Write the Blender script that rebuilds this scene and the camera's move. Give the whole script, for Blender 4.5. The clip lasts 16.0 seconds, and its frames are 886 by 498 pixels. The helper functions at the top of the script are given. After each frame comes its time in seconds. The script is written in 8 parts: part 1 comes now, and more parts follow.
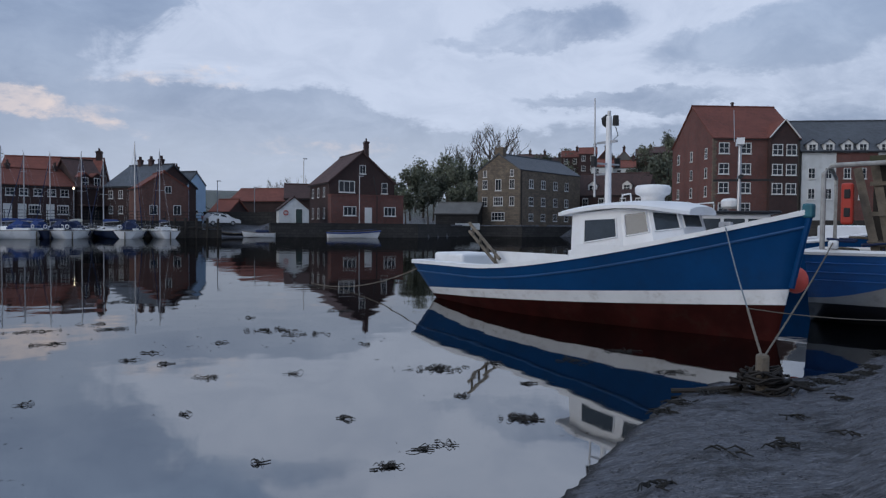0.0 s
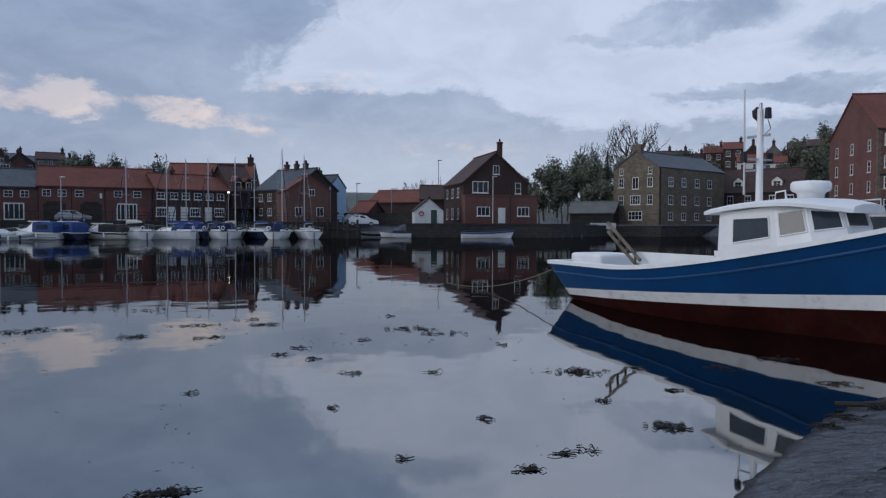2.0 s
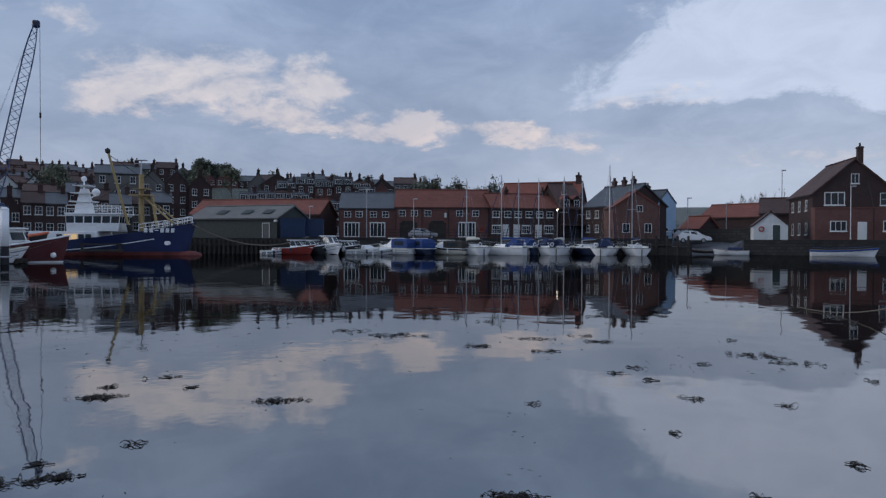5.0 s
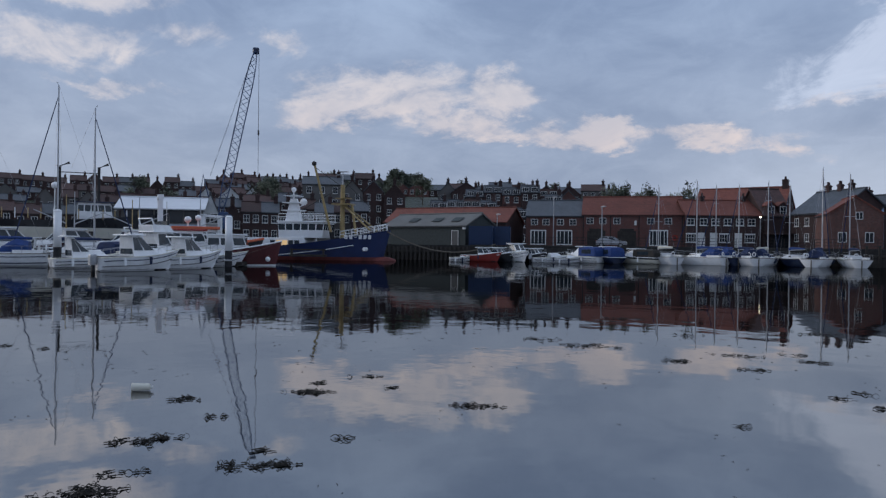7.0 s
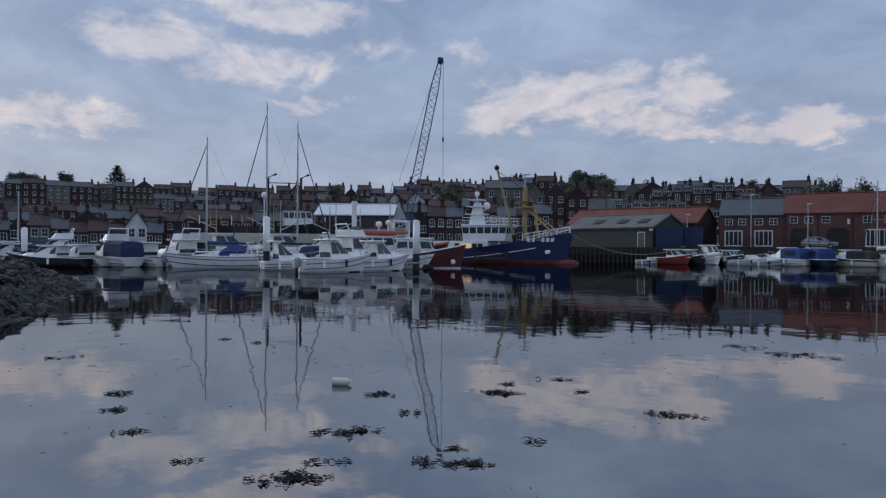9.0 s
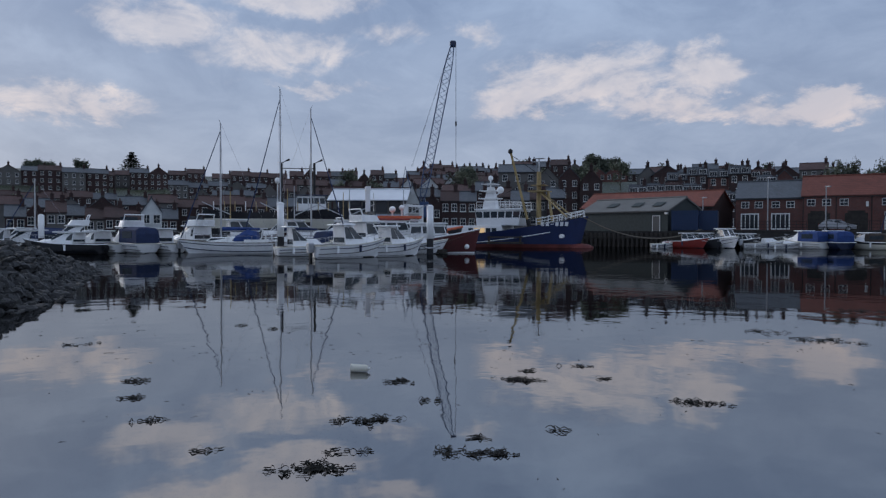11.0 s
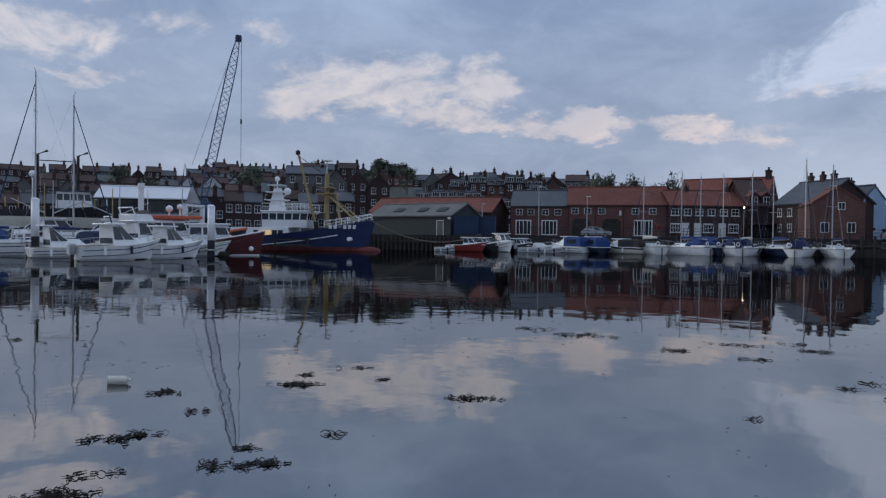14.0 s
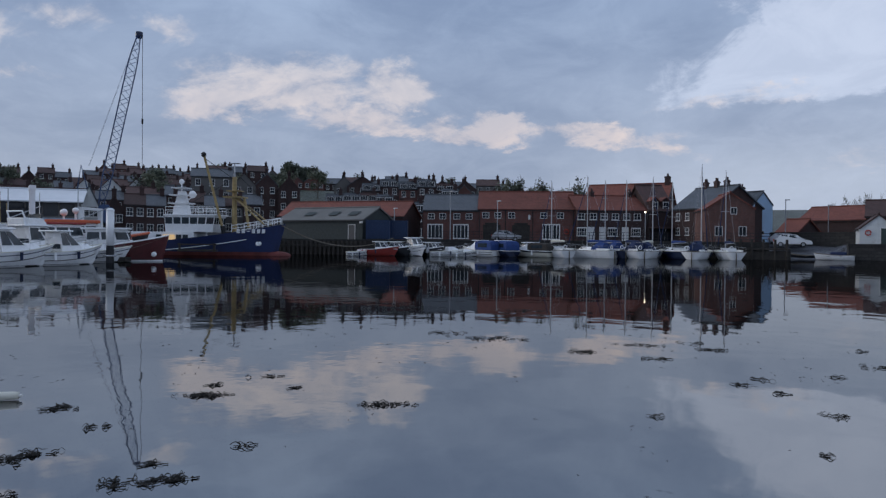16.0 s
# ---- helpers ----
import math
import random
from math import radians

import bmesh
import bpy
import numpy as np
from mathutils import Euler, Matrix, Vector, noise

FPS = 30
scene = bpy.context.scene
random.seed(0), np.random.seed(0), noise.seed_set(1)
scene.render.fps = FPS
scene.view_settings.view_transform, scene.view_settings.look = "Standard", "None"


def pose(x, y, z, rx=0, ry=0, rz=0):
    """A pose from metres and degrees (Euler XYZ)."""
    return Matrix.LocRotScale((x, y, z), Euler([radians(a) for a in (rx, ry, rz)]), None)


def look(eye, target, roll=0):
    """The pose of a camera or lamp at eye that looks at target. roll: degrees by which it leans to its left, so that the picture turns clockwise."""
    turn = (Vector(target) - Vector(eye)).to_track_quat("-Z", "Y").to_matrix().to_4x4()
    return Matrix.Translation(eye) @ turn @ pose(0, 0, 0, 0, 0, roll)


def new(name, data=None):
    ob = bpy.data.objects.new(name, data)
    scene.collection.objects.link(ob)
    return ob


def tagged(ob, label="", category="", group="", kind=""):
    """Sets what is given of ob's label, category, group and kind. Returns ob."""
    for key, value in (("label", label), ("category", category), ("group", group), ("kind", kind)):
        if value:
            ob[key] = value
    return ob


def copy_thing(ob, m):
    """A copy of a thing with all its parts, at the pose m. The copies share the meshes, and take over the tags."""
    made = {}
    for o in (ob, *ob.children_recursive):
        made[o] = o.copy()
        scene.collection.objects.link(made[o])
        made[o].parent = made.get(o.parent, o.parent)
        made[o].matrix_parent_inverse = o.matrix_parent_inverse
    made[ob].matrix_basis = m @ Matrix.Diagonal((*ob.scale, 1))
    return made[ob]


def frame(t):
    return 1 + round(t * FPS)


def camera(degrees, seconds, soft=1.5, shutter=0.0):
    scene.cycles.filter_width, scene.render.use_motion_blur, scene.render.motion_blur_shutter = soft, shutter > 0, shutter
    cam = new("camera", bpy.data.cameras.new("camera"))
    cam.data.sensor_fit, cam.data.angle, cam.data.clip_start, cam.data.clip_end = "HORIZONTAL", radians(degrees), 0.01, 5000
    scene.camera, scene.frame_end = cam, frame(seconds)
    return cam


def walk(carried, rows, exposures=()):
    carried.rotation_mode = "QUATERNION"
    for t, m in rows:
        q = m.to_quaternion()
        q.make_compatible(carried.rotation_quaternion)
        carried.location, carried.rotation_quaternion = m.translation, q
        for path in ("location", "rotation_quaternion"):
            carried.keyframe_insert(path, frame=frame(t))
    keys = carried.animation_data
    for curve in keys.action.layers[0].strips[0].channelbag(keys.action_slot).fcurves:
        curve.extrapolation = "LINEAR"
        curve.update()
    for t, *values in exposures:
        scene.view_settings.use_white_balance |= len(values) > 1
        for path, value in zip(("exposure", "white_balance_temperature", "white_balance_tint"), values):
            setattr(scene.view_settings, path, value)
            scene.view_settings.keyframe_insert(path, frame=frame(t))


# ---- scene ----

LENS = 62.91
# seconds, x, y, z, yaw, pitch, lean
PATH = [
    (0, 0.000, -0.000, 1.645, 0.00, -1.82, 0.47),
    (0.5, -0.010, 0.007, 1.645, 1.72, -1.90, 0.44),
    (1, -0.031, 0.005, 1.641, 4.42, -2.00, 0.46),
    (1.5, -0.047, 0.020, 1.649, 7.30, -1.95, 0.34),
    (2, -0.062, 0.012, 1.653, 10.49, -1.88, 0.20),
    (2.5, -0.086, 0.023, 1.652, 15.20, -1.73, 0.08),
    (3, -0.120, 0.026, 1.651, 20.56, -1.55, -0.07),
    (3.5, -0.147, 0.013, 1.655, 25.36, -1.33, -0.12),
    (4, -0.159, -0.020, 1.664, 29.49, -1.10, -0.10),
    (6.5, -0.236, -0.142, 1.688, 46.01, -0.26, 0.67),
    (7, -0.279, -0.133, 1.684, 50.47, -0.18, 0.70),
    (7.5, -0.299, -0.131, 1.673, 53.87, -0.10, 0.72),
    (8, -0.334, -0.135, 1.667, 58.01, -0.13, 0.58),
    (8.5, -0.375, -0.134, 1.660, 61.66, -0.17, 0.44),
    (9, -0.418, -0.130, 1.651, 64.79, -0.07, 0.36),
    (11.5, -0.597, -0.129, 1.653, 65.71, -1.47, -0.03),
    (12, -0.595, -0.114, 1.651, 64.57, -1.46, 0.17),
    (12.5, -0.617, -0.087, 1.646, 63.14, -1.36, 0.42),
    (13, -0.637, -0.042, 1.641, 59.02, -1.21, 0.48),
    (13.5, -0.647, 0.000, 1.634, 53.86, -1.12, 0.61),
    (14, -0.657, 0.038, 1.621, 49.21, -0.92, 0.72),
    (14.5, -0.665, 0.071, 1.621, 45.33, -0.80, 0.77),
    (15, -0.663, 0.084, 1.619, 42.94, -0.71, 0.71),
    (15.5, -0.658, 0.051, 1.627, 42.39, -0.65, 0.58),
    (16, -0.657, 0.026, 1.638, 42.27, -0.53, 0.54),
]
cam = camera(LENS, 16.0, soft=1.3)
walk(cam, [(t, pose(x, y, z, 90 + p, 0, w) @ pose(0, 0, 0, 0, 0, r)) for t, x, y, z, w, p, r in PATH])

# ---- light ----
SUN_AZ, SUN_EL = 124.0, 20.0   # degrees to the left of the y axis, degrees up


class Nodes:
    """Short hand for node trees."""

    def __init__(self, tree):
        self.t = tree
        tree.nodes.clear()

    def add(self, kind, **values):
        n = self.t.nodes.new(kind)
        for k, v in values.items():
            setattr(n, k, v)
        return n

    def put(self, value, socket):
        if isinstance(value, bpy.types.NodeSocket):
            self.t.links.new(value, socket)
        elif value is not None:
            socket.default_value = value

    def math(self, op, a, b=None, c=None, clamp=False):
        n = self.add("ShaderNodeMath", operation=op, use_clamp=clamp)
        for v, s in zip((a, b, c), n.inputs):
            self.put(v, s)
        return n.outputs[0]

    def mix(self, f, a, b, mode="MIX"):
        n = self.add("ShaderNodeMix", data_type="RGBA", blend_type=mode)
        self.put(f, n.inputs[0]), self.put(a, n.inputs[6]), self.put(b, n.inputs[7])
        return n.outputs[2]

    def noise(self, v, scale, detail=4.0, rough=0.55, distort=0.0):
        n = self.add("ShaderNodeTexNoise")
        self.put(v, n.inputs["Vector"])
        for k, x in (("Scale", scale), ("Detail", detail), ("Roughness", rough), ("Distortion", distort)):
            n.inputs[k].default_value = x
        return n.outputs[0]

    def ramp(self, f, stops):
        n = self.add("ShaderNodeValToRGB")
        self.put(f, n.inputs[0])
        el = n.color_ramp.elements
        while len(el) < len(stops):
            el.new(0.5)
        for e, (p, c) in zip(el, stops):
            e.position, e.color = p, (*c, 1) if len(c) == 3 else c
        return n.outputs[0]

    def step(self, x, lo, hi):
        n = self.add("ShaderNodeMapRange", interpolation_type="SMOOTHSTEP")
        self.put(x, n.inputs[0])
        n.inputs[1].default_value, n.inputs[2].default_value = lo, hi
        return n.outputs[0]

    def xyz(self, x, y, z):
        n = self.add("ShaderNodeCombineXYZ")
        for v, s in zip((x, y, z), n.inputs):
            self.put(v, s)
        return n.outputs[0]


world = bpy.data.worlds.new("dusk_sky")
scene.world = world
world.use_nodes = True
N = Nodes(world.node_tree)
way = N.add("ShaderNodeTexCoord").outputs["Generated"]
sep = N.add("ShaderNodeSeparateXYZ")
N.put(way, sep.inputs[0])
dx, dy, dz = sep.outputs
up = N.math("MAXIMUM", dz, 0.0)
az = N.math("MULTIPLY", N.math("ARCTAN2", N.math("MULTIPLY", dx, -1.0), dy), 57.296)
el = N.math("MULTIPLY", N.math("ARCSINE", up), 57.296)
# the cloud deck, seen in perspective: broad swells, billows and fine shreds
deck = N.math("ADD", up, 0.36)
flat = N.xyz(N.math("DIVIDE", dx, deck), N.math("DIVIDE", dy, deck), 0.0)
puff = N.noise(flat, 2.1, 8.0, 0.6, 0.5)
billow = N.noise(flat, 5.2, 9.0, 0.62, 0.7)
fine = N.noise(flat, 13.0, 7.0, 0.66, 0.4)
wob_a = N.math("MULTIPLY", N.math("SUBTRACT", N.noise(flat, 4.0, 8.0, 0.62), 0.5), 9.0)
wob_e = N.math("MULTIPLY", N.math("SUBTRACT", N.noise(flat, 5.0, 8.0, 0.66), 0.5), 5.0)
azw, elw = N.math("ADD", az, wob_a), N.math("ADD", el, wob_e)


def gap(a, e, wa, we, lean=0.0, gain=1.0):
    """A break in the cloud: gain in its middle, 0 outside; lean: degrees up for each degree to the left."""
    u = N.math("SUBTRACT", azw, a)
    v = N.math("SUBTRACT", N.math("SUBTRACT", elw, e), N.math("MULTIPLY", u, lean))
    u, v = N.math("DIVIDE", u, wa), N.math("DIVIDE", v, we)
    r = N.math("ADD", N.math("MULTIPLY", u, u), N.math("MULTIPLY", v, v))
    return N.math("MULTIPLY", N.math("SUBTRACT", 1.0, r, clamp=True), gain)


def most(*v):
    out = v[0]
    for x in v[1:]:
        out = N.math("MAXIMUM", out, x)
    return out


def shred(mask, amount, lo, hi):
    """Eats into a mask with the billows, for torn edges and holes."""
    b = N.math("ADD", N.math("MULTIPLY", N.math("SUBTRACT", billow, 0.5), amount), N.math("MULTIPLY", N.math("SUBTRACT", fine, 0.5), amount * 0.6))
    there = N.step(mask, 0.0, 0.55)
    return N.math("MULTIPLY", N.step(N.math("ADD", mask, b), lo, hi), there)


warm = most(gap(54.6, 11.6, 9.0, 3.0), gap(58.5, 10.4, 6.0, 1.5), gap(46.2, 11.9, 3.4, 2.8), gap(47.0, 9.4, 8.0, 1.5, 0.05), gap(37.8, 8.8, 3.8, 1.5, 0.1), gap(42.0, 8.8, 5.0, 1.0, 0.05, 0.7), gap(34.0, 8.5, 4.0, 0.9, 0.05, 0.7), gap(30.5, 8.3, 7.0, 1.4, 0.05, 0.9),
            gap(26.5, 7.6, 4.5, 1.1, 0.35, 0.75), gap(8.0, 5.9, 9.0, 0.9, 0.0, 0.5), gap(92.6, 9.0, 7.0, 1.9, 0.0, 0.85), gap(78.5, 13.8, 8.0, 2.0, 0.0, 0.75), gap(77.0, 17.4, 7.0, 1.6, 0.0, 0.9),
            gap(69.5, 15.2, 4.0, 1.3, 0.0, 0.6), gap(87.5, 15.2, 7.0, 2.4, 0.0, 0.85), gap(63.0, 15.2, 3.0, 1.3, 0.0, 0.6), gap(76.0, 11.2, 8.0, 0.8, 0.0, 0.6), gap(82.0, 19.4, 10.0, 2.6), gap(70.0, 19.8, 6.0, 1.6), gap(20.0, 10.6, 7.0, 0.8, 0.0, 0.6))
# a wide pale opening whose left edge falls away to the left, over a grey bank
edge = N.math("SUBTRACT", N.math("ADD", 19.5, N.math("MULTIPLY", N.math("SUBTRACT", 16.8, el), 1.25)), N.math("ADD", azw, N.math("MULTIPLY", N.math("SUBTRACT", billow, 0.5), 16.0)))
foot = N.math("SUBTRACT", 10.4, N.math("MULTIPLY", N.step(az, 9.0, 1.0), 3.0))
veil = N.math("MULTIPLY", N.step(edge, -2.5, 5.0), N.math("MAXIMUM", N.step(N.math("SUBTRACT", elw, foot), -1.2, 1.6), 0.28))
veil = N.math("MULTIPLY", veil, N.math("SUBTRACT", 1.0, N.math("MULTIPLY", N.step(el, 15.5, 24.0), 0.45)))
veil = N.math("MULTIPLY", veil, N.math("SUBTRACT", 1.0, N.math("MULTIPLY", N.step(az, -6.0, -32.0), 0.55)))
shade = most(gap(-8.0, 14.8, 10.0, 2.0), gap(-25.0, 13.6, 13.0, 2.6, -0.1), gap(-13.0, 9.6, 10.0, 1.2), gap(-1.5, 14.0, 5.0, 1.3, 0.0, 0.7), gap(12.0, 18.5, 9.0, 1.8, 0.0, 0.6))
veil = N.math("MULTIPLY", veil, N.math("SUBTRACT", 1.0, N.math("MULTIPLY", N.step(shade, 0.0, 0.7), 0.6)))
sky = N.add("ShaderNodeTexSky", sky_type="NISHITA", sun_disc=False, sun_elevation=radians(SUN_EL), sun_rotation=radians(-SUN_AZ), air_density=1.2, dust_density=2.0)
low = N.step(el, 0.0, 26.0)
body = N.mix(low, (0.29, 0.355, 0.50, 1), (0.215, 0.30, 0.48, 1))
lit = N.mix(N.step(el, 2.0, 30.0), (0.40, 0.47, 0.62, 1), (0.37, 0.50, 0.73, 1))
# brighter and hazier low down under the pale opening
bright = N.math("MULTIPLY", N.math("MULTIPLY", N.step(az, 38.0, 22.0), N.step(az, -22.0, 0.0)), N.step(el, 10.0, 4.0))
body = N.mix(N.math("MULTIPLY", bright, 0.9), body, (0.47, 0.54, 0.68, 1))
grey = N.math("ADD", N.math("MULTIPLY", N.step(puff, 0.36, 0.68), 0.62), N.math("MULTIPLY", N.step(billow, 0.40, 0.66), 0.30))
cloud = N.mix(grey, body, lit)
pale = N.math("MULTIPLY", shred(veil, 0.7, 0.0, 0.75), N.math("ADD", 0.78, N.math("MULTIPLY", N.step(billow, 0.35, 0.65), 0.22)))
cloud = N.mix(pale, cloud, (0.60, 0.68, 0.86, 1))
glow = N.math("MULTIPLY", shred(N.math("MULTIPLY", warm, 0.85), 2.1, 0.03, 0.90), N.math("ADD", 0.62, N.math("MULTIPLY", N.step(puff, 0.40, 0.62), 0.38)))
cloud = N.mix(N.math("MULTIPLY", glow, 0.95), cloud, N.mix(N.step(el, 6.0, 14.0), (0.80, 0.69, 0.68, 1), (0.77, 0.72, 0.74, 1)))
# above the clip's view the deck is thinner and brighter
cloud = N.mix(N.step(el, 32.0, 70.0), cloud, (0.60, 0.71, 0.92, 1))
# the evening light is in the west, ahead; the sky behind is dimmer
east = N.math("ADD", N.math("MULTIPLY", dx, 0.643), N.math("MULTIPLY", dy, -0.766))
cloud = N.mix(N.math("MULTIPLY", N.step(east, 0.0, 1.0), 0.12), cloud, (0.10, 0.125, 0.19, 1))
clear = N.mix(1.0, sky.outputs[0], (0.10, 0.10, 0.10, 1), "MULTIPLY")
colour = N.mix(0.93, clear, cloud)
back = N.add("ShaderNodeBackground")
N.put(colour, back.inputs[0])
back.inputs[1].default_value = 1.0
N.put(back.outputs[0], N.add("ShaderNodeOutputWorld").inputs[0])

sun = new("sun", bpy.data.lights.new("sun", "SUN"))
sun.data.energy, sun.data.angle, sun.data.color = 0.9, radians(34), (1.0, 0.97, 0.95)
sun.matrix_world = look((0, 0, 0), (math.sin(radians(SUN_AZ)) * math.cos(radians(SUN_EL)), -math.cos(radians(SUN_AZ)) * math.cos(radians(SUN_EL)), -math.sin(radians(SUN_EL))))

# ---- materials ----


def surface(name, colour, rough=0.7, metal=0.0, vary=0.25, scale=3.0, bump=0.15, fine=40.0, stain=None, stain_amount=0.35, ior=1.45, tone=0.0, coords="Object"):
    """Paint, stone, timber: a colour that varies at two sizes, with stains and a fine relief. tone: change from object to object."""
    m = bpy.data.materials.new(name)
    m.use_nodes = True
    n = Nodes(m.node_tree)
    v = n.add("ShaderNodeTexCoord").outputs[coords]
    big, small = n.noise(v, scale, 5.0, 0.6), n.noise(v, fine, 3.0, 0.6)
    dark = tuple(c * (1 - vary) for c in colour) + (1,)
    light = tuple(min(1, c * (1 + vary)) for c in colour) + (1,)
    c = n.mix(n.step(big, 0.3, 0.7), dark, light)
    c = n.mix(n.math("MULTIPLY", n.step(small, 0.45, 0.75), vary), c, tuple(x * 0.6 for x in colour) + (1,))
    if stain:
        c = n.mix(n.math("MULTIPLY", n.step(n.noise(v, scale * 2.3, 6.0, 0.7), 0.5, 0.72), stain_amount), c, (*stain, 1))
    if tone:
        r = n.add("ShaderNodeObjectInfo").outputs["Random"]
        h = n.add("ShaderNodeHueSaturation")
        n.put(n.math("ADD", 1 - tone, n.math("MULTIPLY", r, 2 * tone)), h.inputs["Value"])
        n.put(c, h.inputs["Color"])
        c = h.outputs[0]
    p = n.add("ShaderNodeBsdfPrincipled")
    n.put(c, p.inputs["Base Color"])
    n.put(n.math("ADD", rough - 0.08, n.math("MULTIPLY", big, 0.16)), p.inputs["Roughness"])
    p.inputs["Metallic"].default_value, p.inputs["IOR"].default_value = metal, ior
    b = n.add("ShaderNodeBump")
    b.inputs["Strength"].default_value, b.inputs["Distance"].default_value = bump, 0.02
    n.put(small, b.inputs["Height"])
    n.put(b.outputs[0], p.inputs["Normal"])
    n.put(p.outputs[0], n.add("ShaderNodeOutputMaterial").inputs[0])
    return m


def coursed(name, a, b, mortar, width, height, rough=0.85, joint=0.012, bump=0.5, tone=0.0):
    """Brickwork, coursed stone or roof tiles on upright or sloping faces."""
    m = bpy.data.materials.new(name)
    m.use_nodes = True
    n = Nodes(m.node_tree)
    v = n.add("ShaderNodeTexCoord").outputs["Object"]
    s = n.add("ShaderNodeSeparateXYZ")
    n.put(v, s.inputs[0])
    along = n.math("ADD", s.outputs[0], s.outputs[1])
    t = n.add("ShaderNodeTexBrick")
    n.put(n.xyz(along, s.outputs[2], 0.0), t.inputs["Vector"])
    t.inputs["Color1"].default_value, t.inputs["Color2"].default_value, t.inputs["Mortar"].default_value = (*a, 1), (*b, 1), (*mortar, 1)
    t.inputs["Scale"].default_value, t.inputs["Mortar Size"].default_value = 1.0, joint
    t.inputs["Brick Width"].default_value, t.inputs["Row Height"].default_value = width, height
    t.inputs["Mortar Smooth"].default_value = 0.3
    big = n.noise(v, 0.35, 6.0, 0.65)
    c = n.mix(n.math("MULTIPLY", n.step(big, 0.35, 0.7), 0.45), t.outputs[0], tuple(x * 0.45 for x in a) + (1,))
    c = n.mix(n.math("MULTIPLY", n.step(n.noise(v, 2.2, 5.0, 0.7), 0.5, 0.75), 0.4), c, tuple(min(1, x * 1.5) for x in b) + (1,))
    if tone:
        r = n.add("ShaderNodeObjectInfo").outputs["Random"]
        h = n.add("ShaderNodeHueSaturation")
        n.put(n.math("ADD", 1 - tone, n.math("MULTIPLY", r, 2 * tone)), h.inputs["Value"])
        n.put(c, h.inputs["Color"])
        c = h.outputs[0]
    p = n.add("ShaderNodeBsdfPrincipled")
    n.put(c, p.inputs["Base Color"])
    p.inputs["Roughness"].default_value = rough
    bp = n.add("ShaderNodeBump")
    bp.inputs["Strength"].default_value, bp.inputs["Distance"].default_value, bp.invert = bump, 0.02, True
    n.put(t.outputs["Fac"], bp.inputs["Height"])
    n.put(bp.outputs[0], p.inputs["Normal"])
    n.put(p.outputs[0], n.add("ShaderNodeOutputMaterial").inputs[0])
    return m


BRICK = coursed("red_brick", (0.125, 0.045, 0.037), (0.17, 0.06, 0.047), (0.11, 0.085, 0.078), 0.24, 0.085, tone=0.15)
BRICK_DARK = coursed("dark_brick", (0.05, 0.025, 0.024), (0.07, 0.033, 0.03), (0.05, 0.042, 0.04), 0.24, 0.085, tone=0.2)
BRICK_WARM = coursed("warm_brick", (0.11, 0.042, 0.035), (0.18, 0.08, 0.06), (0.13, 0.10, 0.09), 0.24, 0.085)
STONE = coursed("coursed_sandstone", (0.13, 0.105, 0.08), (0.21, 0.165, 0.12), (0.08, 0.068, 0.056), 0.62, 0.30, joint=0.02)
STONE_DARK = coursed("quay_stone", (0.026, 0.025, 0.024), (0.045, 0.042, 0.04), (0.014, 0.014, 0.013), 0.8, 0.36, joint=0.03)
PANTILE = coursed("clay_pantiles", (0.17, 0.05, 0.035), (0.22, 0.068, 0.045), (0.09, 0.034, 0.028), 0.25, 0.26, tone=0.15, joint=0.02)
PANTILE_OLD = coursed("weathered_pantiles", (0.062, 0.036, 0.034), (0.09, 0.046, 0.041), (0.04, 0.028, 0.026), 0.25, 0.26, tone=0.25, joint=0.02)
SLATE = coursed("roof_slate", (0.05, 0.058, 0.07), (0.075, 0.085, 0.10), (0.035, 0.04, 0.045), 0.3, 0.22, rough=0.55, tone=0.15)
RENDER_WHITE = surface("white_render", (0.56, 0.58, 0.58), 0.85, vary=0.1, scale=0.5, stain=(0.3, 0.29, 0.27), stain_amount=0.4)
RENDER_BLUE = surface("pale_blue_render", (0.36, 0.50, 0.66), 0.85, vary=0.06, scale=0.5, stain=(0.28, 0.36, 0.45))
RENDER_GREY = surface("grey_render", (0.13, 0.125, 0.12), 0.9, vary=0.15, scale=0.4, stain=(0.12, 0.11, 0.10))
TRIM = surface("white_joinery", (0.68, 0.68, 0.66), 0.5, vary=0.05)
GLASS_DARK = surface("window_glass", (0.018, 0.022, 0.028), 0.08, vary=0.3, scale=0.7, bump=0.0, ior=1.5)
DOOR_DARK = surface("dark_green_paint", (0.03, 0.05, 0.045), 0.5)
TIMBER_DARK = surface("dark_timber", (0.035, 0.03, 0.026), 0.85, vary=0.4, scale=1.5, bump=0.4)
TIMBER_GREY = surface("weathered_timber", (0.16, 0.135, 0.105), 0.85, vary=0.35, scale=3.0, bump=0.5, stain=(0.06, 0.07, 0.05))
CORRUGATED = surface("weathered_sheeting", (0.14, 0.14, 0.135), 0.8, vary=0.15, scale=0.4, stain=(0.10, 0.085, 0.07))
SHED_GREEN = surface("dark_green_cladding", (0.035, 0.045, 0.045), 0.7, vary=0.2)
ASPHALT = surface("asphalt", (0.06, 0.06, 0.062), 0.9, vary=0.25, scale=0.3)
CONCRETE = surface("concrete", (0.27, 0.26, 0.24), 0.9, vary=0.2, scale=0.6, stain=(0.13, 0.12, 0.10))
STEEL = surface("galvanised_steel", (0.36, 0.37, 0.39), 0.45, 0.7, vary=0.15)
ALLOY = surface("mast_alloy", (0.42, 0.43, 0.45), 0.4, 0.6, vary=0.1)
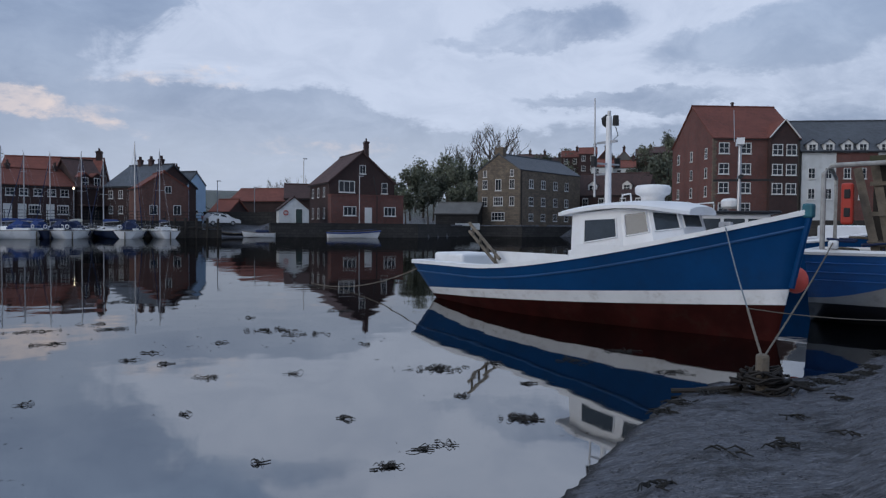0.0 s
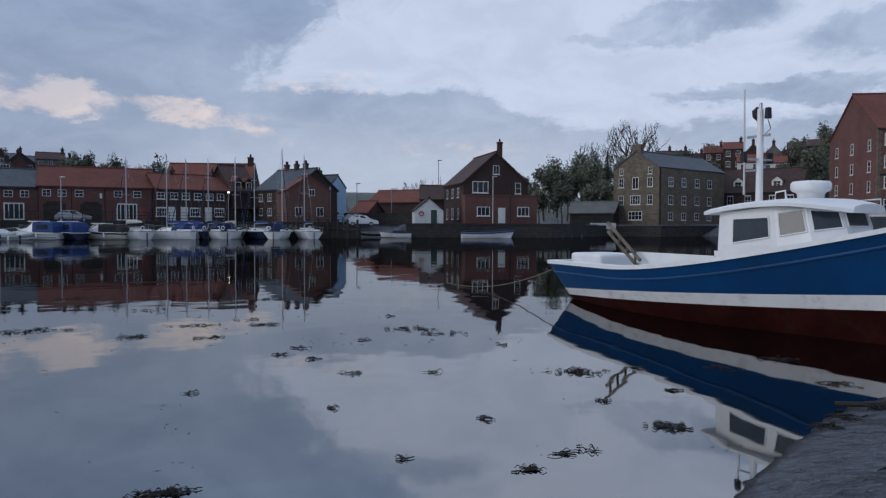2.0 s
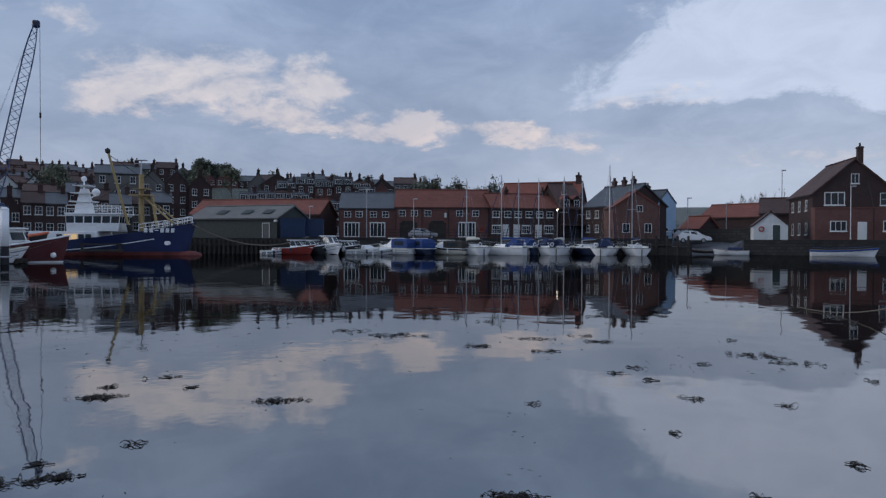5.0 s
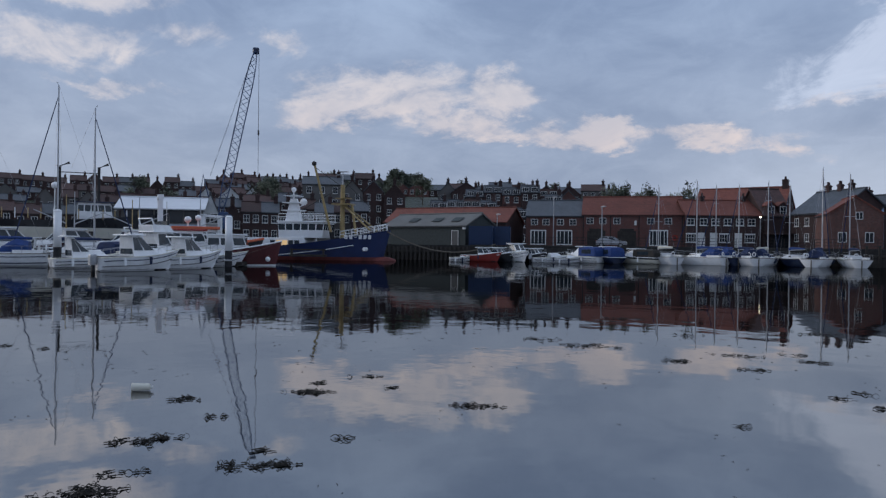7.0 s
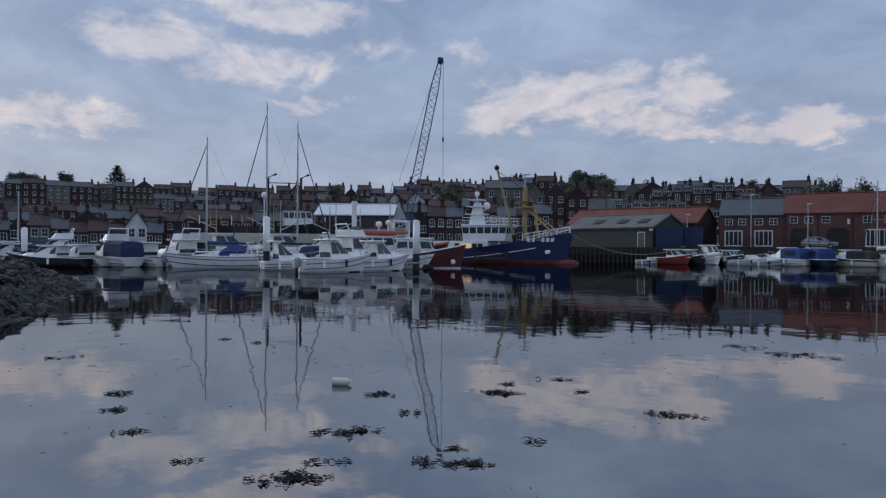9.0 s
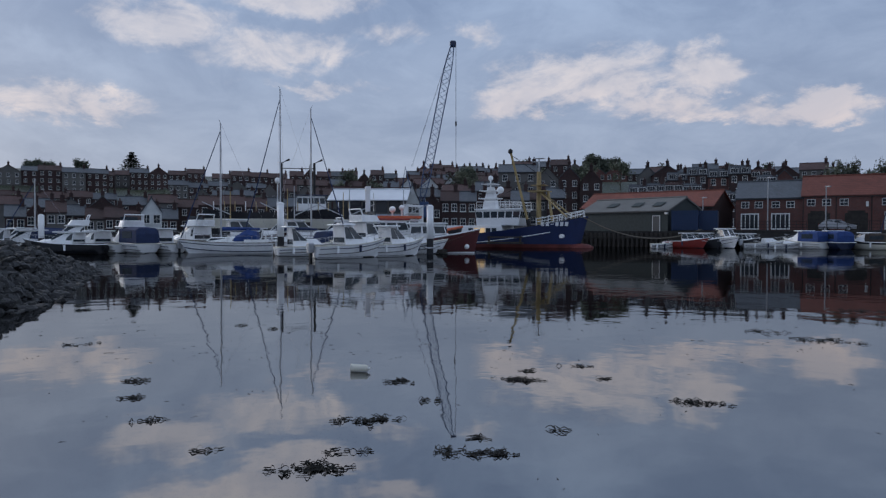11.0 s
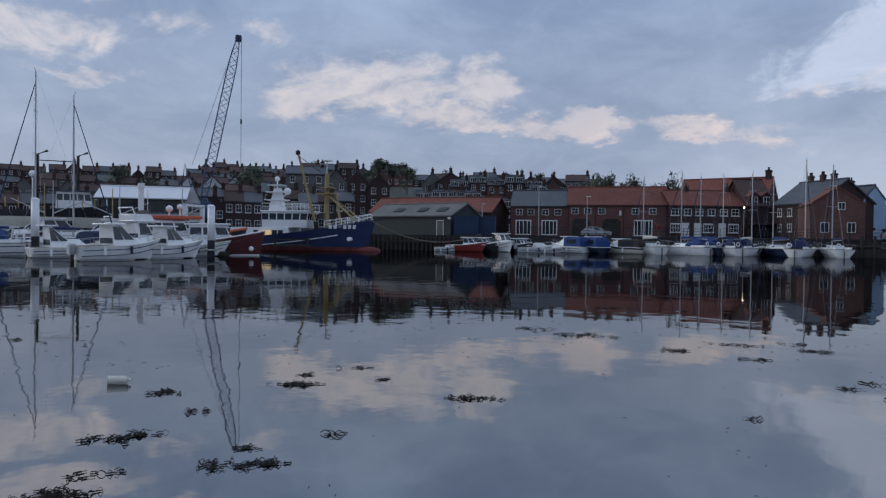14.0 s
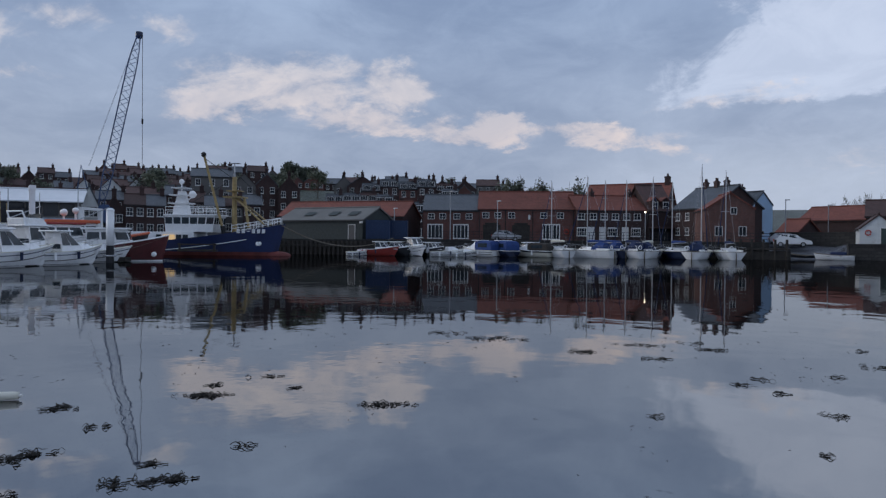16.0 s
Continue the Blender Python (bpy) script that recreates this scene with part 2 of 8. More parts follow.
BLACK = surface("black_rubber", (0.018, 0.018, 0.02), 0.7, vary=0.3)
GEL_WHITE = surface("white_gelcoat", (0.80, 0.81, 0.82), 0.28, vary=0.05, scale=0.8, stain=(0.45, 0.42, 0.36), stain_amount=0.25)
GEL_CREAM = surface("cream_gelcoat", (0.62, 0.60, 0.52), 0.3, vary=0.06, scale=0.8, stain=(0.4, 0.36, 0.28), stain_amount=0.25)
GEL_NAVY = surface("navy_paint", (0.012, 0.022, 0.06), 0.3, vary=0.2)
GEL_BLACK = surface("black_paint", (0.014, 0.015, 0.02), 0.3, vary=0.2)
PAINT_BLUE = surface("blue_hull_paint", (0.001, 0.046, 0.150), 0.5, ior=1.25, vary=0.14, scale=0.9, bump=0.08, fine=18.0, stain=(0.006, 0.032, 0.09), stain_amount=0.5)
PAINT_LINE = surface("faded_blue_paint", (0.012, 0.07, 0.19), 0.5, vary=0.15, scale=1.5)
PAINT_WHITE = surface("white_boat_paint", (0.78, 0.79, 0.80), 0.38, vary=0.05, scale=1.2, bump=0.08, stain=(0.50, 0.46, 0.40), stain_amount=0.2)
BOOT_WHITE = surface("scuffed_white_paint", (0.70, 0.71, 0.72), 0.5, vary=0.08, scale=1.6, stain=(0.20, 0.14, 0.10), stain_amount=0.35)
ANTIFOUL = surface("red_antifouling", (0.030, 0.006, 0.005), 0.8, ior=1.15, vary=0.35, scale=1.4, stain=(0.03, 0.016, 0.012), stain_amount=0.7)
PAINT_RED = surface("red_paint", (0.26, 0.028, 0.022), 0.4, vary=0.15)
PAINT_MAROON = surface("maroon_paint", (0.085, 0.014, 0.016), 0.4, vary=0.15)
PAINT_ORANGE = surface("orange_paint", (0.55, 0.12, 0.05), 0.5, vary=0.12)
PAINT_YELLOW = surface("ochre_paint", (0.34, 0.25, 0.11), 0.5, vary=0.2, stain=(0.12, 0.06, 0.03))
PAINT_CRANE = surface("crane_blue_paint", (0.035, 0.07, 0.16), 0.5, vary=0.25)
TRAWL_BLUE = surface("trawler_blue_paint", (0.010, 0.022, 0.085), 0.4, vary=0.2, scale=0.6)
TARP_BLUE = surface("blue_canvas", (0.015, 0.045, 0.17), 0.75, vary=0.2)
TARP_NAVY = surface("navy_canvas", (0.015, 0.028, 0.08), 0.8, vary=0.2)
CONTAINER_BLUE = surface("blue_container_paint", (0.010, 0.030, 0.085), 0.5, vary=0.2)
BUOY_RED = surface("coral_buoy_vinyl", (0.75, 0.11, 0.08), 0.45, vary=0.08)
CRATE_RED = surface("red_plastic", (0.40, 0.035, 0.02), 0.45, vary=0.08)
ROPE = surface("rope", (0.15, 0.13, 0.105), 0.9, vary=0.3, scale=20.0)
ROPE_BLUE = surface("blue_flecked_rope", (0.16, 0.19, 0.21), 0.9, vary=0.4, scale=30.0)
SCREEN = surface("cabin_glass", (0.03, 0.04, 0.05), 0.06, vary=0.2, bump=0.0, ior=1.52)
WEED = surface("bladder_wrack", (0.009, 0.008, 0.006), 0.75, vary=0.5, scale=9.0)
BARK = surface("bark", (0.075, 0.06, 0.048), 0.9, vary=0.3, scale=6.0, bump=0.5)
LEAF = surface("spring_leaves", (0.15, 0.165, 0.115), 0.8, vary=0.45, scale=0.5, tone=0.25)
LEAF_DARK = surface("dark_leaves", (0.085, 0.098, 0.072), 0.8, vary=0.4, scale=0.5, tone=0.2)
LEAF_FIR = surface("conifer_needles", (0.02, 0.03, 0.02), 0.85, vary=0.3, scale=0.5)
CAR_WHITE = surface("white_car_paint", (0.62, 0.64, 0.66), 0.25, vary=0.03)
CAR_GREY = surface("silver_car_paint", (0.32, 0.33, 0.35), 0.3, 0.4, vary=0.03)
CANVAS_WHITE = surface("white_marquee_cloth", (0.68, 0.70, 0.73), 0.6, vary=0.06, scale=0.5)
ROCK = surface("wet_rock", (0.014, 0.014, 0.015), 0.6, vary=0.45, scale=2.5, bump=0.6, fine=14.0, stain=(0.02, 0.022, 0.013), tone=0.3)


def lamp_glow(name, colour, strength):
    m = bpy.data.materials.new(name)
    m.use_nodes = True
    n = Nodes(m.node_tree)
    e = n.add("ShaderNodeEmission")
    e.inputs[0].default_value, e.inputs[1].default_value = (*colour, 1), strength
    n.put(e.outputs[0], n.add("ShaderNodeOutputMaterial").inputs[0])
    return m


LAMP_WARM = lamp_glow("lit_lamp", (1.0, 0.85, 0.6), 6.0)
LAMP_CABIN = lamp_glow("lit_cabin_window", (1.0, 0.72, 0.40), 0.55)


def water_material():
    m = bpy.data.materials.new("harbour_water")
    m.use_nodes = True
    n = Nodes(m.node_tree)
    v = n.add("ShaderNodeTexCoord").outputs["Object"]
    p = n.add("ShaderNodeBsdfPrincipled")
    murk = n.noise(v, 0.12, 4.0, 0.6)
    n.put(n.mix(murk, (0.004, 0.006, 0.008, 1), (0.010, 0.011, 0.011, 1)), p.inputs["Base Color"])
    p.inputs["Roughness"].default_value, p.inputs["IOR"].default_value = 0.02, 1.33
    calm = n.step(n.noise(v, 0.05, 3.0, 0.5), 0.42, 0.62)
    wave = n.math("ADD", n.math("MULTIPLY", n.noise(v, 0.55, 2.0, 0.5), 1.0), n.math("MULTIPLY", n.math("MULTIPLY", n.noise(v, 2.6, 2.0, 0.5), 0.22), n.math("ADD", 0.25, calm)))
    b = n.add("ShaderNodeBump")
    b.inputs["Strength"].default_value, b.inputs["Distance"].default_value = 1.0, 0.008
    n.put(wave, b.inputs["Height"])
    n.put(b.outputs[0], p.inputs["Normal"])
    g = n.add("ShaderNodeBsdfGlossy")
    g.inputs["Color"].default_value, g.inputs["Roughness"].default_value = (0.455, 0.455, 0.455, 1), 0.03
    n.put(b.outputs[0], g.inputs["Normal"])
    m2 = n.add("ShaderNodeMixShader")
    m2.inputs[0].default_value = 0.8
    n.put(p.outputs[0], m2.inputs[1]), n.put(g.outputs[0], m2.inputs[2])
    n.put(m2.outputs[0], n.add("ShaderNodeOutputMaterial").inputs[0])
    return m


def ground_material():
    """Wet silt by the water, grass and scrub on the hills."""
    m = bpy.data.materials.new("silt_and_grass")
    m.use_nodes = True
    n = Nodes(m.node_tree)
    v = n.add("ShaderNodeTexCoord").outputs["Object"]
    s = n.add("ShaderNodeSeparateXYZ")
    n.put(v, s.inputs[0])
    big, mid, grit = n.noise(v, 0.6, 5.0, 0.6), n.noise(v, 9.0, 6.0, 0.7), n.noise(v, 45.0, 5.0, 0.75)
    silt = n.mix(n.step(mid, 0.3, 0.7), (0.035, 0.038, 0.046, 1), (0.12, 0.128, 0.150, 1))
    silt = n.mix(n.step(grit, 0.48, 0.72), silt, (0.20, 0.21, 0.235, 1))
    silt = n.mix(n.math("MULTIPLY", n.step(n.noise(v, 2.3, 7.0, 0.75), 0.52, 0.62), 0.75), silt, (0.018, 0.018, 0.018, 1))
    # drawn-out dark streaks left by the ebb, finer pale streaks between them, a soaked fringe at the water
    turn = n.add("ShaderNodeMapping")
    turn.inputs["Rotation"].default_value, turn.inputs["Scale"].default_value = (0, 0, math.radians(24)), (1.0, 4.2, 1.0)
    n.put(v, turn.inputs["Vector"])
    streak = n.noise(turn.outputs[0], 3.2, 8.0, 0.72)
    silt = n.mix(n.math("MULTIPLY", n.step(streak, 0.50, 0.60), 0.7), silt, (0.014, 0.014, 0.016, 1))
    silt = n.mix(n.math("MULTIPLY", n.step(n.noise(turn.outputs[0], 14.0, 6.0, 0.75), 0.53, 0.66), 0.75), silt, (0.30, 0.31, 0.345, 1))
    silt = n.mix(n.step(n.math("ADD", s.outputs[2], n.math("MULTIPLY", mid, 0.05)), 0.055, 0.03), silt, (0.018, 0.018, 0.019, 1))
    grass = n.mix(n.step(n.noise(v, 0.03, 5.0, 0.6), 0.35, 0.65), (0.028, 0.034, 0.020, 1), (0.046, 0.054, 0.032, 1))
    c = n.mix(n.step(s.outputs[2], 2.2, 4.5), silt, grass)
    p = n.add("ShaderNodeBsdfPrincipled")
    n.put(c, p.inputs["Base Color"])
    p.inputs["Specular IOR Level"].default_value = 0.22
    n.put(n.math("ADD", 0.22, n.math("MULTIPLY", n.step(mid, 0.3, 0.7), 0.6)), p.inputs["Roughness"])
    b = n.add("ShaderNodeBump")
    b.inputs["Strength"].default_value, b.inputs["Distance"].default_value = 1.0, 0.035
    n.put(n.math("ADD", mid, n.math("MULTIPLY", grit, 0.5)), b.inputs["Height"])
    n.put(b.outputs[0], p.inputs["Normal"])
    n.put(p.outputs[0], n.add("ShaderNodeOutputMaterial").inputs[0])
    return m

# ---- building blocks ----


def at(azimuth, d, z=0.0):
    """A place by its bearing to the left of the y axis, in degrees, and its distance."""
    return Vector((-math.sin(radians(azimuth)) * d, math.cos(radians(azimuth)) * d, z))


def mesh_of(name, bm, mats, smooth=False):
    me = bpy.data.meshes.new(name)
    bmesh.ops.recalc_face_normals(bm, faces=bm.faces)
    if smooth:
        for f in bm.faces:
            f.smooth = True
    bm.to_mesh(me)
    bm.free()
    for m in mats if isinstance(mats, (list, tuple)) else (mats,):
        me.materials.append(m)
    return me


def part(name, bm, material, parent=None, label="", smooth=False):
    me = bm if isinstance(bm, bpy.types.Mesh) else mesh_of(name, bm, material, smooth)
    ob = new(name, me)
    if parent is not None:
        ob.parent = parent
    if label:
        ob["label"] = label
    return ob


def thing(name, m, label, category, group="", kind=""):
    ob = new(name)
    ob.matrix_world = m
    return tagged(ob, label, category, group, kind)


def box(bm, x0, x1, y0, y1, z0, z1, mat=0, taper=0.0):
    """A box; taper narrows its top."""
    t = taper
    vs = [bm.verts.new(p) for p in ((x0, y0, z0), (x1, y0, z0), (x1, y1, z0), (x0, y1, z0), (x0 + t, y0 + t, z1), (x1 - t, y0 + t, z1), (x1 - t, y1 - t, z1), (x0 + t, y1 - t, z1))]
    for q in ((0, 3, 2, 1), (4, 5, 6, 7), (0, 1, 5, 4), (1, 2, 6, 5), (2, 3, 7, 6), (3, 0, 4, 7)):
        bm.faces.new([vs[i] for i in q]).material_index = mat
    return vs


def boxes(*rows):
    bm = bmesh.new()
    for r in rows:
        box(bm, *r)
    return bm


def soft_box(x0, x1, y0, y1, z0, z1, r=0.03, seg=2):
    bm = bmesh.new()
    box(bm, x0, x1, y0, y1, z0, z1)
    bmesh.ops.bevel(bm, geom=bm.edges[:], offset=r, segments=seg, profile=0.5, affect="EDGES")
    return bm


def tube(bm, points, r0, r1=None, n=8, mat=0):
    """A round bar through the points, from radius r0 to r1."""
    r1 = r0 if r1 is None else r1
    pts = [Vector(p) for p in points]
    rings = []
    for i, p in enumerate(pts):
        d = (pts[min(i + 1, len(pts) - 1)] - pts[max(i - 1, 0)]).normalized()
        a = d.cross(Vector((0, 0, 1)) if abs(d.z) < 0.9 else Vector((1, 0, 0))).normalized()
        b = d.cross(a)
        r = r0 + (r1 - r0) * i / max(1, len(pts) - 1)
        rings.append([bm.verts.new(p + r * (a * math.cos(6.2832 * k / n) + b * math.sin(6.2832 * k / n))) for k in range(n)])
    for u, v in zip(rings, rings[1:]):
        for k in range(n):
            bm.faces.new((u[k], u[(k + 1) % n], v[(k + 1) % n], v[k])).material_index = mat
    bm.faces.new(rings[0][::-1]).material_index = mat
    bm.faces.new(rings[-1]).material_index = mat
    return bm


def bar(points, r0, r1=None, n=8):
    return tube(bmesh.new(), points, r0, r1, n)


def sag(a, b, drop, n=10):
    a, b = Vector(a), Vector(b)
    return [a.lerp(b, i / n) - Vector((0, 0, drop * 4 * (i / n) * (1 - i / n))) for i in range(n + 1)]


def ball(x, y, z, r, sx=1.0, sy=1.0, sz=1.0, sub=2):
    bm = bmesh.new()
    bmesh.ops.create_icosphere(bm, subdivisions=sub, radius=r, matrix=Matrix.Translation((x, y, z)) @ Matrix.Diagonal((sx, sy, sz, 1)))
    return bm


def lathe(profile, n=20):
    """A turned body from (radius, z) rows."""
    bm = bmesh.new()
    rings = [[bm.verts.new((r * math.cos(6.2832 * k / n), r * math.sin(6.2832 * k / n), z)) for k in range(n)] for r, z in profile]
    for u, v in zip(rings, rings[1:]):
        for k in range(n):
            bm.faces.new((u[k], u[(k + 1) % n], v[(k + 1) % n], v[k]))
    bm.faces.new(rings[0][::-1]), bm.faces.new(rings[-1])
    return bm


def slab(bm, quad, thick, mat=0):
    """A plate under the four corners."""
    q = [Vector(p) for p in quad]
    nrm = (q[1] - q[0]).cross(q[3] - q[0]).normalized() * thick
    a, b = [bm.verts.new(p) for p in q], [bm.verts.new(p - nrm) for p in q]
    bm.faces.new(a).material_index = mat
    bm.faces.new(b[::-1]).material_index = mat
    for i in range(4):
        bm.faces.new((a[i], b[i], b[(i + 1) % 4], a[(i + 1) % 4])).material_index = mat


WINDOWS = {}


def window_meshes(w, h, bars, rise, sill):
    """The frame and the pane of a window that faces -y, about its middle; bars: uprights and rails; rise: a low arch over it."""
    key = (round(w, 2), round(h, 2), bars, rise, sill)
    if key not in WINDOWS:
        f = max(0.06, 0.07 * min(w, h))
        g = f * 0.6

        def cuts(size, count):
            """The edges of the frame's bars across a size."""
            out = [-size / 2, -size / 2 + f]
            for i in range(count):
                c = -size / 2 + size * (i + 1) / (count + 1)
                out += [c - g / 2, c + g / 2]
            return out + [size / 2 - f, size / 2]
        xs, zs = cuts(w, bars[0]), cuts(h, bars[1])
        zs[-1] += rise
        bm = bmesh.new()
        grid = {}

        def at_grid(i, j, y):
            if (i, j, y) not in grid:
                grid[i, j, y] = bm.verts.new((xs[i], y, zs[j]))
            return grid[i, j, y]

        def solid(i, j):
            return 0 <= i < len(xs) - 1 and 0 <= j < len(zs) - 1 and (i % 2 == 0 or j % 2 == 0)
        for i in range(len(xs) - 1):
            for j in range(len(zs) - 1):
                if solid(i, j):
                    q = ((i, j), (i + 1, j), (i + 1, j + 1), (i, j + 1))
                    bm.faces.new([at_grid(*c, -0.05) for c in q]), bm.faces.new([at_grid(*c, 0.03) for c in q[::-1]])
                    for k, (di, dj) in enumerate(((0, -1), (1, 0), (0, 1), (-1, 0))):
                        if not solid(i + di, j + dj):
                            a, b = q[k], q[(k + 1) % 4]
                            bm.faces.new((at_grid(*a, -0.05), at_grid(*a, 0.03), at_grid(*b, 0.03), at_grid(*b, -0.05)))
        if sill:
            box(bm, -w / 2 - 0.08, w / 2 + 0.08, -0.12, 0.05, -h / 2 - 0.09, -h / 2 - 0.002)
        pane = boxes((-w / 2 + f * 0.9, w / 2 - f * 0.9, -0.012, 0.01, -h / 2 + f * 0.9, h / 2 - f * 0.9))
        WINDOWS[key] = mesh_of("window", bm, TRIM), mesh_of("pane", pane, GLASS_DARK)
    return WINDOWS[key]


def face_pose(face, u, z, W, D):
    """Where a window stands: F the front (u from its left end), L and R the two ends (u from the front)."""
    if face == "F":
        return pose(u, -0.004, z)
    if face == "L":
        return pose(-0.004, u, z, 0, 0, -90)
    return pose(W + 0.004, u, z, 0, 0, 90)


def add_window(house, face, u, z, w, h, W, D, bars=(1, 1), rise=0.0, sill=True):
    frame_mesh, pane_mesh = window_meshes(w, h, bars, rise, sill)
    win = part("window", frame_mesh, None, house)
    win.matrix_local = face_pose(face, u, z, W, D)
    part("pane", pane_mesh, None, win)


DOORS = {}


def add_door(house, face, u, w, h, W, D, mat, z=0.0):
    key = (round(w, 2), round(h, 2), mat.name)
    if key not in DOORS:
        bm = boxes((-w / 2 - 0.08, -w / 2, -0.06, 0.06, 0, h + 0.08), (w / 2, w / 2 + 0.08, -0.06, 0.06, 0, h + 0.08), (-w / 2, w / 2, -0.06, 0.06, h, h + 0.08))
        leaf = boxes((-w / 2 + 0.002, w / 2 - 0.002, -0.03, 0.03, 0.02, h - 0.002), (-w * 0.32, w * 0.32, -0.05, -0.03, 0.2, h * 0.42), (-w * 0.32, w * 0.32, -0.05, -0.03, h * 0.5, h * 0.9))
        DOORS[key] = mesh_of("door_frame", bm, TRIM), mesh_of("door", leaf, mat)
    a = part("door_frame", DOORS[key][0], None, house)
    a.matrix_local = face_pose(face, u, z, W, D)
    part("door", DOORS[key][1], None, a)


def building(name, A, B, depth, z0, eave, ridge, wall, roof, label, category="house", across=False, over=0.25, group="", kind="", hip=0.0, foot=-1.0):
    """A house with a pitched roof. A and B: the ends of its front, from left to right. eave and ridge: heights over z0.
    across: the gable is in the front, else the ridge runs along it. Returns the house, its width and depth."""
    A, B = Vector(A).to_2d(), Vector(B).to_2d()
    W, D = (B - A).length, depth
    ob = thing(name, pose(A.x, A.y, z0, 0, 0, math.degrees(math.atan2(B.y - A.y, B.x - A.x))), label, category, group, kind)
    bm = bmesh.new()
    L, S = (D, W) if across else (W, D)   # ridge's length, span

    def v(along, span, z):
        return Vector((span, along, z)) if across else Vector((along, span, z))
    ends = []
    for a in (0, L):
        ends.append([bm.verts.new(v(a, s, z)) for s, z in ((0, foot), (S, foot), (S, eave), (S / 2, ridge), (0, eave))])
    bm.faces.new(ends[0]), bm.faces.new(ends[1][::-1])
    for i in range(5):
        bm.faces.new((ends[0][i], ends[0][(i + 1) % 5], ends[1][(i + 1) % 5], ends[1][i]))
    part("wall", bm, wall, ob)
    bm = bmesh.new()
    o, rise = over, (ridge - eave) / (S / 2)
    th = 0.16
    for s0, s1 in ((-o, S / 2), (S + o, S / 2)):
        ze = eave - o * rise + 0.03 + th
        zr = ridge + 0.03 + th
        q = [v(-o + hip * 0, s0, ze), v(L + o, s0, ze), v(L + o - hip, s1, zr), v(-o + hip, s1, zr)]
        if (q[1] - q[0]).cross(q[3] - q[0]).z < 0:
            q = [q[1], q[0], q[3], q[2]]
        slab(bm, q, th)
    part("roof", bm, roof, ob)
    bm = bar([v(-o + hip, S / 2, ridge + th + 0.05), v(L + o - hip, S / 2, ridge + th + 0.05)], 0.13, n=6)
    part("ridge_tiles", bm, roof, ob)
    gut = bmesh.new()
    tube(gut, [v(-o, -o - 0.05, eave - o * rise), v(L + o, -o - 0.05, eave - o * rise)], 0.06, n=6)
    part("gutter", gut, BLACK, ob)
    return ob, W, D


def chimney(house, x, y, z0, z1, w=0.6, d=0.9, pots=2, wall=None):
    wall = wall or BRICK_DARK
    bm = boxes((x - w / 2, x + w / 2, y - d / 2, y + d / 2, z0, z1), (x - w / 2 - 0.07, x + w / 2 + 0.07, y - d / 2 - 0.07, y + d / 2 + 0.07, z1 - 0.25, z1 - 0.1))
    c = part("chimney", bm, wall, house)
    for i in range(pots):
        yy = y + (i - (pots - 1) / 2) * d / max(1, pots)
        part("chimney_pot", bar([(x, yy, z1), (x, yy, z1 + 0.45)], 0.13, 0.1, 8), PANTILE_OLD, c)


def dormer(house, x, y, z, w, h, d, wall, roof, W, D, bars=(1, 1)):
    """A small gabled window bay on the front slope; x, y: its front's middle; z: its foot."""
    bm = bmesh.new()
    e = [[bm.verts.new(p) for p in ((x - w / 2, yy, z), (x + w / 2, yy, z), (x + w / 2, yy, z + h), (x, yy, z + h + w * 0.38), (x - w / 2, yy, z + h))] for yy in (y, y + d)]
    bm.faces.new(e[0]), bm.faces.new(e[1][::-1])
    for i in range(5):
        bm.faces.new((e[0][i], e[0][(i + 1) % 5], e[1][(i + 1) % 5], e[1][i]))
    ob = part("dormer", bm, wall, house)
    bm = bmesh.new()
    for sgn in (-1, 1):
        q = [Vector((x + sgn * (w / 2 + 0.15), y - 0.15, z + h - 0.06)), Vector((x + sgn * (w / 2 + 0.15), y + d, z + h - 0.06)), Vector((x, y + d, z + h + w * 0.38 + 0.1)), Vector((x, y - 0.15, z + h + w * 0.38 + 0.1))]
        if (q[1] - q[0]).cross(q[3] - q[0]).z < 0:
            q = [q[1], q[0], q[3], q[2]]
        slab(bm, q, 0.09)
    part("dormer_roof", bm, roof, ob)
    f, p = window_meshes(w * 0.72, h * 0.8, bars, 0.0, True)
    win = part("window", f, None, ob)
    win.matrix_local = pose(x, y - 0.004, z + h * 0.52)
    part("pane", p, None, win)
    return ob


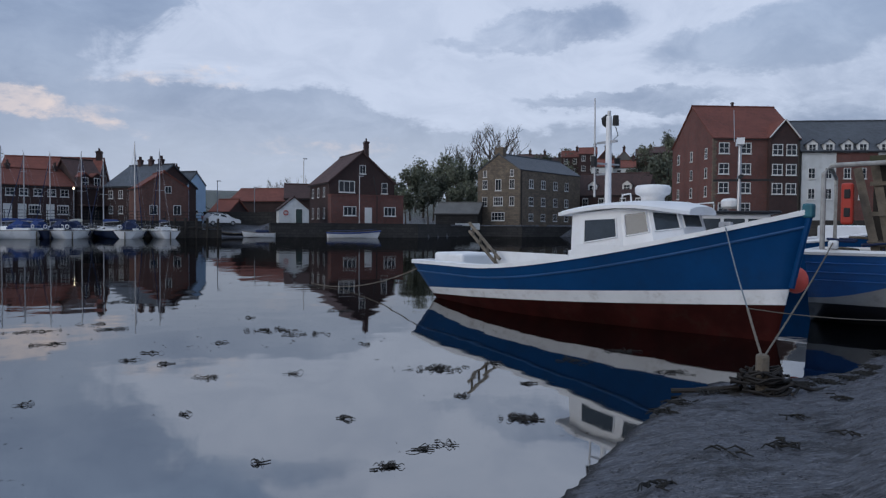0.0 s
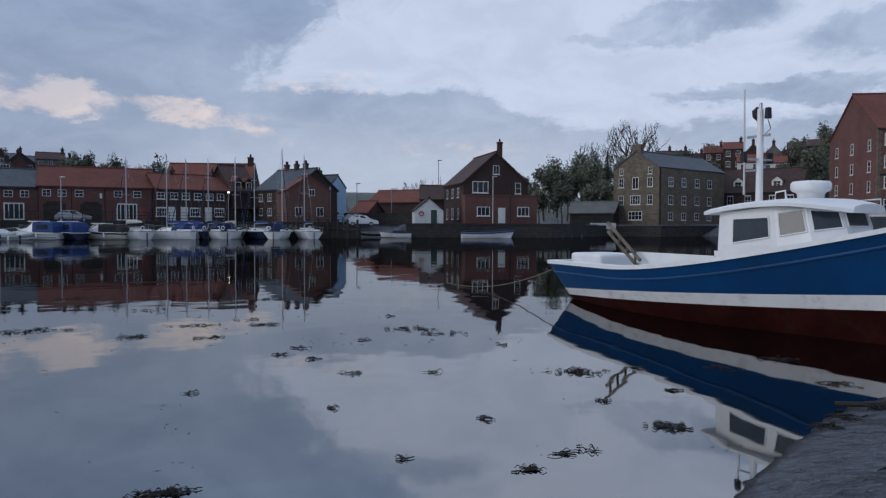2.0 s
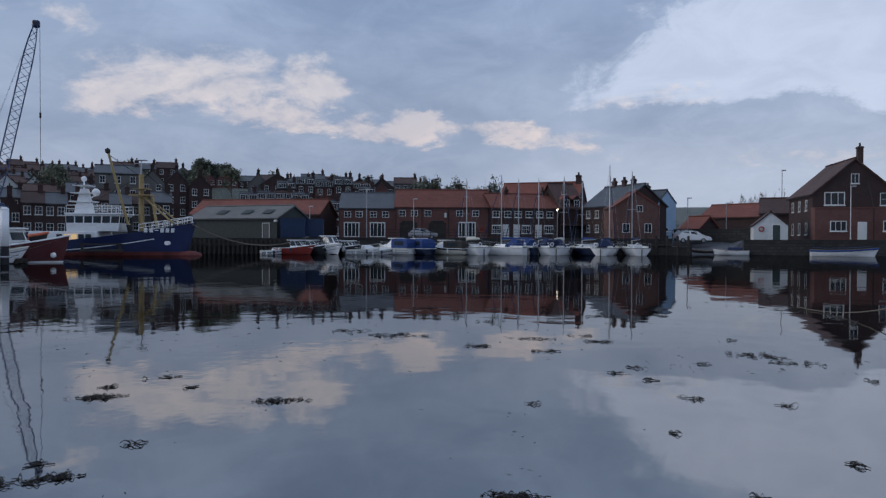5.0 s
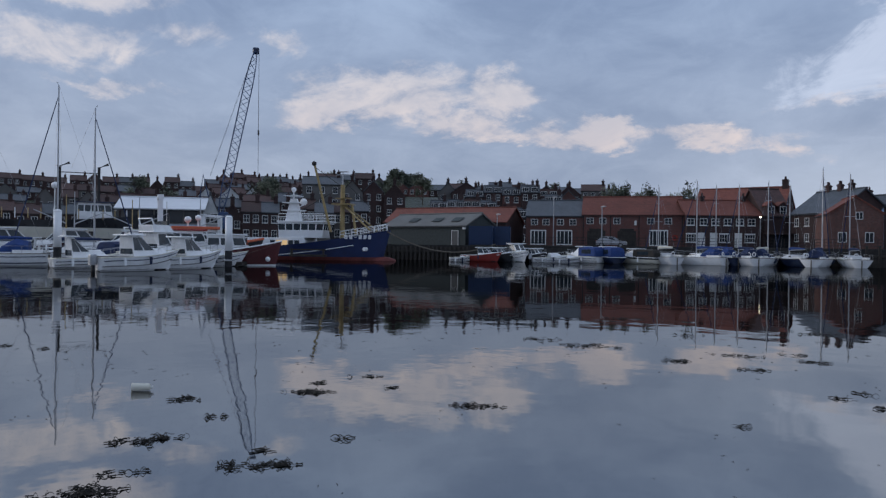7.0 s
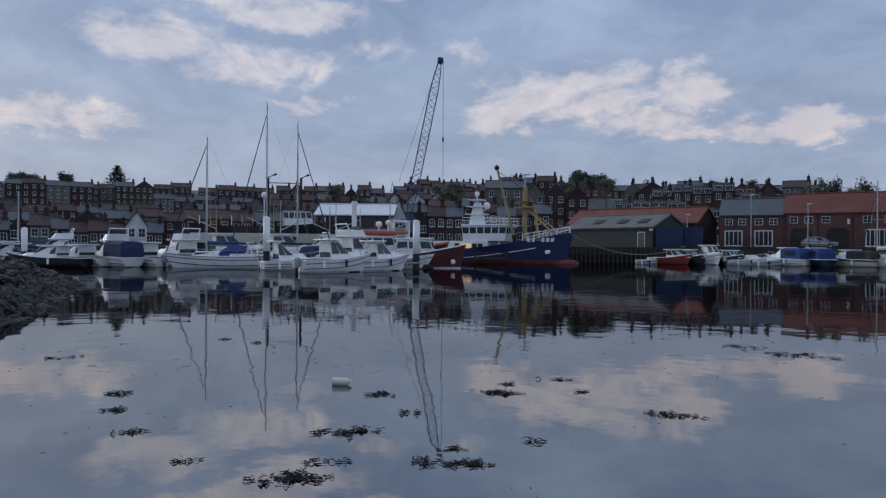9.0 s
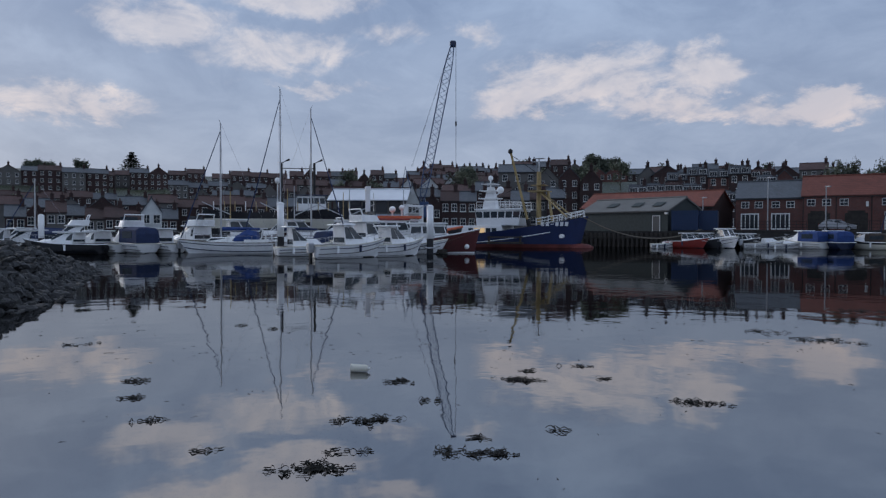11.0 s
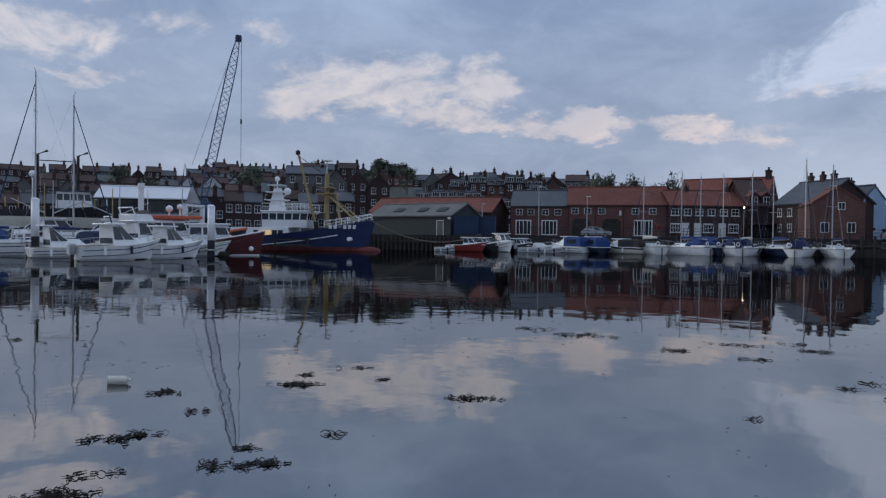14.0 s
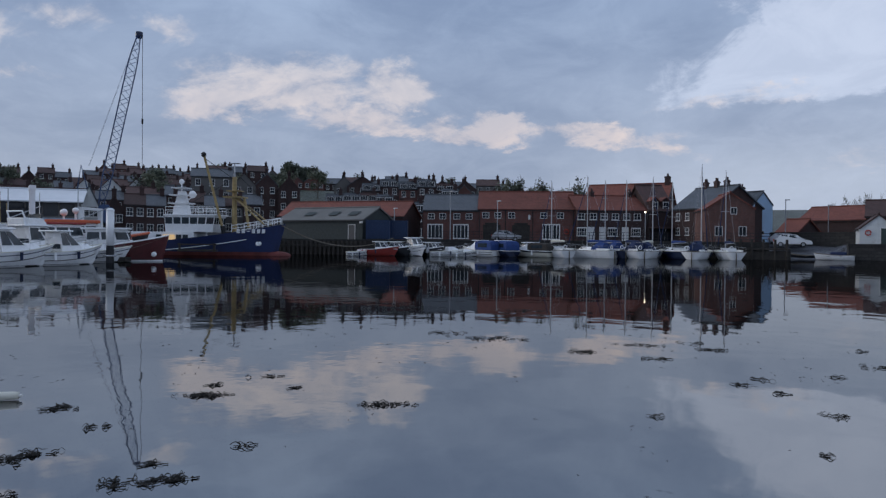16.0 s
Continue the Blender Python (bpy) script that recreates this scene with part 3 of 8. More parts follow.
# ---- boats: x forward from the stern, y to port, z from the water ----
class Hull:
    def __init__(s, L, B, stern, mid, bow, keel=-0.4, transom=0.8, rake=0.08, full=0.42, flare=1.0, stern_rake=0.0):
        s.L, s.B, s.zs, s.zm, s.zb, s.keel, s.tr, s.rake, s.full, s.flare, s.srake = L, B, stern, mid, bow, keel, transom, rake, full, flare, stern_rake

    def half(s, t):
        f = s.full
        if t < f:
            return s.B / 2 * (s.tr + (1 - s.tr) * (1 - ((f - t) / f) ** 2))
        return s.B / 2 * max(0.0, 1 - ((t - f) / (1 - f)) ** 2.3)

    def sheer(s, t):
        return s.zm + (s.zb - s.zm) * max(0, (t - 0.3) / 0.7) ** 1.7 + (s.zs - s.zm) * max(0, (0.3 - t) / 0.3) ** 1.8

    def point(s, t, z, side):
        top = s.sheer(t)
        k = s.keel + (0.15 * abs(s.keel) if t > 0.9 else 0)
        v = min(1, max(0, (z - k) / (top - k)))
        e = 0.42 + s.flare * (0.85 * max(0, (t - 0.4) / 0.6) ** 1.5) + 0.25 * max(0, (0.25 - t) / 0.25)
        y = s.half(t) * v ** e
        x = t * s.L - s.rake * s.L * (1 - v) * max(0, (t - 0.55) / 0.45) ** 2 + s.srake * (1 - v) * max(0, (0.3 - t) / 0.3)
        return Vector((x, side * max(y, 0.012), z))

    def band(s, lo, hi, n=30, rows=4):
        """The skin between two heights, each given as a function of the place along the boat, with its piece of transom."""
        bm = bmesh.new()
        for side in (1, -1):
            g = [[bm.verts.new(s.point(i / n, lo(i / n) + (hi(i / n) - lo(i / n)) * j / rows, side)) for j in range(rows + 1)] for i in range(n + 1)]
            for i in range(n):
                for j in range(rows):
                    bm.faces.new((g[i][j], g[i + 1][j], g[i + 1][j + 1], g[i][j + 1]))
            if side == 1:
                first = g[0], g[-1]
            else:
                for a, b in ((first[0], g[0]), (first[1], g[-1])):
                    for j in range(rows):
                        bm.faces.new((a[j], a[j + 1], b[j + 1], b[j]))
        return bm

    def deck(s, down, n=24, t0=0.0, t1=1.0):
        bm = bmesh.new()
        rows = []
        for i in range(n + 1):
            t = t0 + (t1 - t0) * i / n
            z = s.sheer(t) - down
            a, b = s.point(t, z, 1), s.point(t, z, -1)
            rows.append([bm.verts.new(a), bm.verts.new((a + b) / 2 + Vector((0, 0, 0.03))), bm.verts.new(b)])
        for u, v in zip(rows, rows[1:]):
            for k in range(2):
                bm.faces.new((u[k], v[k], v[k + 1], u[k + 1]))
        return bm

    def rail(s, r, up=0.0, n=30, t0=0.0, t1=1.0, down=None, out=0.0, cap=True):
        """A strip along both sides at the sheer, or at a depth under it."""
        bm = bmesh.new()
        for side in (1, -1):
            pts = []
            for i in range(n + 1):
                t = t0 + (t1 - t0) * i / n
                z = s.sheer(t) - (down or 0)
                p = s.point(t, z, side)
                pts.append(p + Vector((0, side * out, up)))
            tube(bm, pts, r, n=6)
        if cap and t0 == 0:
            z = s.sheer(0) - (down or 0)
            tube(bm, [s.point(0, z, 1) + Vector((0, 0, up)), s.point(0, z, -1) + Vector((0, 0, up))], r, n=6)
        return bm


def house_block(x0, x1, w0, w1, z0, z1, front=0.0, back=0.0, inset=0.08):
    """A cabin's body: front and back slope by so much at the top; w0, w1: width aft and forward."""
    bm = bmesh.new()
    lo = [(x0, w0 / 2), (x0, -w0 / 2), (x1, -w1 / 2), (x1, w1 / 2)]
    hi = [(x0 + back, w0 / 2 - inset), (x0 + back, -w0 / 2 + inset), (x1 - front, -w1 / 2 + inset), (x1 - front, w1 / 2 - inset)]
    a, b = [bm.verts.new((*p, z0)) for p in lo], [bm.verts.new((*p, z1)) for p in hi]
    bm.faces.new(a), bm.faces.new(b[::-1])
    for i in range(4):
        bm.faces.new((a[i], b[i], b[(i + 1) % 4], a[(i + 1) % 4]))
    bmesh.ops.bevel(bm, geom=bm.edges[:], offset=0.035, segments=2, profile=0.5, affect="EDGES")
    return bm


def cabin_panes(parent, x0, x1, w0, w1, z0, z1, front, back, inset, n_side, lo, hi, n_front=2, gap=0.1, glass=None, front_only=False):
    """Panes let into a cabin's sides and front; lo, hi: shares of its height."""
    glass = glass or SCREEN

    def corner(x, side, f):
        u = (x - x0) / (x1 - x0)
        w = (w0 + (w1 - w0) * u) / 2 - inset * f
        return Vector((x0 + back * f + (x1 - front * f - x0 - back * f) * u, side * w, z0 + (z1 - z0) * f))
    if not front_only:
        for side in (1, -1):
            for i in range(n_side):
                a = x0 + (x1 - x0) * (i + 0.07) / n_side
                b = x0 + (x1 - x0) * (i + 0.93) / n_side
                bm = bmesh.new()
                out = Vector((0, side * 0.006, 0))
                q = [corner(a, side, lo) + out, corner(b, side, lo) + out, corner(b, side, hi) + out, corner(a, side, hi) + out]
                slab(bm, q if side < 0 else q[::-1], 0.02)
                part("window", bm, glass, parent)
    for i in range(n_front):
        bm = bmesh.new()
        f0, f1 = corner(x1, 1, lo), corner(x1, -1, lo)
        g0, g1 = corner(x1, 1, hi), corner(x1, -1, hi)
        u0, u1 = (i + 0.1) / n_front, (i + 0.9) / n_front
        o = Vector((0.012, 0, 0))
        slab(bm, [f0.lerp(f1, u1) + o, f0.lerp(f1, u0) + o, g0.lerp(g1, u0) + o, g0.lerp(g1, u1) + o], 0.02)
        part("windscreen", bm, glass, parent)

# ---- ground and water ----
SHORE = [(-180, 900), (-60, 60), (-45, 25), (-36, 14), (-31.7, 11.4), (-29.4, 9.5), (-26.0, 8.75), (-23.5, 8.5), (-20.8, 8.3), (-18.2, 7.44), (-14.1, 5.72), (-9.8, 4.4), (0, 2.9), (20, 2.3), (60, 2.2), (85, 2.5), (97, 2.4), (103, 3.5), (108, 40), (115, 900), (180, 900)]
BANK = [(-180, 60), (-60, 70), (-40, 80), (-31, 92), (-26, 88), (-20.5, 93), (-17, 104), (-10, 122), (-6, 114), (-2.5, 117), (-0.5, 110), (2, 98), (8, 97), (13.4, 95.5), (13.8, 99), (18, 101), (18.6, 92), (30, 91), (44, 92.5), (48.7, 92), (55, 93), (62, 97), (75, 105), (97, 115), (180, 120)]
HILL = [(-180, 10, 120, 260), (-60, 10, 120, 220), (-30, 14, 130, 220), (-18, 17.5, 145, 215), (-12, 15, 150, 215), (-6, 13, 150, 210), (0, 9, 135, 200), (5, 6, 140, 200), (10, 3, 160, 300), (22, 3, 160, 300), (28, 5, 150, 220), (34, 11.5, 150, 225), (42, 15.5, 160, 230), (50, 17.5, 160, 235), (56, 18.5, 145, 250), (62, 21, 125, 275), (68, 22, 125, 285), (75, 20, 140, 320), (80, 32, 170, 440), (88, 35, 180, 475), (97, 37, 185, 490), (180, 36, 190, 500)]


def by(table, a, col=1):
    for p, q in zip(table, table[1:]):
        if p[0] <= a <= q[0]:
            u = (a - p[0]) / (q[0] - p[0])
            return p[col] + (q[col] - p[col]) * u
    return table[-1][col]


def smooth(u):
    u = min(1, max(0, u))
    return u * u * (3 - 2 * u)


def height(a, d):
    """The ground's height by bearing and distance."""
    r, R = by(SHORE, a), by(BANK, a) + 1.8
    if d < r and d < R:
        return min(1.6, 0.052 * (r - d) + 0.012 * smooth((r - d) / 0.5), 0.24 + 0.05 * d)
    if d < R:
        if 13.8 < a < 18.2:
            return max(-1.4, min(-0.09 * (d - r), 0)) if d < R - 12 else -1.0 + (d - R + 12) * 0.17
        return max(-1.4, -0.09 * (d - r)) if d < R - 1 else -1.4
    if 13.8 < a < 18.2 and d < R + 6:
        return 1.0 + (d - R) * 0.14
    h, s0, s1 = by(HILL, a), by(HILL, a, 2), by(HILL, a, 3)
    z = 1.85 + (h - 1.85) * smooth((d - s0) / (s1 - s0)) ** 0.8
    if d > s1:
        z += (d - s1) * 0.002
    ridge = 33 * smooth((a - 6) / 10) * smooth((34 - a) / 8)
    return max(z, 1.85 + ridge * smooth((d - 350) / 420)) if d > 350 else z


def make_ground():
    radii = [0.3 + 0.11 * i for i in range(130)]
    while radii[-1] < 88:
        radii.append(radii[-1] * 1.09)
    radii += [88 + 0.9 * i for i in range(1, 36)]
    while radii[-1] < 3000:
        radii.append(radii[-1] * 1.05)
    step = 0.75
    n = int(360 / step)
    verts, faces = [(0, 0, height(0, 0))], []
    for d in radii:
        for k in range(n):
            a = -180 + step * k
            p = at(a, d)
            z = height(a, d)
            if d < 16:
                q = p * 1.0
                z += 0.016 * noise.noise(q * 1.7) + 0.014 * noise.noise(q * 6.0) + 0.009 * noise.noise(q * 15.0)
            elif d > 125:
                z += 0.5 * noise.noise(p * 0.03)
            verts.append((p.x, p.y, z))
    for k in range(n):
        faces.append((0, 1 + k, 1 + (k + 1) % n))
    for i in range(len(radii) - 1):
        o = 1 + i * n
        for k in range(n):
            faces.append((o + k, o + n + k, o + n + (k + 1) % n, o + (k + 1) % n))
    me = bpy.data.meshes.new("ground")
    me.from_pydata(verts, [], faces)
    me.flip_normals()
    me.materials.append(ground_material())
    for f in me.polygons:
        f.use_smooth = True
    tagged(new("ground", me), "grey wet silt shore and grassy town hill", "ground", kind="structure")


make_ground()
bm = bmesh.new()
bmesh.ops.create_grid(bm, x_segments=4, y_segments=4, size=900)
tagged(part("water", bm, water_material()), "calm dark harbour water mirroring the sky", "water", kind="structure")


def quay(name, pts, top, mat, label, foot=-1.4, thick=2.8, cap=None):
    """A harbour wall along the points, with its coping."""
    bm, cp = bmesh.new(), bmesh.new()
    for p, q in zip(pts, pts[1:]):
        p, q = Vector(p), Vector(q)
        d = (q - p).normalized()
        back = Vector((-d.y, d.x)) * thick
        for b, z0, z1, out, over in ((bm, foot, top - 0.22, 0.0, 0.0), (cp, top - 0.22, top, 0.07, 0.05)):
            base = [p - back.normalized() * out - d * over, q - back.normalized() * out + d * over, q + back + d * over, p + back - d * over]
            lo, hi = [b.verts.new((*v, z0)) for v in base], [b.verts.new((*v, z1)) for v in base]
            b.faces.new(lo[::-1]), b.faces.new(hi)
            for i in range(4):
                b.faces.new((lo[i], lo[(i + 1) % 4], hi[(i + 1) % 4], hi[i]))
    ob = part(name, bm, mat)
    tagged(ob, label, "quay wall", kind="structure")
    part("coping", cp, cap or STONE_DARK, ob)
    return ob


def xy(a, d):
    return at(a, d).to_2d()


quay("quay_wall_1", [xy(44.5, 92), xy(38, 91.5), xy(30, 91), xy(24, 91.5), xy(18.4, 92)], 2.0, STONE_DARK, "dark weed-stained stone quay wall behind the moored yachts")
quay("quay_wall_2", [xy(13.4, 96), xy(8, 97), xy(2, 98.5), xy(-0.6, 111)], 1.9, STONE_DARK, "dark rough stone quay wall under the brick house")
quay("quay_wall_3", [xy(-0.6, 111), xy(-2.6, 118), xy(-6.2, 115), xy(-11, 127)], 1.7, STONE_DARK, "dark stone river wall below the old mill")
quay("quay_wall_4", [xy(-11, 127), xy(-17.5, 104), xy(-20.4, 94), xy(-26, 89), xy(-36, 88)], 2.6, STONE_DARK, "stone quay wall in front of the warehouse flats")
quay("quay_wall_5", [xy(98, 112), xy(82, 106), xy(72, 102), xy(62, 97), xy(55.2, 93)], 2.0, STONE_DARK, "dark fish quay wall behind the fishing vessels")
# timber piled pier in front of the shed
pier = quay("quay_wall_6", [xy(55.2, 92.6), xy(48.7, 91.2), xy(44.5, 92)], 1.9, TIMBER_DARK, "dark timber piled quay below the shed")
pa, pb = Vector(xy(55.2, 92.2)), Vector(xy(48.7, 90.8))
pile_mesh = mesh_of("pile", bar([(0, 0, -1.4), (0, 0, 1.7)], 0.17, 0.16, 8), TIMBER_DARK)
for i in range(20):
    o = part("pile", pile_mesh, None, pier)
    p = pa.lerp(pb, i / 19)
    o.location = (p.x, p.y, 0)
wale = boxes((0, (pb - pa).length, -0.14, 0.06, 1.0, 1.25))
o = part("wale", wale, TIMBER_DARK, pier)
o.matrix_local = pose(pa.x, pa.y, 0, 0, 0, math.degrees(math.atan2(pb.y - pa.y, pb.x - pa.x)))

# ---- far bank: buildings ----


def grid_windows(house, W, D, face, us, zs, w, h, bars=(1, 1), **kw):
    for z in zs:
        for u in us:
            add_window(house, face, u, z, w, h, W, D, bars, **kw)


# gabled brick house with its lower front
A = Vector((-15.4, 97.8)); B = Vector((-6.9, 101.7))
house, W, D = building("quay_house", A, B, 10.5, 1.9, 5.6, 9.7, BRICK_DARK, PANTILE_OLD, "dark red brick gabled house with white windows on the quay", across=True)
add_window(house, "F", 2.45, 5.0, 2.3, 1.6, W, D, (2, 0)), add_window(house, "F", 4.7, 7.4, 0.9, 1.2, W, D, (1, 0)), add_window(house, "F", 7.9, 4.9, 0.85, 1.5, W, D, (0, 1))
for u in (2.5, 5.5, 8.5):
    add_window(house, "L", u, 1.4, 0.8, 1.5, W, D, (0, 1)), add_window(house, "L", u, 4.3, 0.8, 1.3, W, D, (0, 1))
chimney(house, 5.6, 1.2, 8.6, 11.4, 0.6, 0.7, 1)
bm = boxes((-0.2, 10.1, -1.6, -0.02, -1, 3.75), (-0.28, 10.18, -1.68, -0.02, 3.75, 3.9))
low = part("front_extension", bm, BRICK, house, "lower red brick front with a flat parapet")
for u, w in ((2.4, 1.8), (8.1, 1.7)):
    f, p = window_meshes(w, 1.25, (2, 0), 0.0, True)
    o = part("window", f, None, low)
    o.matrix_local = pose(u, -1.605, 1.65)
    part("pane", p, None, o)
o = part("door", boxes((-0.5, 0.5, -0.05, 0.04, 0, 2.1), (-0.25, 0.25, -0.08, -0.05, 1.05, 1.75)), TRIM, low, "white front door")
o.matrix_local = pose(5.0, -1.605, 0.05)
part("downpipe", bar([(6.2, -1.75, 0), (6.2, -1.75, 3.6), (6.2, -0.2, 6.5)], 0.06, n=6), BLACK, house)

# little white boathouse
hut, W, D = building("white_hut", xy(12.75, 96.8), xy(10.5, 97.2), 4.5, 1.85, 1.75, 3.35, RENDER_WHITE, PANTILE_OLD, "small white rendered gabled hut on the quay", "hut", across=True, over=0.12)
add_door(hut, "F", 2.55, 0.85, 1.85, W, D, DOOR_DARK)
bm = bmesh.new()
tube(bm, [(0.85 + 0.28 * math.cos(i * 0.5236), -0.1, 1.35 + 0.28 * math.sin(i * 0.5236)) for i in range(13)], 0.07, n=6)
part("lifebuoy", bm, CRATE_RED, hut, "red and white lifebuoy ring")

brown, W, D = building("brown_house", xy(12.3, 112), xy(9.2, 112), 8, 1.9, 3.7, 5.9, BRICK_DARK, PANTILE_OLD, "plain dark brick building with a brown tiled roof")
low_red, W, D = building("long_red_roofed_building", xy(16.4, 127), xy(12.1, 122), 8, 2.0, 3.5, 5.6, BRICK_DARK, PANTILE, "long low brick building with a bright red pantile roof")
side_red, W, D = building("red_roofed_outhouse", xy(17.8, 119), xy(16.5, 117), 5, 2.0, 1.6, 3.4, BRICK_DARK, PANTILE, "low outhouse with a red pantile roof", "outhouse")
quay("garden_wall", [xy(18.3, 108), xy(15.5, 106), xy(13.0, 103)], 3.4, STONE_DARK, "dark stone yard wall behind the parked cars", foot=1.2, thick=0.5)

# old stone mill
A = Vector((5.8, 122.7)); B = Vector((12.4, 117.35))
mill, W, D = building("stone_mill", A, B, 20.0, 1.3, 9.5, 12.2, STONE, SLATE, "tall old sandstone mill with a slate roof and white windows", "mill", across=True, over=0.15)
for u in (1.5, 6.9):
    add_window(mill, "F", u, 9.1, 0.7, 1.1, W, D), add_window(mill, "F", u, 7.3, 0.95, 1.5, W, D), add_window(mill, "F", u, 4.5, 0.95, 1.5, W, D)
add_window(mill, "F", 4.2, 7.2, 1.2, 1.9, W, D, (1, 0)), add_window(mill, "F", 4.2, 4.5, 1.9, 1.5, W, D, (3, 1)), add_window(mill, "F", 4.2, 2.0, 2.6, 1.4, W, D, (3, 1))
for z, h in ((7.4, 1.45), (4.5, 1.45), (1.9, 1.2)):
    for u in (3.3, 7.1, 11.1, 15.0):
        add_window(mill, "R", u, z, 1.3, h, W, D, (1, 1))
chimney(mill, W / 2, 0.5, 10.8, 13.4, 1.6, 0.9, 0, STONE)
part("downpipe", bar([(W + 0.1, 0.3, 0), (W + 0.1, 0.3, 9.4)], 0.07, n=6), BLACK, mill)
lean, W2, D2 = building("mill_annex", xy(-10.2, 137), xy(-15.6, 133), 9, 1.9, 5.6, 9.6, BRICK_DARK, PANTILE_OLD, "brick row with a brown tiled roof and white dormers", "house")
for u in (2.2, 5.2, 9.2, 12.0):
    add_window(lean, "F", u, 4.2, 1.05, 1.5, W2, D2, (1, 1), rise=0.12)
for u in (3.2, 9.6):
    dormer(lean, u, 1.0, 6.2, 1.7, 1.4, 3.0, TRIM, PANTILE_OLD, W2, D2)
outh, W2, D2 = building("mill_outhouse", xy(0.6, 121), xy(-2.7, 119), 5, 1.5, 2.2, 3.9, STONE_DARK, CORRUGATED, "low dark stone outhouse with a pale sheet roof beside the mill", "outhouse")
tagged(part("garden_panel", boxes((-2.0, 2.0, -0.06, 0.06, 0.2, 1.2)), RENDER_WHITE), "low white painted boundary panel by the mill", "panel").matrix_world = pose(3.9, 116.4, 0.9, 0, 0, -8)

# warehouse flats
A = Vector((34.1, 91.9)); B = Vector((45.3, 92.5))
ware, W, D = building("warehouse_flats", A, B, 14, 1.9, 11.1, 16.1, BRICK, PANTILE, "tall red brick warehouse flats with a red tiled roof", "apartment building", over=0.15)
grid_windows(ware, W, D, "F", (1.35, 4.2), (9.9, 7.3, 4.9, 2.3), 1.35, 1.4, (1, 1))
grid_windows(ware, W, D, "L", (2.2, 7.0, 11.6), (9.4, 6.9, 4.5, 2.0), 0.75, 1.35, (0, 1))
part("quoins", boxes(*[(-0.03, 0.45 if i % 2 else 0.28, -0.03, 0.3 if i % 2 else 0.45, i * 0.36, i * 0.36 + 0.33) for i in range(31)]), STONE, ware, "pale stone corner blocks")
part("quoins", boxes(*[(W - 0.45, W + 0.03, -0.03, 0.3, i * 0.36, i * 0.36 + 0.33) for i in range(31)]), STONE, ware, "pale stone corner blocks")
bm = bmesh.new()
e = [[bm.verts.new(p) for p in ((7.0, yy, 0), (10.6, yy, 0), (10.6, yy, 11.4), (8.8, yy, 13.3), (7.0, yy, 11.4))] for yy in (-0.7, 3.0)]
bm.faces.new(e[0]), bm.faces.new(e[1][::-1])
for i in range(5):
    bm.faces.new((e[0][i], e[0][(i + 1) % 5], e[1][(i + 1) % 5], e[1][i]))
bay = part("gabled_bay", bm, BRICK_DARK, ware, "dark brick hoist bay with a gable")
bm = bmesh.new()
for s in (-1, 1):
    q = [Vector((8.8 + s * 2.0, -0.9, 11.25)), Vector((8.8 + s * 2.0, 3.2, 11.25)), Vector((8.8, 3.2, 13.5)), Vector((8.8, -0.9, 13.5))]
    slab(bm, q if s < 0 else [q[1], q[0], q[3], q[2]], -0.12 if s < 0 else 0.12)
part("bay_roof", bm, PANTILE, bay)
bm = bmesh.new()
for s in (-1, 1):
    tube(bm, [(8.8 + s * 2.0, -0.95, 11.2), (8.8, -0.95, 13.5)], 0.09, n=5)
part("bargeboard", bm, TRIM, bay)
for z in (9.7, 7.2, 4.8):
    for u in (7.95, 9.75):
        f, p = window_meshes(1.35, 1.4, (1, 1), 0.0, True)
        o = part("window", f, None, bay)
        o.matrix_local = pose(u, -0.705, z)
        part("pane", p, None, o)
chimney(ware, 5.5, 7, 16, 16.9, 0.25, 0.25, 0)

A = Vector((45.5, 92.3)); B = Vector((58.5, 90.5))
row, W, D = building("slate_roofed_flats", A, B, 12, 1.9, 9.6, 14.0, RENDER_WHITE, SLATE, "white rendered flats with a slate roof and white dormers", "apartment building")
part("brick_front", boxes((4.1, 9.0, -0.06, -0.005, -1, 9.55)), BRICK, row, "red brick middle bay")
for u in (1.2, 3.2, 5.4, 7.2, 9.8):
    dormer(row, u, -0.05, 9.3, 1.25, 1.3, 4.0, TRIM, SLATE, W, D)
for u in (1.2, 3.2):
    for z in (6.8, 4.2):
        add_window(row, "F", u, z, 0.85, 1.35, W, D)
for u in (5.4, 7.2):
    for z in (6.8, 4.2):
        f, p = window_meshes(0.85, 1.35, (1, 1), 0.0, True)
        o = part("window", f, None, row)
        o.matrix_local = pose(u, -0.066, z)
        part("pane", p, None, o)

# houses along the yacht quay
chap, W, D = building("brick_net_store", xy(22.7, 99.3), xy(19.35, 100.5), 9, 2.0, 4.2, 6.2, BRICK_WARM, PANTILE, "mottled brick gabled store on the quay", "store", across=True, over=0.15)
for u, z in ((1.6, 1.4), (4.5, 1.4)):
    add_window(chap, "F", u, z, 0.95, 1.25, W, D, (1, 0), sill=False)
add_window(chap, "F", 3.4, 4.0, 0.8, 0.9, W, D, (1, 0), sill=False)
slate_long, W, D = building("slate_roofed_hall", xy(25.0, 111), xy(22.2, 104.5), 8.5, 2.0, 4.7, 7.7, BRICK_DARK, SLATE, "dark brick hall with a long slate roof", "hall")
grid_windows(slate_long, W, D, "F", (1.2, 3.2, 5.4, 7.2), (3.6, 1.5), 0.8, 1.1)
for x in (2.0, 4.2, 6.2):
    chimney(slate_long, x, 4.25, 7.2, 8.7, 0.65, 0.5, 2)
blue_house, W, D = building("pale_blue_house", xy(21.4, 112), xy(19.45, 109), 4.2, 2.0, 5.2, 7.0, RENDER_BLUE, SLATE, "pale blue rendered house with a slate roof", over=0.1)
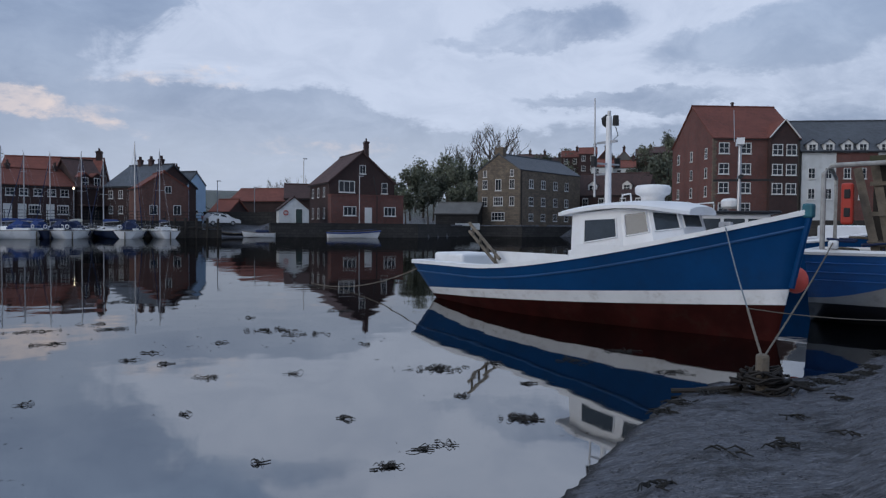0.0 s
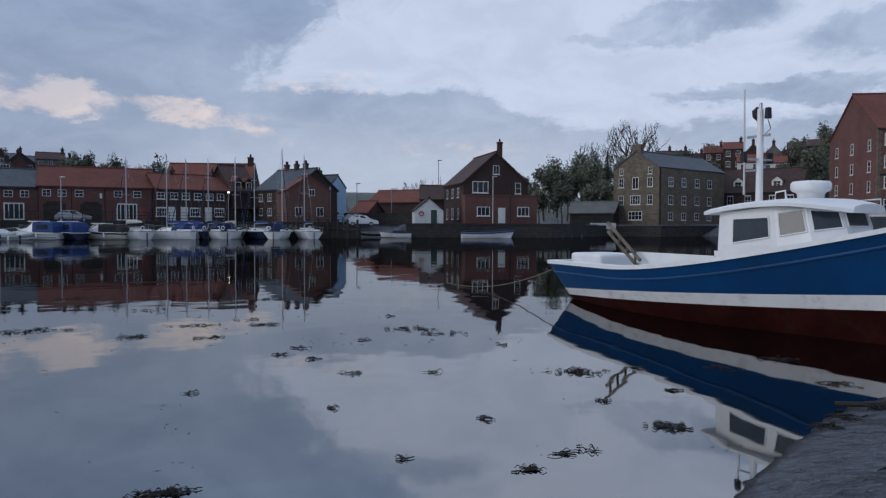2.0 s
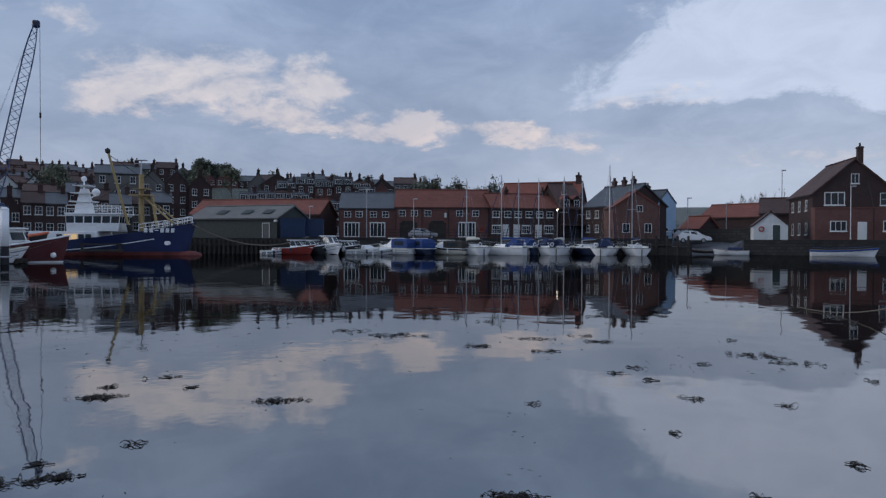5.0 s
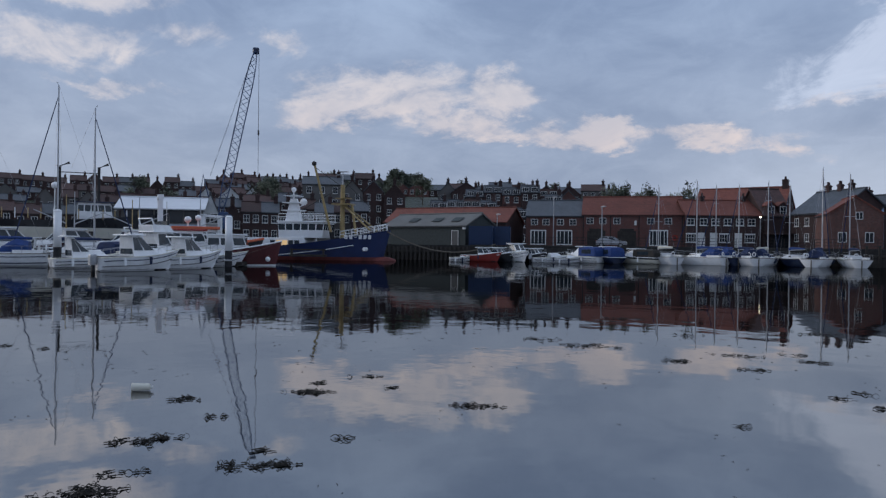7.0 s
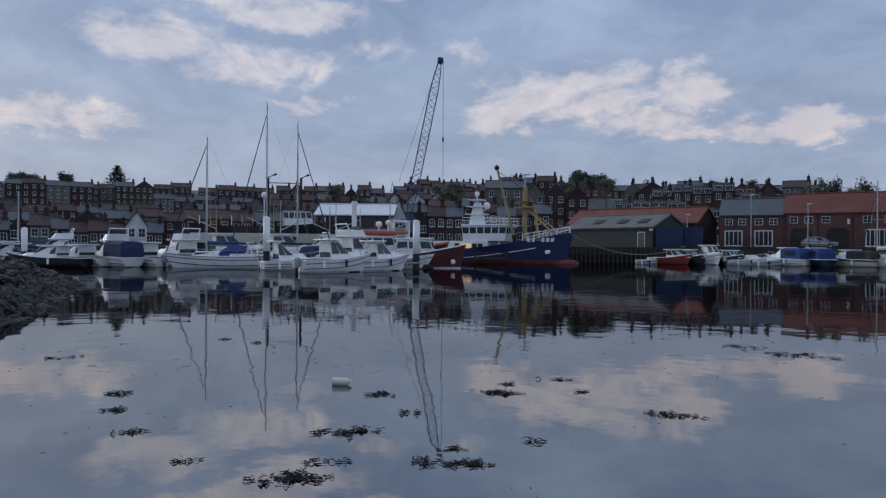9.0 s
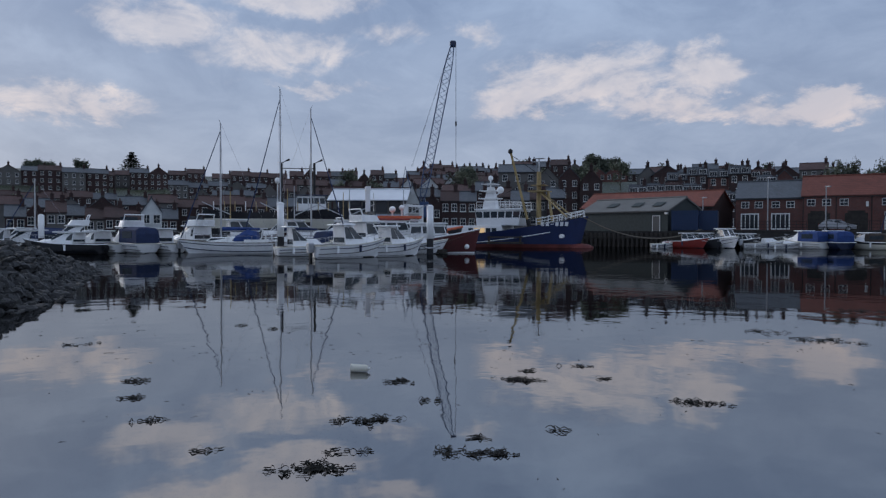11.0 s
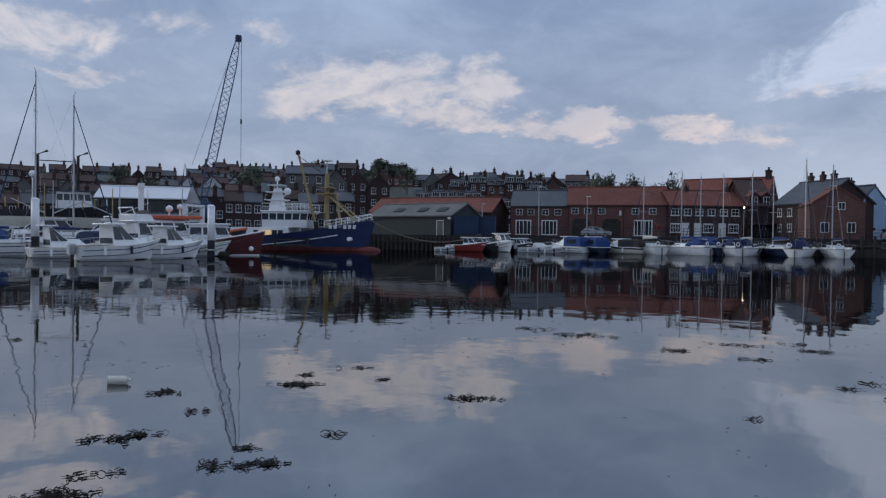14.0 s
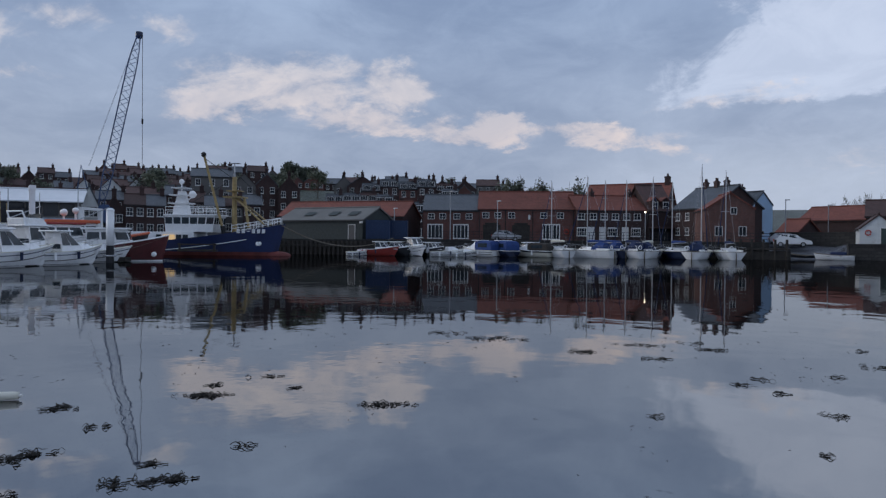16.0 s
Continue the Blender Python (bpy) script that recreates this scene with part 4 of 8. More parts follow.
dormer(blue_house, 4.0, 0.3, 4.8, 0.9, 1.1, 1.6, TRIM, SLATE, W, D)
chimney(blue_house, 1.2, 2.1, 6.6, 8.0, 0.6, 0.9, 2)
add_window(blue_house, "R", 2.0, 1.4, 0.7, 0.5, W, D, (0, 0))

terr, W, D = building("quay_cottages", Vector((-56.7, 90.6)), Vector((-50.0, 98.2)), 8, 2.0, 4.5, 6.7, BRICK_DARK, PANTILE, "row of dark brick cottages with a red pantile roof", "cottages")
for i, u in enumerate((0.5, 2.3, 3.9, 5.6, 7.3, 8.9)):
    add_window(terr, "F", u, 3.6, 1.05, 0.95, W, D, (1, 1))
for u, k in ((0.6, "w"), (2.0, "d"), (3.7, "d"), (5.2, "w"), (7.1, "d"), (8.7, "w")):
    if k == "w":
        add_window(terr, "F", u, 1.35, 1.45, 1.15, W, D, (3, 1), rise=0.1)
    else:
        add_door(terr, "F", u, 0.85, 2.0, W, D, TRIM)
chimney(terr, 3.3, 4, 6.3, 7.5, 0.5, 0.7, 2), chimney(terr, 9.2, 4, 6.3, 7.5, 0.5, 0.7, 2)
back, W, D = building("tall_red_roofed_house", xy(31.6, 121), xy(25.5, 118), 9, 2.0, 6.0, 9.3, BRICK_DARK, PANTILE, "long brick house with a high red pantile roof")
chimney(back, W - 0.5, 4.5, 8.8, 10.6, 0.8, 1.0, 2)
corner, W, D = building("dormered_house", xy(26.7, 110), xy(24.9, 112), 8, 2.0, 4.6, 8.4, BRICK_DARK, PANTILE_OLD, "brick house with two white dormer windows")
dormer(corner, 0.95, 0.1, 4.3, 1.3, 1.7, 2.6, BRICK_DARK, PANTILE, W, D), dormer(corner, 2.7, 0.1, 4.3, 1.3, 1.7, 2.6, BRICK_DARK, PANTILE, W, D)
part("porch_roof", boxes((-0.2, 4.0, -1.8, -0.02, 2.0, 2.15)), PANTILE_OLD, corner)
part("shop_front", boxes((0.2, 3.6, -0.12, -0.02, 0.1, 1.9)), GLASS_DARK, corner)

A = Vector((-75.2, 77.6)); M = Vector((-68.9, 82.8)); B = Vector((-57.6, 91.4))
wa, W, D = building("slate_warehouse", A, M, 9.5, 2.0, 4.3, 6.8, BRICK, SLATE, "two-storey brick warehouse with a blue slate roof", "warehouse", over=0.12)
grid_windows(wa, W, D, "F", (1.2, 2.9, 5.0, 6.8), (3.5,), 1.0, 0.9, (1, 1), sill=False)
for u in (1.8, 5.6):
    add_window(wa, "F", u, 1.25, 2.3, 2.2, W, D, (3, 0), sill=False)
wb, W, D = building("pantiled_warehouse", M, B, 9.5, 2.0, 4.5, 7.3, BRICK, PANTILE, "two-storey brick warehouse with a bright red pantile roof", "warehouse", over=0.12)
grid_windows(wb, W, D, "F", (1.1, 2.9, 4.9, 9.6, 12.0), (3.7,), 1.0, 0.9, (1, 1), sill=False)
# solid dark panels on the wall draw the shade inside the arches
for u in (2.0, 6.3):
    o = part("cart_arch", boxes((u - 1.3, u + 1.3, -0.03, 0.02, 0.0, 2.3), (u - 1.0, u + 1.0, -0.03, 0.02, 2.3, 2.6)), TIMBER_DARK, wb, "open cart arch, its inner shade drawn as a dark panel")
add_window(wb, "F", 10.7, 1.3, 2.6, 2.3, W, D, (4, 0), sill=False)
part("wall_lamp", boxes((7.35, 7.65, -0.35, -0.02, 3.1, 3.75)), TRIM, wb)
for u in (0.15, 4.0, 8.0, 13.9):
    part("downpipe", bar([(u, -0.12, 0), (u, -0.12, 4.4)], 0.06, n=6), BLACK, wb)
bm = bmesh.new()
tube(bm, [(12.9 + 0.33 * math.cos(i * 0.5236), -0.1, 1.35 + 0.33 * math.sin(i * 0.5236)) for i in range(13)], 0.08, n=6)
part("lifebuoy", bm, CRATE_RED, wb)

shed, W, D = building("quay_shed", Vector((-85.5, 59.2)), Vector((-71.6, 62.5)), 7.5, 1.9, 2.5, 4.2, SHED_GREEN, CORRUGATED, "long dark shed with a grey corrugated roof on the quay", "shed", over=0.2)
for u in (4.5, 8.6, 11.9):
    q = [Vector((u - 0.7, 0.9, 3.27)), Vector((u + 0.7, 0.9, 3.27)), Vector((u + 0.7, 2.1, 3.82)), Vector((u - 0.7, 2.1, 3.82))]
    bm = bmesh.new()
    slab(bm, q, 0.03)
    part("rooflight", bm, SHED_GREEN, shed).location = (0, 0, -0.26 + 0.24)
add_door(shed, "F", 12.6, 1.0, 1.9, W, D, RENDER_GREY)
part("wall_lamp", boxes((W - 0.2, W + 0.15, -0.4, -0.1, 2.1, 2.35)), TRIM, shed)
red_shed, W, D = building("red_roofed_shed", xy(55.2, 116), xy(45.7, 108), 9, 2.0, 3.4, 5.7, BRICK_DARK, PANTILE, "long brick shed with a rusty red pantile roof", "shed")
dormer(red_shed, W - 4.0, -1.2, 1.6, 3.0, 1.7, 3.5, TIMBER_DARK, PANTILE, W, D, (3, 0))


def container(name, m, mat, label):
    ob = thing(name, m, label, "container")
    rows = [(0, 3.0, 0, 2.4, 0.1, 2.5)]
    part("body", boxes(*rows), mat, ob)
    rib = mesh_of("rib", boxes((0, 0.1, -0.03, 2.43, 0.15, 2.42)), mat)
    for i in range(14):
        part("rib", rib, None, ob).location = (0.11 + i * 0.2, 0, 0)
    part("corner_posts", boxes((-0.03, 0.1, -0.05, 0.08, 0, 2.55), (2.9, 3.03, -0.05, 0.08, 0, 2.55)), mat, ob)
    return ob


c0 = container("shipping_container", pose(*xy(48.6, 93.2), 1.9, 0, 0, 42), CONTAINER_BLUE, "blue steel container on the quay beside the shed")
copy_thing(c0, pose(*xy(47.2, 94.5), 1.9, 0, 0, 42))


# ---- the town on the hill ----
TINT = random.Random(7)


def hill_house(a0, a1, d, z0, eave, ridge, wall, roof, storeys, label, dorm=False, across=False, pots=True, depth=8.0, skew=0.0):
    eave = max(eave, ridge - (1.9 if not across else 2.6))
    ob, W, D = building("hill_house", xy(a0, d + skew), xy(a1, d - skew), depth, z0, eave, ridge, wall, roof, label, "house", across=across, over=0.15, group="houses on the hill", foot=-7.0)
    n = max(2, int(W / 2.1))
    for k in range(storeys + 1):
        z = eave - 1.05 - k * 2.6
        for i in range(n):
            f, p = window_meshes(1.0, 1.35, (1, 1), 0.0, True)
            o = part("window", f, None, ob)
            o.matrix_local = pose(W * (i + 0.5) / n, -0.004, z)
            part("pane", p, None, o)
    if dorm:
        for i in range(n):
            bm = boxes((W * (i + 0.5) / n - 0.95, W * (i + 0.5) / n + 0.95, 0.3, 3.0, eave - 0.1, eave + 1.55))
            dm = part("dormer", bm, roof, ob)
            f, p = window_meshes(1.55, 1.05, (2, 0), 0.0, False)
            o = part("window", f, None, dm)
            o.matrix_local = pose(W * (i + 0.5) / n, 0.29, eave + 0.8)
            part("pane", p, None, o)
    if pots:
        chimney(ob, W - 0.5 if not across else W / 2, D / 2 if not across else 2.0, ridge - 0.6, ridge + 1.3, 0.7, 1.0, 2)
    return ob


def terrace(a0, a1, d, n, eave, ridge, wall, roof, storeys, label, top, slope=0.0, skew=0.0, **kw):
    """Houses side by side across the hill; top: the ridge's height; slope: metres by which the row climbs to its right end."""
    for i in range(n):
        b0, b1 = a0 + (a1 - a0) * i / n, a0 + (a1 - a0) * (i + 1) / n
        w2 = wall if TINT.random() < 0.6 else TINT.choice((BRICK_DARK, RENDER_GREY, BRICK, RENDER_GREY))
        r2 = roof if roof is PANTILE or TINT.random() < 0.55 else TINT.choice((PANTILE_OLD, SLATE, SLATE))
        look_of = dict(kw)
        if not look_of.get("dorm") and TINT.random() < 0.2:
            look_of["across"] = True
        hill_house(b0, b1, d + skew * i / n + TINT.uniform(-2.5, 2.5), top - ridge + slope * i / n + TINT.uniform(-0.9, 0.5), eave, ridge, w2, r2, storeys, label if r2 is roof else label.replace("red tiled", "dark tiled"), **look_of)


RED_T, SLATE_T = "terraced brick house with a red tiled roof on the hillside", "terraced brick house with a slate roof on the hillside"
# behind the mill, right of the harbour
terrace(-5.8, -9.2, 200, 3, 4.8, 7.6, BRICK_DARK, PANTILE_OLD, 2, RED_T, top=21.5)
terrace(-9.2, -14.6, 196, 4, 4.8, 7.8, BRICK_DARK, PANTILE, 2, RED_T, top=22.3)
terrace(-11.5, -14.8, 175, 2, 4.6, 7.6, RENDER_WHITE, PANTILE, 2, "white house with a red roof on the hillside", top=17.8)
terrace(-14.8, -18.5, 205, 3, 4.6, 7.6, BRICK_DARK, PANTILE_OLD, 2, RED_T, slope=1.5, top=23.8)
terrace(-3.0, -5.5, 190, 2, 3.5, 6.0, BRICK_DARK, PANTILE_OLD, 1, RED_T, top=15.5)
# over the shed and the warehouses
terrace(51.6, 46.4, 152, 4, 4.0, 7.0, BRICK_DARK, SLATE, 1, SLATE_T, dorm=True, top=12.3)
terrace(48.8, 41.6, 170, 5, 5.4, 8.2, BRICK_DARK, SLATE, 2, SLATE_T, dorm=True, top=16.2)
terrace(50.0, 47.6, 182, 1, 7.0, 10.6, BRICK_DARK, SLATE, 2, SLATE_T, across=True, top=18)
hill_house(42.6, 41.3, 158, 13.3 - 7.0, 5.0, 7.0, RENDER_WHITE, SLATE, 2, "white end house with a wide dormer", dorm=True)
terrace(47.0, 38.0, 205, 5, 4.6, 8.0, BRICK_DARK, PANTILE_OLD, 1, RED_T, top=19.8)
terrace(40.5, 36.0, 190, 2, 4.6, 7.6, BRICK_DARK, PANTILE_OLD, 1, RED_T, top=15)
terrace(48.5, 44.0, 134, 3, 3.6, 6.0, BRICK_DARK, SLATE, 1, SLATE_T, dorm=True, top=9.2)
terrace(58.0, 36.0, 238, 14, 4.6, 7.4, BRICK_DARK, SLATE, 1, SLATE_T, top=24.2, slope=-4.2)
# gabled villas over the trawler
terrace(58.6, 53.6, 165, 3, 6.0, 9.0, BRICK_DARK, SLATE, 2, "gabled brick villa with white windows on the hillside", across=True, top=16.2)
hill_house(61.6, 58.6, 150, 15.9 - 9.2, 5.5, 9.2, RENDER_GREY, SLATE, 1, "tall grey rendered barn-like house", depth=10)
hill_house(63.4, 61.6, 140, 11.5 - 7.6, 5.5, 7.6, BRICK_DARK, SLATE, 2, SLATE_T)
terrace(60.5, 56.0, 225, 3, 4.6, 8.0, BRICK_DARK, PANTILE_OLD, 2, RED_T, top=24)
# the crest behind the crane, rows that climb
for k in range(5):
    terrace(71.5 - k * 0.9, 61.5 - k * 0.3, 195 + k * 16, 8, 4.4, 6.8, BRICK_DARK if k % 2 else BRICK, PANTILE_OLD, 2, RED_T, top=13.0 + 3.2 * k, slope=4.5 if k < 4 else 1.5, skew=26)
terrace(69.5, 64.5, 180, 3, 4.4, 7.4, RENDER_WHITE, PANTILE_OLD, 1, "white gabled house on the hillside", across=True, top=15)
terrace(72.0, 62.0, 160, 5, 4.6, 7.2, BRICK_DARK, PANTILE_OLD, 2, RED_T, top=12)
# long upper terrace and the streets below it
terrace(77.8, 69.5, 262, 8, 5.6, 8.4, BRICK_DARK, PANTILE_OLD, 2, RED_T, top=23.8)
terrace(78.5, 71.0, 225, 6, 5.0, 7.8, BRICK_DARK, PANTILE_OLD, 2, RED_T, top=18.5)
terrace(80.0, 72.0, 185, 6, 5.0, 7.8, BRICK_DARK, PANTILE_OLD, 2, RED_T, top=13.5)
terrace(83.5, 78.0, 290, 4, 5.4, 8.2, BRICK_DARK, PANTILE_OLD, 2, RED_T, top=25.0)
terrace(89.2, 84.0, 315, 4, 8.4, 11.4, BRICK_DARK, PANTILE_OLD, 3, RED_T, top=27.5)
terrace(86.6, 79.6, 280, 5, 8.2, 11.2, BRICK_DARK, SLATE, 3, SLATE_T, top=20.5)
terrace(85.0, 80.5, 235, 3, 7.8, 10.4, RENDER_GREY, SLATE, 3, "grey terraced house with a slate roof", top=14.5)
terrace(99.0, 93.0, 320, 4, 8.0, 11.0, BRICK_DARK, PANTILE_OLD, 3, RED_T, top=26.5)
terrace(95.0, 90.6, 300, 3, 8.0, 11.0, BRICK_DARK, PANTILE_OLD, 3, RED_T, top=25.5)
terrace(99.5, 88.5, 235, 7, 5.0, 8.0, BRICK_DARK, PANTILE_OLD, 2, RED_T, top=13.5)
terrace(98.0, 84.0, 175, 7, 4.6, 7.2, BRICK_DARK, PANTILE_OLD, 2, RED_T, top=9.5)
terrace(84.5, 73.0, 150, 7, 4.6, 7.2, BRICK_DARK, PANTILE_OLD, 2, RED_T, top=9)
terrace(97.0, 86.0, 140, 9, 3.2, 5.2, BRICK_DARK, PANTILE_OLD, 1, "low quay-side cottage with a dark tiled roof", top=6.4)
terrace(91.6, 88.8, 318, 2, 8.0, 11.0, BRICK_DARK, PANTILE_OLD, 3, RED_T, top=26.8)
terrace(67.5, 56.5, 132, 8, 4.2, 6.8, BRICK_DARK, PANTILE_OLD, 1, RED_T, top=9.0, slope=1.0)
terrace(51.0, 40.0, 188, 7, 4.4, 7.2, RENDER_GREY, SLATE, 2, "grey terraced house with a slate roof", top=17.6, slope=-1.5)
# white gabled landmark by the marina
hill_house(88.5, 87.1, 118, 1.9, 2.8, 4.9, RENDER_WHITE, SLATE, 1, "white gabled boathouse behind the marina", across=True, pots=False)

# ---- the blue boat on the shore ----
BOAT = pose(0.24, 17.2, 0, 0, 0, -55.6)
boat = thing("fishing_boat", BOAT, "blue wooden fishing boat with white wheelhouse, aground by the shore", "fishing boat")
H = Hull(8.6, 3.05, 0.83, 0.86, 1.88, keel=-0.55, transom=0.74, rake=0.065, full=0.42, flare=0.75, stern_rake=0.35)


def boot_lo(t):
    return 0.10 + 0.45 * t


def boot_hi(t):
    return 0.25 + 0.53 * t


part("bottom", H.band(lambda t: -0.5, boot_lo, 48, 5), ANTIFOUL, boat, "dark red antifouled bottom", smooth=True)
part("boot_stripe", H.band(boot_lo, boot_hi, 48, 2), BOOT_WHITE, boat, "scuffed white waterline stripe", smooth=True)
part("hull", H.band(boot_hi, H.sheer, 48, 8), PAINT_BLUE, boat, "deep blue painted planking", smooth=True)
part("rubbing_strake", H.rail(0.022, down=0.21, out=0.008, cap=False), PAINT_LINE, boat)
bm = bmesh.new()
for side in (1, -1):
    rows = []
    for i in range(41):
        t = i / 40
        p = H.point(t, H.sheer(t), side)
        inn = min(0.16, H.half(t) * 0.9)
        rows.append([bm.verts.new(p + Vector((0, side * o, dz))) for o, dz in ((0.03, -0.03), (0.03, 0.04), (-inn, 0.05), (-inn, -0.03))])
    for u, v in zip(rows, rows[1:]):
        for k in range(4):
            bm.faces.new((u[k], v[k], v[(k + 1) % 4], u[(k + 1) % 4]))
    bm.faces.new(rows[0]), bm.faces.new(rows[-1][::-1])
z = H.sheer(0)
box(bm, -0.05, 0.12, -H.half(0), H.half(0), z - 0.03, z + 0.05)
part("gunwale", bm, PAINT_WHITE, boat, "worn white gunwale capping")
Hi = Hull(8.5, 2.86, 0.82, 0.85, 1.87, keel=-0.45, transom=0.74, rake=0.065, full=0.42, flare=0.75, stern_rake=0.3)
inner = part("bulwark_lining", Hi.band(lambda t: Hi.sheer(t) - 0.42, lambda t: Hi.sheer(t) - 0.01, 40, 2), PAINT_WHITE, boat)
inner.location = (0.05, 0, 0)
o = part("deck", Hi.deck(0.40, 30), surface("grey_deck_paint", (0.28, 0.29, 0.29), 0.7, vary=0.15, scale=2.0, stain=(0.12, 0.1, 0.08)), boat)
o.location = (0.05, 0, 0)
part("stem_post", bar([H.point(1, 1.95, 1) + Vector((0.03, 0, 0)), H.point(1, 0.8, 1) + Vector((0.02, 0, 0))], 0.045, n=8), PAINT_BLUE, boat)
part("stem_head", soft_box(8.52, 8.67, -0.06, 0.06, 1.80, 2.0, 0.03), surface("teal_paint", (0.02, 0.12, 0.16), 0.5), boat, "teal painted stem head")
# foredeck with its hatch
part("foredeck", Hi.deck(0.05, 20, 0.74, 0.985), PAINT_WHITE, boat)
part("hatch", soft_box(6.95, 7.75, -0.38, 0.38, 1.28, 1.56, 0.03), surface("brown_varnish", (0.10, 0.03, 0.02), 0.45, vary=0.2), boat, "brown varnished fore hatch")
# wheelhouse: upright aft part, then a long raked front that rounds to the stem in four facets
wh_bm = bmesh.new()
plan = [(4.80, 0.84), (5.98, 0.82), (6.50, 0.69), (6.82, 0.28), (6.82, -0.28), (6.50, -0.69), (5.98, -0.82), (4.80, -0.84)]
REACH = {4.80: -0.03, 5.98: -0.12, 6.50: -0.17, 6.82: -0.20}


def wh_at(i, z):
    """A place on the wheelhouse's wall: corner i of its plan, at a height."""
    x, y = plan[i]
    g = max(0.0, (z - 1.35) / 0.55)
    return Vector((x + REACH[x] * g, y * (1 - 0.07 * g), z))


def wh_top(x):
    """The underside of the roof, crowned from end to end."""
    return 1.84 + 0.12 * math.sin(min(1.0, max(0.0, (x - 4.6) / 2.3)) * 2.75) ** 0.8


rings = [[wh_bm.verts.new(wh_at(i, 0.95)) for i in range(8)], [wh_bm.verts.new(wh_at(i, 1.35)) for i in range(8)], [wh_bm.verts.new(wh_at(i, wh_top(plan[i][0]))) for i in range(8)]]
for u, v in zip(rings, rings[1:]):
    for k in range(8):
        wh_bm.faces.new((u[k], u[(k + 1) % 8], v[(k + 1) % 8], v[k]))
wh_bm.faces.new(rings[0][::-1]), wh_bm.faces.new(rings[-1])
wh = part("wheelhouse", wh_bm, PAINT_WHITE, boat, "white painted plywood wheelhouse")


def wh_pane(a, b, lo_a, lo_b, hi_a, hi_b, u0, u1, name):
    q = [wh_at(a, lo_a).lerp(wh_at(b, lo_b), u0), wh_at(a, lo_a).lerp(wh_at(b, lo_b), u1), wh_at(a, hi_a).lerp(wh_at(b, hi_b), u1), wh_at(a, hi_a).lerp(wh_at(b, hi_b), u0)]
    n = (q[1] - q[0]).cross(q[3] - q[0]).normalized()
    mid = sum(q, Vector()) / 4
    if n.dot(mid - Vector((5.8, 0, mid.z))) < 0:
        n, q = -n, [q[1], q[0], q[3], q[2]]
    bm = bmesh.new()
    slab(bm, [v + n * 0.010 for v in q], 0.03)
    w = part(name, bm, SCREEN, wh)
    fr = bmesh.new()
    for k in range(4):
        tube(fr, [q[k] + n * 0.012, q[(k + 1) % 4] + n * 0.012], 0.013, n=5)
    part("window_frame", fr, PAINT_WHITE, w)


for a, b in ((7, 6), (0, 1)):
    wh_pane(a, b, 1.33, 1.50, 1.76, 1.80, 0.27, 0.90, "side_window")
for a, b in ((6, 5), (1, 2)):
    wh_pane(a, b, 1.49, 1.58, 1.85, 1.91, 0.12, 0.92, "quarter_window")
for a, b in ((5, 4), (2, 3)):
    wh_pane(a, b, 1.58, 1.64, 1.90, 1.87, 0.10, 0.92, "windscreen")
wh_pane(4, 3, 1.65, 1.65, 1.86, 1.86, 0.08, 0.92, "windscreen")
roof = bmesh.new()
rows = []
for i in range(15):
    x = 4.55 + 2.33 * i / 14
    w = 0.92 - 0.58 * max(0.0, (x - 6.0) / 0.88) ** 1.8
    z = wh_top(x) - 0.05 * max(0.0, (x - 6.3) / 0.6)
    rows.append([roof.verts.new((x, y, zz)) for y, zz in ((-w, z), (-w, z + 0.055), (-w * 0.86, z + 0.10), (-w * 0.4, z + 0.135), (w * 0.4, z + 0.135), (w * 0.86, z + 0.10), (w, z + 0.055), (w, z))])
for u, v in zip(rows, rows[1:]):
    for k in range(8):
        roof.faces.new((u[k], v[k], v[(k + 1) % 8], u[(k + 1) % 8]))
roof.faces.new(rows[0]), roof.faces.new(rows[-1][::-1])
part("wheelhouse_roof", roof, PAINT_WHITE, boat, "crowned white roof with an overhang")
part("side_deck_coaming", boxes((2.9, 4.86, -1.0, -0.94, 0.55, 1.16), (2.9, 4.86, 0.94, 1.0, 0.55, 1.16)), PAINT_WHITE, boat, "low white cockpit coaming")
mast = part("mast", bar([(4.82, 0.05, 1.9), (4.82, 0.05, 3.66)], 0.062, 0.052, 10), PAINT_WHITE, boat, "white painted mast")
part("masthead_cap", bar([(4.82, 0.05, 3.66), (4.82, 0.05, 3.76)], 0.03, n=8), ALLOY, mast)
part("cross_bracket", boxes((4.55, 5.02, 0.03, 0.07, 3.18, 3.22), (4.80, 4.84, -0.25, 0.32, 2.78, 2.81)), ALLOY, mast)
part("navigation_lamp", bar([(4.98, 0.05, 3.48), (4.98, 0.05, 3.66)], 0.06, 0.05, 10), BLACK, mast)
part("deck_lamp", bar([(4.78, -0.28, 2.74), (4.78, -0.28, 2.92)], 0.055, n=8), BLACK, mast)
part("deck_lamp", bar([(4.78, 0.33, 2.74), (4.78, 0.33, 2.92)], 0.055, n=8), BLACK, mast)
bm = bmesh.new()
bmesh.ops.create_icosphere(bm, subdivisions=1, radius=0.105, matrix=Matrix.Translation((4.68, 0.12, 3.60)) @ Matrix.Diagonal((1, 0.8, 1.2, 1)))
part("radar_reflector", bm, BLACK, mast)
part("cable", bar([(4.98, 0.05, 3.46), (5.03, 0.06, 3.3), (4.88, 0.06, 3.2)], 0.008, n=5), BLACK, mast)
aer = part("aerial", bar([(4.58, -0.05, 2.2), (4.58, -0.05, 2.75), (4.56, -0.05, 4.02)], 0.022, 0.012, 6), ALLOY, boat, "whip aerial")
part("aerial_bracket", boxes((4.58, 4.8, -0.03, 0.03, 2.6, 2.63)), ALLOY, aer)
